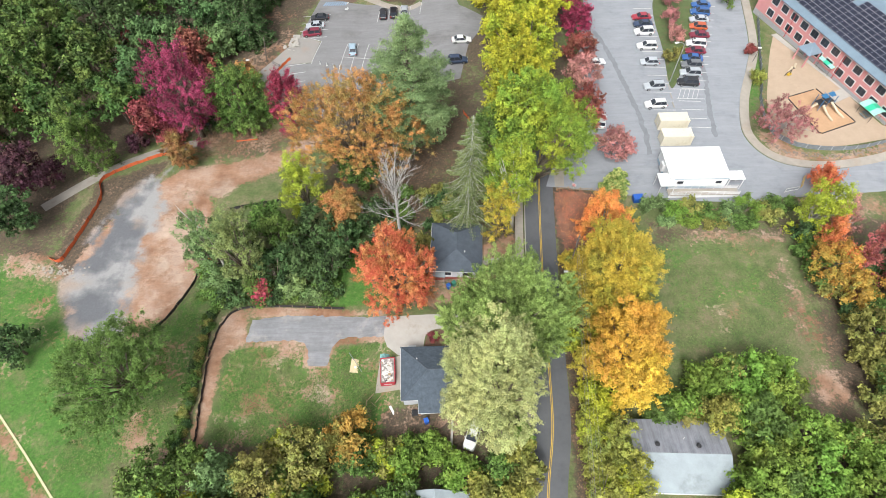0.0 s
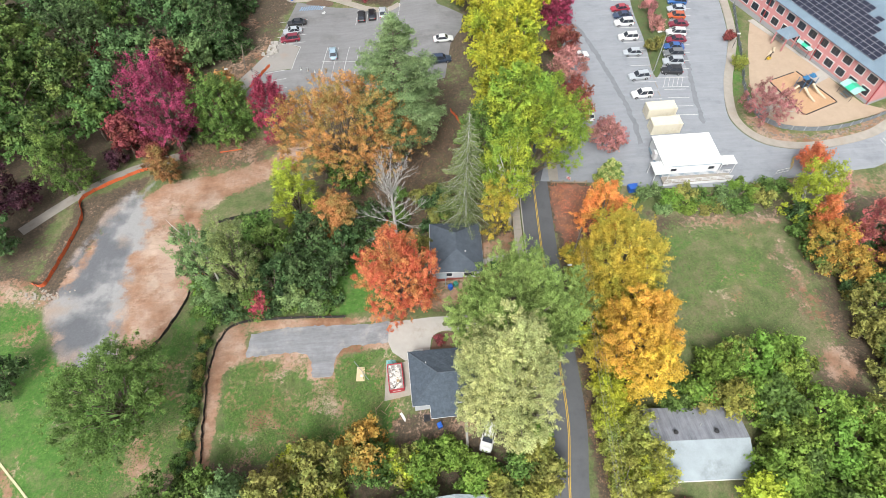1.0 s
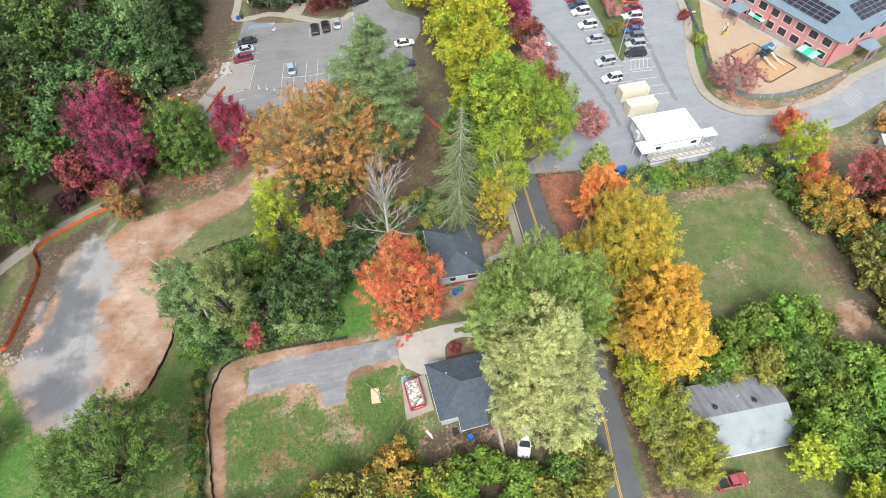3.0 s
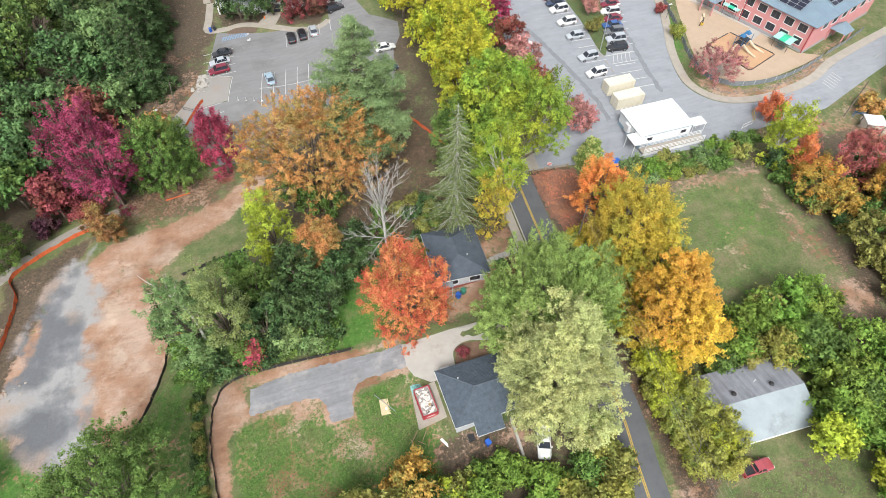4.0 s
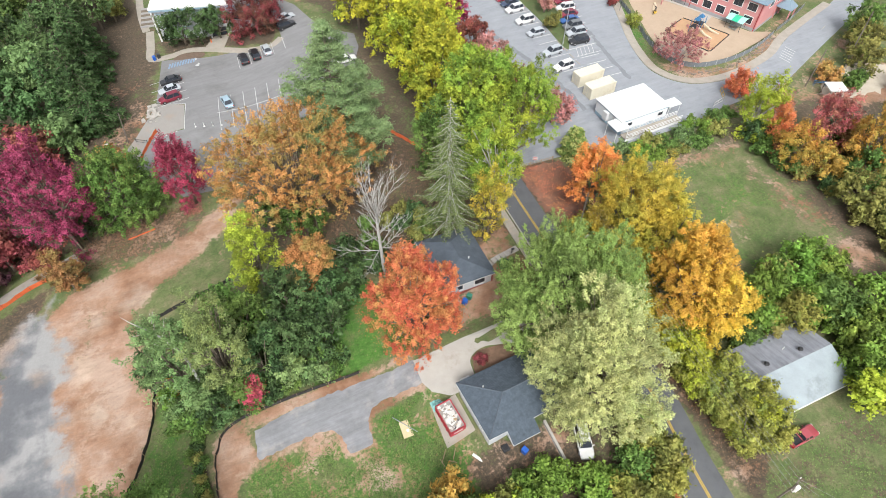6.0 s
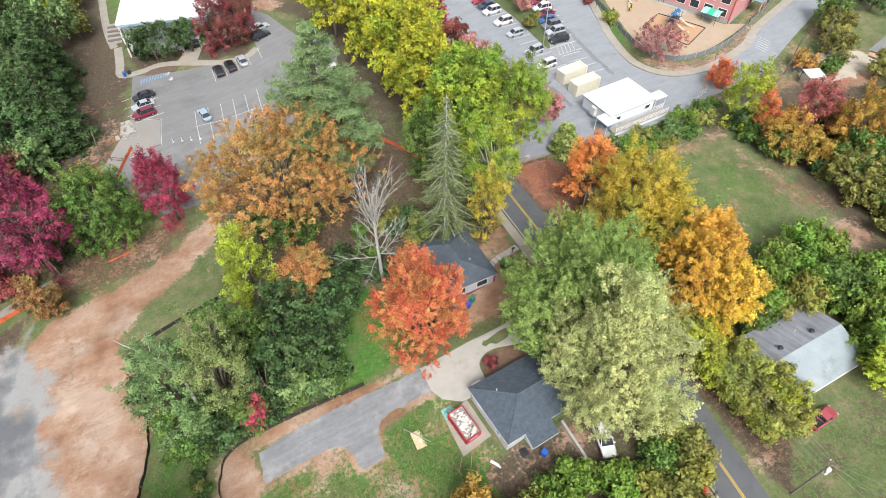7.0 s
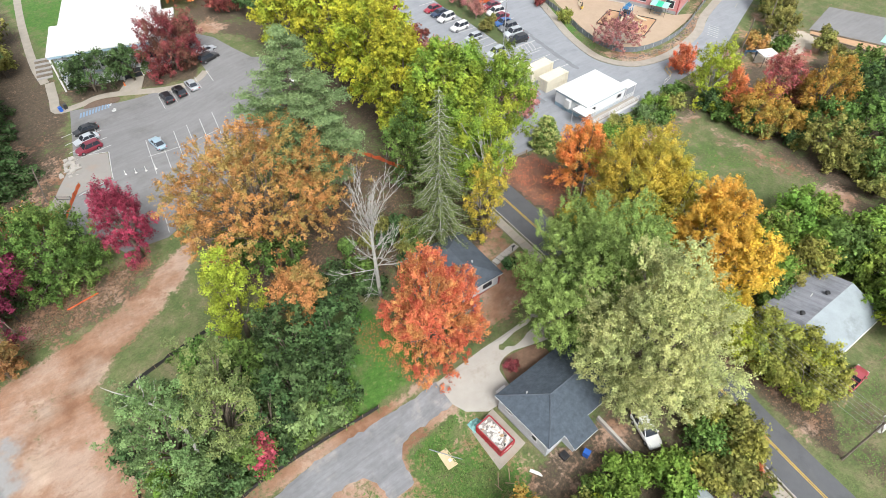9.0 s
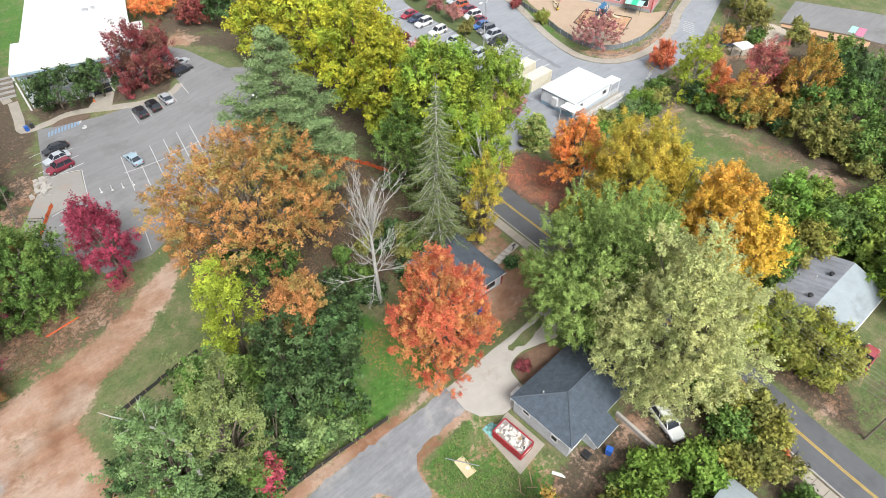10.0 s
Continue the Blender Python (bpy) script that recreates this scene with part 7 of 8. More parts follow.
lc = ramp_node(ln, ll, noise_node(ln, ll, 0.5, 6, 0.7), [(0.35, (0.12, 0.07, 0.05)), (0.5, (0.18, 0.09, 0.06)), (0.65, (0.25, 0.13, 0.085))])
ll.new(mix_node(ln, ll, step_node(ln, ll, noise_node(ln, ll, 3.2, 8, 0.8), 0.5, 0.62), lc, (0.24, 0.095, 0.055)), lp.inputs["Base Color"])
tagged(drape("leaf_carpet", worn_edge([(21.9, 74.6), (25.5, 74.0), (29.6, 72.8), (31.2, 68), (30.5, 60), (28, 56), (22.6, 56), (21.6, 64)], 0.6, 0.3), LITTER, 0.03), "carpet of fallen red leaves beside the road", "leaf litter", kind="structure")
tagged(drape("sports_pad", [(112.2, 67), (127.8, 70.3), (134.4, 55.2), (137, 46.5), (119, 46), (117.7, 53.2)], LOTW, 0.05), "grey paved play court", "court", kind="structure")
tagged(drape("dusty_lot", worn_edge([(88.5, 67), (93, 69.8), (99, 70.8), (105, 71), (111, 67.5), (109, 62.5), (101, 62), (95, 62.6), (90, 64)], 0.8, 0.4), plain("pale_dusty_ground", (0.42, 0.37, 0.3), 0.95, vary=0.14, scale=0.3, fine=6, dirt=(0.3, 0.26, 0.19)), 0.05), "pale dusty trodden ground behind the wood", "ground", kind="structure")
tagged(drape("dumpster_pad", [(-11.2, 34.6), (-6.8, 34.9), (-7.0, 40.9), (-10.8, 40.4)], WALKC, 0.06, skirt=0.1), "dirty concrete strip beside the house", "pad", kind="structure")


def stripe(parent, a, c, material=WHITE, half=0.07, lift=0.1, name="stripe"):
    b = Build()
    n = max(2, int(math.dist(a, c) / 1.2))
    ribbon(b, [(a[0] + (c[0] - a[0]) * k / n, a[1] + (c[1] - a[1]) * k / n) for k in range(n + 1)], half, lift - 0.02, lift + 0.01)
    return part(name, b, material, parent)


lot_e, lot_w = bpy.data.objects["parking_lot_east"], bpy.data.objects["parking_lot_west"]
for k in range(15):
    y = 92.6 + k * 2.85
    stripe(lot_e, (45.2 + k * 0.19, y), (50.0 + k * 0.17, y - 0.1))
for k in range(12):
    y = 102.4 + k * 2.85
    stripe(lot_e, (53.2 + k * 1.0, y), (58.2 + k * 0.95, y - 0.4))
for k in range(5):
    stripe(lot_e, (51.6 + k * 1.0, 99.2), (52.8 + k * 1.0, 102.0), half=0.06)
stripe(lot_e, (51.2, 99.1), (57.2, 98.9))
stripe(lot_e, (51.0, 102.2), (57.6, 102.0))
for k in range(4):
    stripe(lot_e, (51.5, 90.2 + k * 2.7), (56.2, 90.0 + k * 2.7))
SEAM = asphalt("tarred_seam", (0.175, 0.185, 0.2), 0.16, (0.22, 0.23, 0.25), 0.7, 0.5)
for pts in ([(36.6, 124), (38.4, 117.5), (40.2, 107.2), (41.6, 97), (42.2, 88.4), (42.0, 82)], [(60.4, 118), (59.2, 106), (57.4, 95), (56.6, 87)]):
    ob = drape("seam", worn_edge(band(resample(curve_points(pts, 5), 1.2), 0.5, -0.5), 0.9, 0.12), SEAM, 0.078, 2.5, parent=lot_e)
loop = curve_points([(58, 84), (62, 78.2), (70, 75.6), (80, 75.3), (92, 77.6), (104, 82.2), (118, 87.4)], 6)
b = Build()
ribbon(b, resample(loop, 1.5), 0.06, 0.03, 0.055)
part("loop_line", b, plain("faded_line_paint", (0.34, 0.33, 0.27), 0.8, vary=0.3), lot_e, "faded loop road line")
for k in range(6):
    stripe(lot_e, (91.0 + k * 0.8, 77.0 + k * 0.45), (90.2 + k * 0.8, 79.4 + k * 0.45), half=0.06)
stripe(lot_w, (-30.3, 124.8), (-32.0, 116.9), half=0.055)
stripe(lot_w, (-30.3, 124.8), (-36.0, 127.6), half=0.055)
stripe(lot_w, (-24.8, 118.9), (-11, 117.4), half=0.055)
for k in range(6):
    stripe(lot_w, (-23.6 + k * 2.65, 124.0 - k * 0.25), (-25.2 + k * 2.65, 114.0 - k * 0.25), half=0.055)
for k in range(4):
    stripe(lot_w, (-36.4, 132.4 - k * 3.1 + 3.1), (-29.3, 132.0 - k * 3.1 + 4.0), half=0.055)
for k in range(5):
    stripe(lot_w, (-16.9 + k * 2.75, 132.0), (-16.5 + k * 2.75, 136.9), half=0.055)
for k in range(6):
    stripe(lot_w, (-38.2 + 0.2 * k, 116.4 - k * 2.55), (-33.4 + 0.2 * k, 116.0 - k * 2.55 + 1.0), half=0.055)
stripe(lot_w, (-27.5, 106), (-28.5, 101), half=0.055)
for k in range(10):
    stripe(lot_w, (-31.6 + k * 0.62, 139.9 + 0.02 * k), (-31.0 + k * 0.62, 141.7 + 0.02 * k), BLUEPAINT, 0.17, name="blue_stripe")
for k in range(8):
    x = -24 + k * 2.4
    t = thing("wheel_stop", "low concrete wheel stop", "wheel stop", x, 109.6 + (k % 2) * 0.3, None, 3, "wheel stops")
    part("bar", Build().box((0, 0, 0.12), (1.8, 0.18, 0.16), taper=0.9), WALKC, t)
for k in range(5):
    t = thing("wheel_stop", "low concrete wheel stop", "wheel stop", 49.8 + 0.18 * k, 94.2 + k * 2.85, None, 92, "wheel stops")
    part("bar", Build().box((0, 0, 0.12), (1.8, 0.18, 0.16), taper=0.9), WALKC, t)

for y, x in ((141.0, -25.6), (138.4, -25.4)):
    sym = part("stall_symbol", Build().rod((x, y, hz(x, y) + 0.09), (x, y, hz(x, y) + 0.105), 0.45, None, 12).box((x + 0.35, y + 0.55, hz(x, y) + 0.097), (0.3, 0.8, 0.014), 25), WHITE, lot_w)
t = thing("traffic_cone", "orange traffic cone beside the school door", "cone", -20.6, 146.8)
part("base", Build().box((0, 0, 0.06), (0.5, 0.5, 0.06)), plain("cone_orange", (0.7, 0.16, 0.03), 0.6), t)
part("cone", Build().rod((0, 0, 0.08), (0, 0, 0.9), 0.2, 0.05, 12), bpy.data.materials["cone_orange"], t)
# ---- fences ----
SILT = plain("black_silt_fabric", (0.025, 0.024, 0.024), 0.9, vary=0.4, scale=2)
ORANGE_NET = plain("orange_safety_net", (0.55, 0.11, 0.035), 0.8, vary=0.2, scale=2)
PALEWOOD = plain("pale_stake_wood", (0.3, 0.22, 0.14), 0.9, vary=0.2)


def net_fence(name, label, line, height, fabric, post, step=2.4, sag=0.12):
    """A fence of cloth on stakes; its line and its top wander a little."""
    pts = resample(line, step / 3)
    t = thing(name, label, "fence", *pts[0])
    ox, oy, oz = t.matrix_basis.translation
    rows = []
    for i, p in enumerate(pts):
        d = RNG.normal() * 0.08
        z = hz(*p) - oz
        e = height * (1 - sag * (i % 3 != 0) * RNG.random() * 2)
        q = [(p[0] - ox + d, p[1] - oy, z - 0.1), (p[0] - ox + d + RNG.normal() * 0.06, p[1] - oy, z + e)]
        rows.append(q)
        if i % 3 == 0:
            part("stake", Build().box((p[0] - ox, p[1] - oy, z + height / 2), (0.06, 0.06, height + 0.25)), post, t)
    part("fabric", Build().wall_strip(rows), fabric, t)
    return t


net_fence("silt_fence", "black silt fence around the clay turnaround", curve_points([(-46.6, 64), (-47.0, 60), (-48.4, 55), (-50.5, 50.4), (-53.8, 46.4), (-58, 44.2), (-62, 43)], 6), 0.85, SILT, PALEWOOD)
net_fence("silt_fence", "black silt fence around the yard", curve_points([(-39.6, 24), (-40.2, 30), (-40.8, 37), (-41.0, 43.5), (-39.8, 49), (-36.8, 51.4), (-30, 51.6), (-24, 51.4), (-18, 51.0)], 6), 0.85, SILT, PALEWOOD)
net_fence("silt_fence", "black silt fence beside the grass verge", [(-44.3, 75.0), (-41, 75.7), (-37, 76.4), (-31, 77.2)], 0.85, SILT, PALEWOOD)
net_fence("orange_fence", "orange safety fence beside the footpath", curve_points([(-59, 92.2), (-64, 90.6), (-70, 87.2), (-74.2, 83.4), (-72.6, 78.5), (-73.8, 69), (-75.2, 62.6), (-78, 63.5)], 5), 0.95, ORANGE_NET, DARKMETAL)
net_fence("orange_fence", "orange safety fence in the woods", [(4.4, 98), (7, 92), (9.9, 84.4)], 0.9, ORANGE_NET, DARKMETAL)
net_fence("orange_fence", "orange safety fence beside the parking lot", [(-37.3, 118.4), (-39.4, 115.6), (-41.6, 112.6)], 0.9, ORANGE_NET, DARKMETAL)
net_fence("orange_fence", "fallen orange safety fence beside the track", [(-47.0, 95.0), (-44, 95.2), (-41.6, 95.4)], 0.35, ORANGE_NET, DARKMETAL)
CHAIN = plain("grey_chain_link", (0.22, 0.24, 0.25), 0.6, 0.3, vary=0.2)
WIND = plain("grey_windscreen_cloth", (0.17, 0.19, 0.21), 0.8, vary=0.2)
net_fence("playground_fence", "grey cloth-covered playground fence", curve_points([(77.5, 128), (74.6, 117), (72.0, 107), (69.2, 98), (68.3, 92), (69, 87.6), (72.5, 84.6), (78, 83.2), (84, 83.2), (90, 84.6), (96, 86.8)], 5), 1.15, WIND, SILVER, 2.4, 0.0)
net_fence("chain_fence", "low grey chain fence on a grass bank", [(97, 87.2), (104, 89.6), (112, 93)], 1.1, CHAIN, SILVER, 2.4, 0.0)
t = thing("split_rail_fence", "low wooden rail fence beside the leaf-strewn plot", "fence", 22.4, 74.6)
for z in (0.35, 0.75):
    part("rail", Build().rod((0, 0, z), (6.8, -1.0, z + 0.6), 0.05, None, 5), PALEWOOD, t)
for k in range(4):
    part("post", Build().box((k * 2.2, -k * 0.32, 0.5 + k * 0.15), (0.12, 0.12, 1.2)), PALEWOOD, t)
SIGNW = plain("white_sign", (0.6, 0.6, 0.58), 0.5, vary=0.05)
SIGNR = plain("red_sign", (0.5, 0.05, 0.05), 0.5, vary=0.05)
t = thing("road_sign", "white sign with red bars on a thin post", "sign", 25.6, 74.4, None, -35)
part("post", Build().rod((0, 0, 0), (0, 0, 1.5), 0.03), SILVER, t)
bd = part("board", Build().box((0, -0.04, 1.35), (0.9, 0.04, 0.75)), SIGNW, t)
for dz in (-0.2, 0.18):
    part("bar", Build().box((0, -0.07, 1.35 + dz), (0.7, 0.02, 0.16)), SIGNR, bd)
for gx, gy, rz in ((67.2, 72.6, 12), (70.0, 74.6, 60)):
    t = thing("barrier_gate", "white tube barrier gate beside the loop road", "gate", gx, gy, None, rz, "barrier gates")
    for z in (0.3, 1.1):
        part("rail", Build().rod((-1.4, 0, z), (1.4, 0, z), 0.05), SIGNW if rz < 50 else YELLOW, t)
    for x in (-1.4, 0, 1.4):
        part("post", Build().rod((x, 0, 0), (x, 0, 1.1), 0.05), SIGNW if rz < 50 else YELLOW, t)
t = thing("lot_gate", "dark tube gate across the lot path", "gate", -40.5, 116.6, None, -38)
for z in (0.4, 1.0):
    part("rail", Build().rod((-1.3, 0, z), (1.3, 0, z), 0.045), DARKMETAL, t)
for x in (-1.3, 1.3):
    part("post", Build().rod((x, 0, 0), (x, 0, 1.2), 0.06), DARKMETAL, t)
t = thing("cart_path_edge", "pale narrow path edging on the lawn", "edging", -72, 29.6)
b = Build()
ox, oy, oz = t.matrix_basis.translation
ribbon(b, resample([(-81, 36.2), (-75.1, 32.9), (-67.2, 25.6), (-60, 18.6), (-50, 9)], 1.0), 0.16, 0.0, 0.1)
b.v = [(v[0] - ox, v[1] - oy, v[2] - oz) for v in b.v]
part("edging", b, plain("pale_yellow_edging", (0.5, 0.46, 0.28), 0.8), t)

# ---- around the charcoal-roofed house ----
RED_STEEL = plain("red_dumpster_steel", (0.38, 0.02, 0.035), 0.5, vary=0.2, dirt=(0.25, 0.08, 0.06))
t = thing("dumpster", "open red dumpster heaped with white building debris", "dumpster", -9.2, 37.9, hz(-9.2, 37.9) + 0.06, 4)
for sx in (-1.15, 1.15):
    part("side", Build().box((sx, 0, 0.75), (0.09, 4.4, 1.3)), RED_STEEL, t, "red steel side")
for sy in (-2.2, 2.2):
    part("end", Build().box((0, sy, 0.75), (2.3, 0.09, 1.3)), RED_STEEL, t)
part("floor", Build().box((0, 0, 0.16), (2.3, 4.4, 0.14)), RED_STEEL, t)
ribs = Build()
for k in range(6):
    for sx in (-1.23, 1.23):
        ribs.box((sx, -1.9 + k * 0.76, 0.72), (0.08, 0.12, 1.2))
part("rib", ribs, RED_STEEL, t)
part("writing_bar", Build().box((0, -2.26, 0.8), (1.3, 0.02, 0.24)), SIGNW, t, "pale illegible lettering bar")
rub = [plain("white_plaster_rubble", (0.62, 0.6, 0.57), 0.9, vary=0.2), plain("grey_rubble", (0.3, 0.28, 0.26), 0.9, vary=0.3), plain("tan_board_scrap", (0.42, 0.3, 0.18), 0.9, vary=0.2), plain("dark_scrap", (0.06, 0.06, 0.06), 0.8)]
part("debris_bed", Build().box((0, 0, 0.75), (2.2, 4.3, 0.9)), rub[1], t)
for k in range(110):
    m = rub[0] if k % 4 else rub[1 + (k // 4) % 3]
    q = Build().box((0, 0, 0), (RNG.uniform(0.12, 0.55), RNG.uniform(0.1, 0.4), RNG.uniform(0.04, 0.2)))
    part("debris", q, m, t, at=pose(RNG.uniform(-0.8, 0.8), RNG.uniform(-1.9, 1.9), RNG.uniform(1.2, 1.5), RNG.uniform(-25, 25), RNG.uniform(-25, 25), RNG.uniform(0, 180)))
PLY = plain("pale_plywood", (0.55, 0.45, 0.28), 0.8, vary=0.12, scale=2)
t = thing("plywood_sheet", "pale plywood sheet lying on the grass", "board", -15.1, 39.8, None, -4)
part("sheet", Build().box((0, 0, 0.1), (1.5, 2.5, 0.03)), PLY, t)
part("hatch", Build().box((0.1, -0.3, 0.125), (0.35, 0.4, 0.02)), SIGNW, t)
t = thing("pipe", "grey pipe lying across the grass", "pipe", -14.6, 39.8, None, 24)
part("tube", Build().rod((0.5, -2.6, 0.08), (-0.6, 2.8, 0.2), 0.06), CHAIN, t)
for x, y, rz, w, l in ((-8.2, 31.5, 30, 0.4, 1.6), (-11.8, 34.2, -40, 0.12, 2.6), (-10.6, 33.6, -36, 0.12, 1.8), (-11.2, 32.6, 50, 0.1, 1.4), (-12.6, 33.2, 10, 0.1, 1.2), (-9.4, 33.2, 75, 0.2, 0.5)):
    t = thing("plank", "pale scrap plank on the ground", "plank", x, y, None, rz, "scrap planks")
    part("board", Build().box((0, 0, 0.06), (w, l, 0.05)), SIGNW if w > 0.3 else PALEWOOD, t)
t = thing("air_conditioner", "dark air conditioner unit on a pad", "air conditioner", -4.5, 30.7, -3.9, 0)
part("pad", Build().box((0, 0, -0.1), (1.4, 1.3, 0.35)), WALKC, t)
part("cabinet", Build().box((0, 0, 0.5), (0.95, 0.95, 0.85)), DARKMETAL, t)
g2 = Build()
for k in range(3):
    g2.rod((-0.42 + 0.0, -0.3 + 0.3 * k, 0.94), (0.42, -0.3 + 0.3 * k, 0.94), 0.015, None, 4)
g2.rod((0, 0, 0.92), (0, 0, 0.96), 0.38, 0.38, 16)
part("fan_grille", g2, BLACKP, t)
BLUEPL = plain("blue_bin_plastic", (0.02, 0.1, 0.42), 0.5, vary=0.1)
GREENPL = plain("green_bin_plastic", (0.04, 0.2, 0.14), 0.5, vary=0.1)


def bin_(x, y, rz, m, label):
    t = thing("wheelie_bin", label, "bin", x, y, None, rz)
    part("body", Build().box((0, 0, 0.5), (0.62, 0.7, 0.95), taper=1.08), m, t)
    part("lid", Build().box((0, 0, 1.02), (0.7, 0.8, 0.08)), m, t)
    for s in (-1, 1):
        part("wheel", Build().rod((s * 0.26, 0.34, 0.12), (s * 0.34, 0.34, 0.12), 0.12, None, 10), RUBBER, t)


bin_(-2.6, 29.1, 20, BLUEPL, "bright blue rubbish bin beside the house wall")
bin_(1.0, 53.9, 30, BLUEPL, "bright blue bin beside the low house")
bin_(2.0, 54.3, 30, GREENPL, "green bin beside the low house")
bin_(-34.0, 145.2, 10, BLUEPL, "blue bin beside the school walk")
bin_(-33.0, 145.6, 10, DARKMETAL, "black bin beside the school walk")
t = thing("skip", "blue steel skip beside the parking lot", "dumpster", 37.2, 70.6, None, 5)
part("body", Build().box((0, 0, 0.6), (1.8, 1.3, 1.1), taper=1.05), BLUEPL, t)
for s in (-0.6, 0.6):
    part("lid", Build().box((s * 0.75, 0, 1.18), (0.88, 1.35, 0.06)), BLUEPL, t)
t = thing("retaining_wall", "low pale concrete retaining wall", "wall", 1.4, 27.6, -2.2, -3)
part("wall", Build().box((0, 0, 0.1), (0.35, 7.4, 1.5)), CONC, t)
for k in range(3):
    part("step", Build().box((-0.8, -3.6 + k * 0.4, -0.3 + 0.18 * k), (1.0, 0.4, 0.5)), WALKC, t)
for x, y, z in ((12.6, 58.0, 0), (12.2, 14.8, 0)):
    t = thing("mailbox", "dark mailbox on a post beside the sidewalk", "mailbox", x - 1.0, y, None, 0, "mailboxes")
    part("post", Build().box((0, 0, 0.55), (0.1, 0.1, 1.1)), DARKMETAL, t)
    part("box", Build().box((0.1, 0, 1.2), (0.5, 0.22, 0.22)), DARKMETAL, t)
shrub("red_shrub", "small dark red shrub in the mulch bed", -1.6, 43.4, -1.2, 0.9, 0.9, "maroon", lobes=8, size=0.2)
shrub("red_shrub", "bright red shrub beside the mailbox", 9.9, 15.6, 0.9, 1.0, 1.0, "red", lobes=8, size=0.2)
tagged(drape("mulch_bed", curve_points([(-2.6, 44.0), (-1.4, 44.9), (0.4, 44.6), (3, 43.6), (3, 41.2), (-2.8, 41.2)], 4, True), asphalt("leaf_mulch", (0.14, 0.085, 0.055), 0.3, (0.2, 0.12, 0.08), 0.6, 0.8), 0.09), "brown mulch bed", "bed", kind="structure")


def low_house():
    t = thing("house", "small house with pale grey gable roof among trees", "house", -6.2, 7.5, -3.0, 0)
    part("wall", Build().prism([(0.4, 0.4), (9.6, 0.4), (9.6, 10.4), (0.4, 10.4)], -0.5, 2.7), SIDING, t)
    for pts in ([(0, 0, 2.7), (5, 0, 4.6), (5, 10.8, 4.6), (0, 10.8, 2.7)], [(5, 0, 4.6), (10, 0, 2.7), (10, 10.8, 2.7), (5, 10.8, 4.6)]):
        b = Build()
        slab_roof(b, pts)
        part("roof", b, ROOF_PALE, t, "pale grey shingles")
    for y in (0.42, 10.38):
        part("gable", Build().add([(0.4, y, 2.7), (9.6, y, 2.7), (5, y, 4.45), (0.4, y + 0.05, 2.7), (9.6, y + 0.05, 2.7), (5, y + 0.05, 4.45)], [(0, 1, 2), (5, 4, 3), (0, 3, 4, 1), (1, 4, 5, 2), (2, 5, 3, 0)]), SIDING, t)


low_house()

# ---- poles, lamps and wires ----
POLEW = plain("weathered_pole_wood", (0.15, 0.125, 0.105), 0.95, vary=0.3, scale=2)


def pole(x, y, h, label, lean=(0, 0), arm=True):
    t = thing("utility_pole", label, "utility pole", x, y)
    part("pole", Build().rod((0, 0, -0.2), (lean[0], lean[1], h), 0.14, 0.1, 8), POLEW, t)
    if arm:
        part("crossarm", Build().box((lean[0], lean[1], h - 0.5), (2.2, 0.12, 0.14), 20), POLEW, t)
        for k in (-1, 0, 1):
            part("insulator", Build().rod((lean[0] + k * 0.95, lean[1] + k * 0.34, h - 0.42), (lean[0] + k * 0.95, lean[1] + k * 0.34, h - 0.15), 0.07, 0.05, 6), SIGNW, t)
        part("transformer", Build().rod((lean[0] + 0.35, lean[1] - 0.2, h - 1.9), (lean[0] + 0.35, lean[1] - 0.2, h - 0.9), 0.32, 0.32, 10), SIGNW, t, "pale grey transformer can")
    return t


pole(19.3, 10.4, 9.0, "wooden utility pole with transformer beside the road")
pole(22.4, 55.6, 11.0, "wooden utility pole among roadside trees", arm=False)
pole(88.0, 69.6, 9.0, "leaning wooden utility pole beside the loop road", (-0.6, -0.5), False)
pole(103.1, 72.4, 11.0, "tall wooden utility pole at the wood edge", (0.6, 0.8), False)
t = thing("street_lamp", "street lamp on a long arm over the road", "street lamp", 22.4, 51.6, hz(22.2, 52) + 5.4)
part("arm", Build().tube([(0.0, 0.0, -5.4), (0, 0, 0), (-1.0, 0.0, 0.6), (-1.6, 0, 0.7)], [0.09, 0.07, 0.04, 0.035], 6), POLEW, t)
part("lamp_head", Build().box((-1.9, 0, 0.7), (0.7, 0.28, 0.14)), SIGNW, t)
WIRE = plain("grey_wire", (0.22, 0.22, 0.22), 0.5)
for k, (dx, dz) in enumerate(((-0.9, 0), (-0.3, 0.05), (0.4, 0.0), (0.95, 0), (0.1, -1.6), (0.0, -2.4))):
    a, c = Vector((19.6 + dx, 10.6 + dx * 0.3, hz(19.6, 10.6) + 8.7 + dz)), Vector((22.4 + dx * 0.6, 55.6, hz(22.4, 55.6) + 10.6 + dz))
    t = thing("power_wire", "thin sagging wire above the roadside", "wire", a.x, a.y, a.z, 0, "overhead wires")
    pts = [Vector((0, 0, 0)).lerp(c - a, i / 10) - Vector((0, 0, 3.2 * (i / 10) * (1 - i / 10))) for i in range(11)]
    part("wire", Build().tube(pts, [0.012] * 11, 4), WIRE, t)
for k in range(3):
    a = Vector((19.6 + 0.3 * k, 10.6, hz(19.6, 10.6) + 8.5))
    c = Vector((24 + 9 * k, -22, 8))
    t = thing("power_wire", "thin sagging wire above the grass", "wire", a.x, a.y, a.z, 0, "overhead wires")
    pts = [Vector((0, 0, 0)).lerp(c - a, i / 8) - Vector((0, 0, 2.5 * (i / 8) * (1 - i / 8))) for i in range(9)]
    part("wire", Build().tube(pts, [0.012] * 9, 4), WIRE, t)
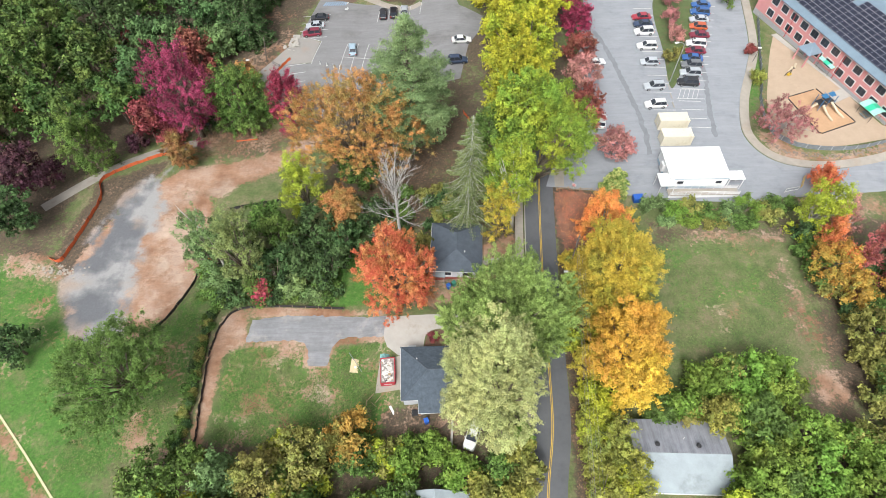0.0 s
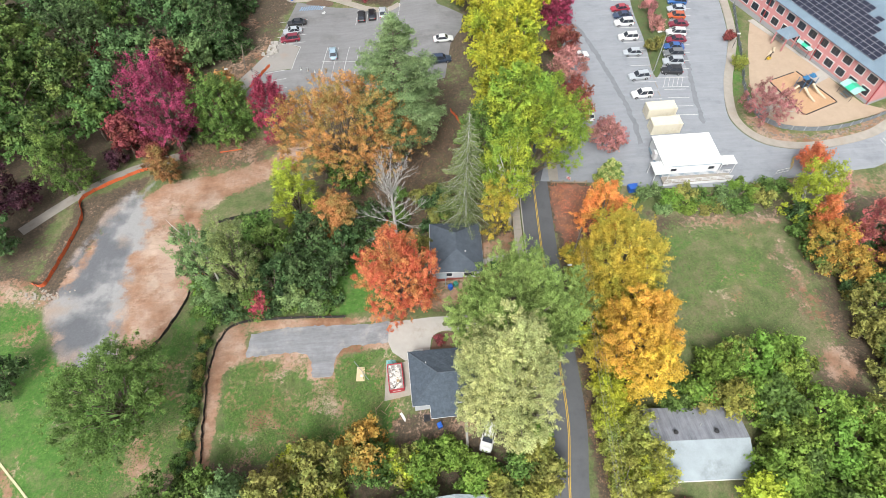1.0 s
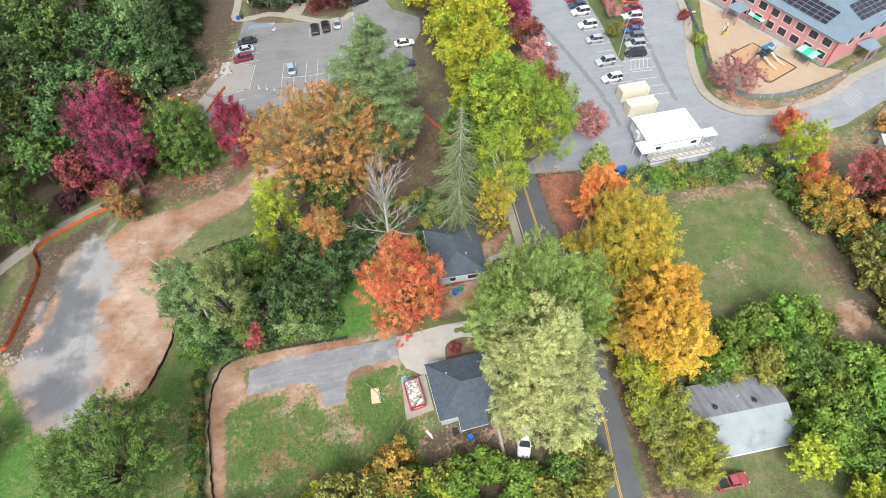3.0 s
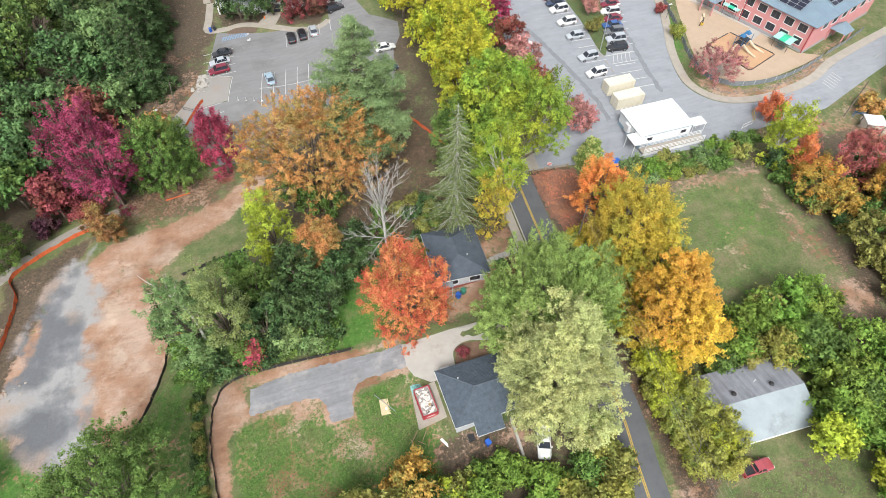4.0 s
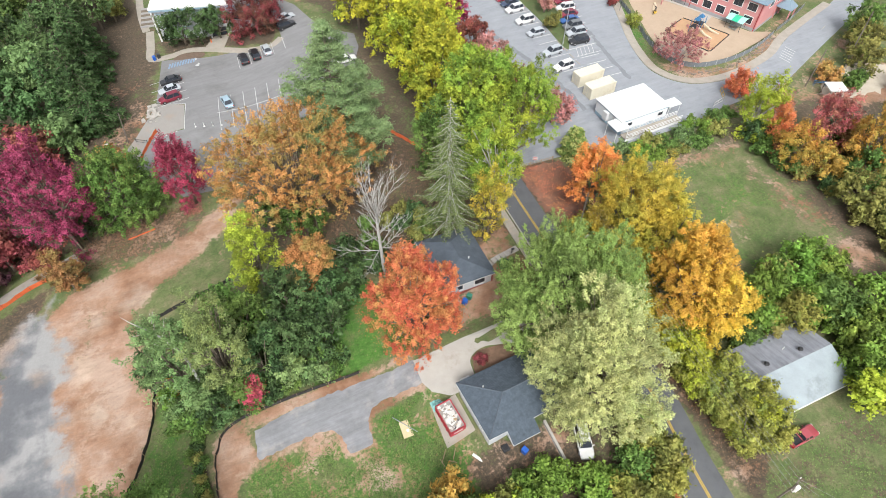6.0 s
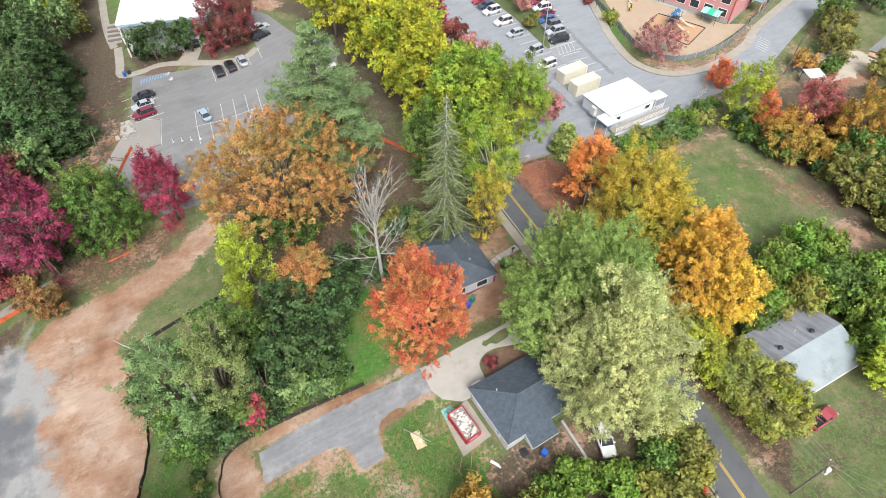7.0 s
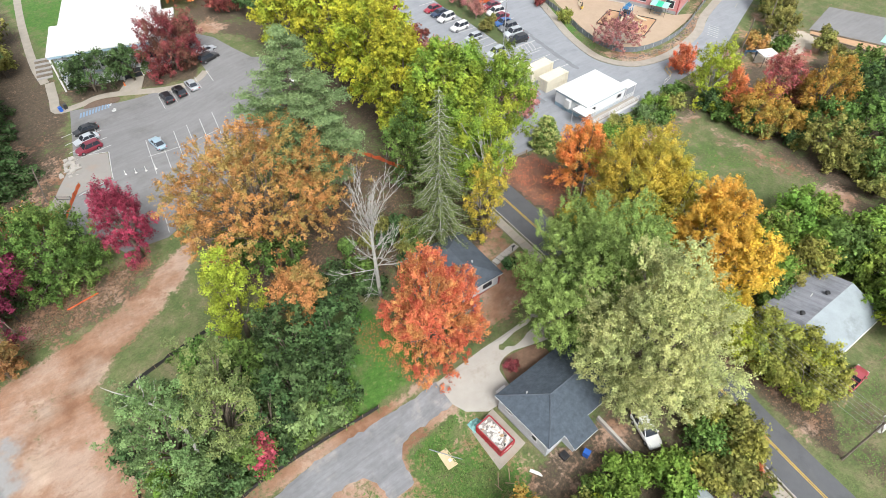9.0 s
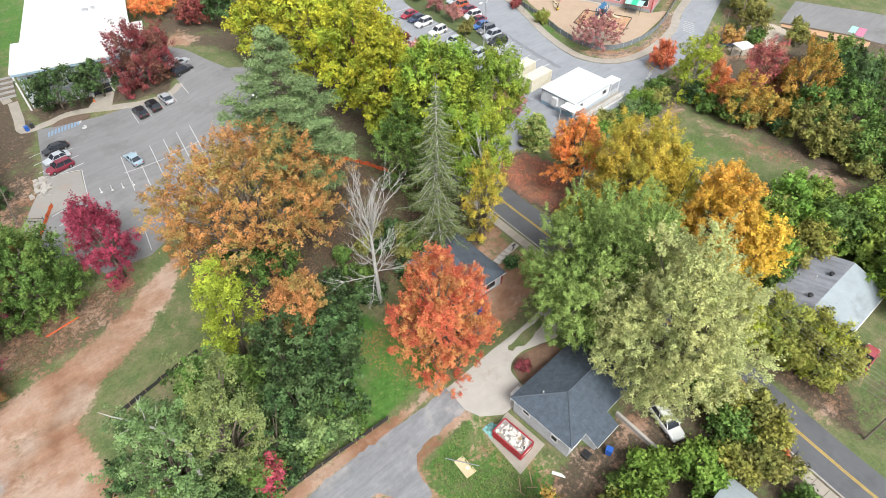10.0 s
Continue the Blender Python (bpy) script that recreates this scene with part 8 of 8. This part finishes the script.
t = thing("lot_lamp", "tall silver lamp post with two heads on the lot island", "street lamp", 50.9, 104.6)
part("pole", Build().rod((0, 0, 0), (0, 0, 10.0), 0.11, 0.07, 8), SILVER, t)
for s in (-1, 1):
    part("arm", Build().tube([(0, 0, 9.9), (s * 0.9, s * 0.2, 10.5), (s * 1.7, s * 0.4, 10.6)], [0.05, 0.045, 0.04], 6), SILVER, t)
    part("lamp_head", Build().box((s * 2.0, s * 0.45, 10.6), (0.8, 0.4, 0.14), 12), SIGNW, t)
for x, y in ((71.6, 111.6), (-46.4, 114.9)):
    t = thing("lawn_lamp", "short lamp post with pale head", "street lamp", x, y, None, 0, "short lamps")
    part("pole", Build().rod((0, 0, 0), (0, 0, 3.8), 0.05, 0.04, 6), DARKMETAL, t)
    part("lamp_head", Build().box((0, 0, 3.85), (0.8, 0.4, 0.14)), SIGNW, t)

t = thing("leaning_pole", "leaning brown wooden pole at the wood edge", "pole", -43.1, 118.0)
part("pole", Build().rod((0, 0, -0.2), (0.9, 0.2, 7.0), 0.13, 0.1, 8), POLEW, t)
t = thing("chain_barrier", "grey posts with a sagging chain across the parking lot", "barrier", -29.8, 116.7, None, -19)
for k in range(4):
    part("post", Build().rod((1.75 * k, 0, 0), (1.75 * k, 0, 1.0), 0.06, None, 7).rod((1.75 * k, 0, 0.0), (1.75 * k, 0, 0.12), 0.22, 0.2, 10), SIGNW, t)
    if k:
        part("chain", Build().tube([(1.75 * (k - 1 + f), 0, 0.95 - 1.4 * f * (1 - f)) for f in (0, 0.2, 0.4, 0.6, 0.8, 1.0)], [0.02] * 6, 4), CHAIN, t)
t = thing("lawn_lamp", "short dark lamp post beside the clay track", "street lamp", -53.4, 97.6, None, 0, "short lamps")
part("pole", Build().rod((0, 0, 0), (0, 0, 3.2), 0.06, 0.05, 6), DARKMETAL, t)
part("lamp_head", Build().box((0.15, 0, 3.25), (0.9, 0.5, 0.2)), DARKMETAL, t)
t = thing("tarpaulin", "crumpled teal tarpaulin beside the dumpster", "tarpaulin", -9.8, 40.7)
tb = Build()
n = 9
fold = [(0.24 * (u - 4), 0.2 * (v - 4), max(0.05, 0.62 - 0.13 * math.hypot(u - 4, v - 4) + 0.1 * math.sin(2.3 * u + v) + 0.09 * math.cos(1.9 * v - u))) for u in range(n) for v in range(n)]
tb.add(fold, [(u * n + v, (u + 1) * n + v, (u + 1) * n + v + 1, u * n + v + 1) for u in range(n - 1) for v in range(n - 1)])
part("cloth", tb, plain("teal_tarpaulin", (0.2, 0.42, 0.4), 0.7, vary=0.2, scale=4), t)

# ---- playground ----
SAND = asphalt("tan_playground_sand", (0.38, 0.29, 0.21), 0.1, (0.32, 0.24, 0.17), 0.5, 0.4)
MULCH = asphalt("orange_wood_chips", (0.42, 0.26, 0.15), 0.12, (0.36, 0.22, 0.13), 0.5, 0.8)
tagged(drape("playground_surface", curve_points([(79.2, 121), (76.2, 114), (73.0, 105), (70.4, 97), (69.6, 91.5), (70.6, 87.6), (75, 84.6), (82, 84.2), (90, 85.6)], 4) + [(96, 87.4), (93.5, 88.8), (91.5, 89.8), (80.2, 121)], SAND, 0.05), "tan sand playground surface", "playground", kind="structure")
CH = [(82.2, 101.4), (86.5, 90.7), (78.3, 87.7), (75.3, 99.2)]
tagged(drape("chip_bed", CH, MULCH, 0.1), "orange wood chip bed under the climbing frame", "playground", kind="structure")
b = Build()
ribbon(b, resample(CH + CH[:1], 0.9), 0.08, 0.0, 0.22)
tagged(part("bed_border", b, BLACKP), "dark timber border round the chip bed", "border", kind="structure")
tagged(drape("school_apron", [(90.6, 93.5), (92.0, 90.0), (80.2, 121.6), (78.8, 121.2)], CONC, 0.09, skirt=0.1), "pale concrete apron along the school wall", "sidewalk", kind="structure")
tagged(drape("school_ramp", [(84.4, 96.6), (88.4, 98.6), (87.4, 101.2), (83.6, 99.0)], CONC, 0.12, skirt=0.1), "pale concrete ramp to the chip bed", "sidewalk", kind="structure")
PBLUE = plain("blue_play_plastic", (0.03, 0.13, 0.27), 0.4, vary=0.08)
PTAN = plain("tan_slide_plastic", (0.5, 0.42, 0.3), 0.4, vary=0.08)
t = thing("climbing_frame", "blue-roofed climbing frame with tan slides", "play structure", 81.4, 96.0, None, 20)
for i in range(3):
    for j in range(2):
        part("post", Build().rod((-1.8 + i * 1.8, -0.9 + j * 1.8, 0), (-1.8 + i * 1.8, -0.9 + j * 1.8, 3.0), 0.07), PBLUE, t)
for i in range(2):
    part("deck", Build().box((-0.9 + i * 1.8, 0, 1.3 + 0.3 * i), (1.8, 1.8, 0.1)), DARKMETAL, t)
    part("roof", Build().add([(-1.5 + 1.8 * i, -0.65, 3.0), (1.8 * i - 0.3, -0.65, 3.0), (1.8 * i - 0.3, 0.65, 3.0), (-1.5 + 1.8 * i, 0.65, 3.0), (-0.9 + 1.8 * i, 0, 3.8)], [(0, 1, 4), (1, 2, 4), (2, 3, 4), (3, 0, 4), (3, 2, 1, 0)]), PBLUE, t, "blue pyramid roof")
for a, c in (((-1.0, -0.9, 1.3), (-1.2, -4.6, 0.2)), ((1.0, -0.9, 1.6), (1.6, -4.8, 0.2)), ((-1.8, 0, 1.3), (-5.2, -0.2, 0.25))):
    m = tuple((p + q) / 2 - (0.25 if k == 2 else 0) for k, (p, q) in enumerate(zip(a, c)))
    sl = Build().tube([a, m, c], [0.24, 0.24, 0.24], 8)
    part("slide", sl, PTAN, t, "tan slide")
ld = Build()
for s in (-0.3, 0.3):
    ld.rod((2.0, s, 0), (1.8, s, 1.7), 0.03)
for k in range(5):
    ld.rod((2.0 - 0.03 * k, -0.3, 0.3 + 0.3 * k), (2.0 - 0.03 * k, 0.3, 0.3 + 0.3 * k), 0.025)
part("ladder", ld, DARKMETAL, t)
PLYEL = plain("yellow_play_plastic", (0.55, 0.36, 0.03), 0.4, vary=0.08)
t = thing("toy_digger", "yellow and black standing toy digger", "play structure", 78.0, 106.4, None, 30)
part("seat", Build().box((0, 0, 0.4), (1.0, 0.6, 0.25)).rod((0, 0, 0), (0, 0, 0.4), 0.12), PLYEL, t)
part("boom", Build().tube([(0.2, 0, 0.5), (0.0, 0, 1.6), (-1.2, 0, 1.3), (-1.6, 0, 0.5)], [0.1, 0.09, 0.08, 0.1], 6), BLACKP, t)
part("bench_board", Build().box((1.6, 1.0, 0.4), (2.4, 0.5, 0.12), 20), PTAN, t)
t = thing("plank_bench", "short tan bench on the sand", "bench", 80.2, 109.2, None, 60)
part("seat", Build().box((0, 0, 0.45), (1.8, 0.45, 0.08)), PTAN, t)
for s in (-0.7, 0.7):
    part("leg", Build().box((s, 0, 0.22), (0.1, 0.4, 0.42)), DARKMETAL, t)
MINT = plain("mint_green_canopy", (0.3, 0.62, 0.5), 0.6, vary=0.05)
MINTD = plain("deep_mint_canopy_panel", (0.03, 0.42, 0.25), 0.6, vary=0.05)
for x, y, rz in ((86.6, 107.6, 20), (89.6, 92.6, 20)):
    t = thing("shade_canopy", "mint green and white shade canopy over a picnic table", "canopy", x, y, None, rz, "shade canopies")
    for s in (-1.4, 1.4):
        for r in (-1.7, 1.7):
            part("post", Build().rod((s, r, 0), (s, r, 2.5), 0.05), DARKMETAL, t)
    for k, m in enumerate((MINT, MINTD, MINT)):
        part("canopy_panel", Build().add([(-1.8, -2.1 + 1.4 * k, 2.3), (-1.8, -0.7 + 1.4 * k, 2.3), (0, -0.7 + 1.4 * k, 2.75), (0, -2.1 + 1.4 * k, 2.75), (1.8, -2.1 + 1.4 * k, 2.3), (1.8, -0.7 + 1.4 * k, 2.3)],
                                     [(0, 3, 2, 1), (3, 4, 5, 2)]), m, t)
    t = thing("picnic_table", "grey picnic table under the shade canopy", "picnic table", x - 0.6, y - 0.2, None, rz, "picnic tables")
    part("tabletop", Build().box((0, 0, 0.75), (0.8, 1.9, 0.06)), CHAIN, t)
    for s in (-0.75, 0.75):
        part("bench", Build().box((s, 0, 0.45), (0.3, 1.9, 0.05)), CHAIN, t)
    for s in (-0.7, 0.7):
        part("leg", Build().box((0, s, 0.37), (1.3, 0.08, 0.08)).rod((-0.5, s, 0), (0.2, s, 0.72), 0.04).rod((0.5, s, 0), (-0.2, s, 0.72), 0.04), CHAIN, t)
ROCK = plain("tan_field_stone", (0.22, 0.18, 0.145), 0.95, vary=0.3, scale=2)


def stones(name, label, places, lo, hi, m):
    """A heap or row of rough stones in one mesh, too many to count."""
    t = thing(name, label, "stones", *places[0])
    ox, oy, oz = t.matrix_basis.translation
    b = Build()
    for x, y in places:
        s = RNG.uniform(lo, hi)
        v = unit(RNG.normal(size=(8, 3)))
        cube = np.array([[i, j, k] for k in (-1, 1) for i, j in ((-1, -1), (1, -1), (1, 1), (-1, 1))], float) * 0.5 + 0.16 * RNG.normal(size=(8, 3))
        cube *= np.array([s, s * RNG.uniform(0.6, 1), s * 0.6])
        b.add(cube + np.array([x - ox, y - oy, hz(x, y) - oz + s * 0.2]), [(3, 2, 1, 0), (4, 5, 6, 7), (0, 1, 5, 4), (1, 2, 6, 5), (2, 3, 7, 6), (3, 0, 4, 7)])
    ob = part("stone", b, m, t)
    ob["kind"] = "stuff"


edge = resample(curve_points([(66.6, 86.2), (69.4, 83.6), (74, 82.0), (80, 81.6), (88, 83.0), (95, 85.6)], 5), 0.35)
stones("stone_edging", "rough tan stone edging below the playground fence", [(x + RNG.normal() * 0.35, y + RNG.normal() * 0.35) for x, y in edge for _ in range(2)], 0.15, 0.42, ROCK)
stones("rubble_heap", "pale broken concrete rubble beside the parked cars", [(-37.2 + RNG.normal() * 0.9, 124.6 + RNG.normal() * 1.2) for _ in range(26)], 0.3, 1.0, CONC)
stones("washed_rocks", "pale stones washed out below the orange fence", [(-74.5 + RNG.normal() * 2.2, 60.3 + RNG.normal() * 0.8) for _ in range(60)], 0.15, 0.45, WALKC)
t = thing("open_shed", "white flat canopy beside the wood", "canopy", 89.6, 64.6, None, -25)
part("roof", Build().box((0, 0, 2.6), (3.6, 3.2, 0.12)), ROOF_WHITE, t)
for s in (-1.6, 1.6):
    for r in (-1.4, 1.4):
        part("post", Build().rod((s, r, 0), (s, r, 2.55), 0.06), DARKMETAL, t)
tagged(drape("court_chip_bed", [(110.2, 65.6), (112.0, 66.4), (117.2, 53.4), (117.6, 48.4), (113.6, 47.8), (112.8, 53.4)], MULCH, 0.06), "orange wood chip strip below the play court", "playground", kind="structure")
b = Build()
ribbon(b, resample([(112.1, 66.6), (117.4, 53.3), (117.8, 48.5)], 1.0), 0.12, 0.0, 0.35)
ribbon(b, resample([(110.0, 65.4), (112.6, 53.3), (113.4, 47.7)], 1.0), 0.12, 0.0, 0.35)
tagged(part("court_border", b, BARK), "dark timber border beside the play court", "border", kind="structure")
t = thing("play_mat", "pink and mint striped mat on the play court", "mat", 121.5, 52.0, None, 10)
part("mat", Build().box((0, 0, 0.08), (5.0, 1.6, 0.05)), plain("pink_mat", (0.55, 0.16, 0.25), 0.7), t)
part("mat", Build().box((0.4, 1.7, 0.08), (4.0, 1.4, 0.05)), MINT, t)
t = thing("hand_rail", "blue tube rail beside the loop road", "rail", 91.6, 67.6, None, -35)
part("rail", Build().rod((-2.4, 0, 1.0), (2.4, 0, 1.0), 0.06), PBLUE, t)
part("rail", Build().rod((-2.4, 0.5, 1.0), (2.4, 0.5, 1.0), 0.06), PBLUE, t)
for s in (-2.4, 0, 2.4):
    part("post", Build().rod((s, 0, 0), (s, 0, 1.0), 0.05).rod((s, 0.5, 0), (s, 0.5, 1.0), 0.05), PBLUE, t)
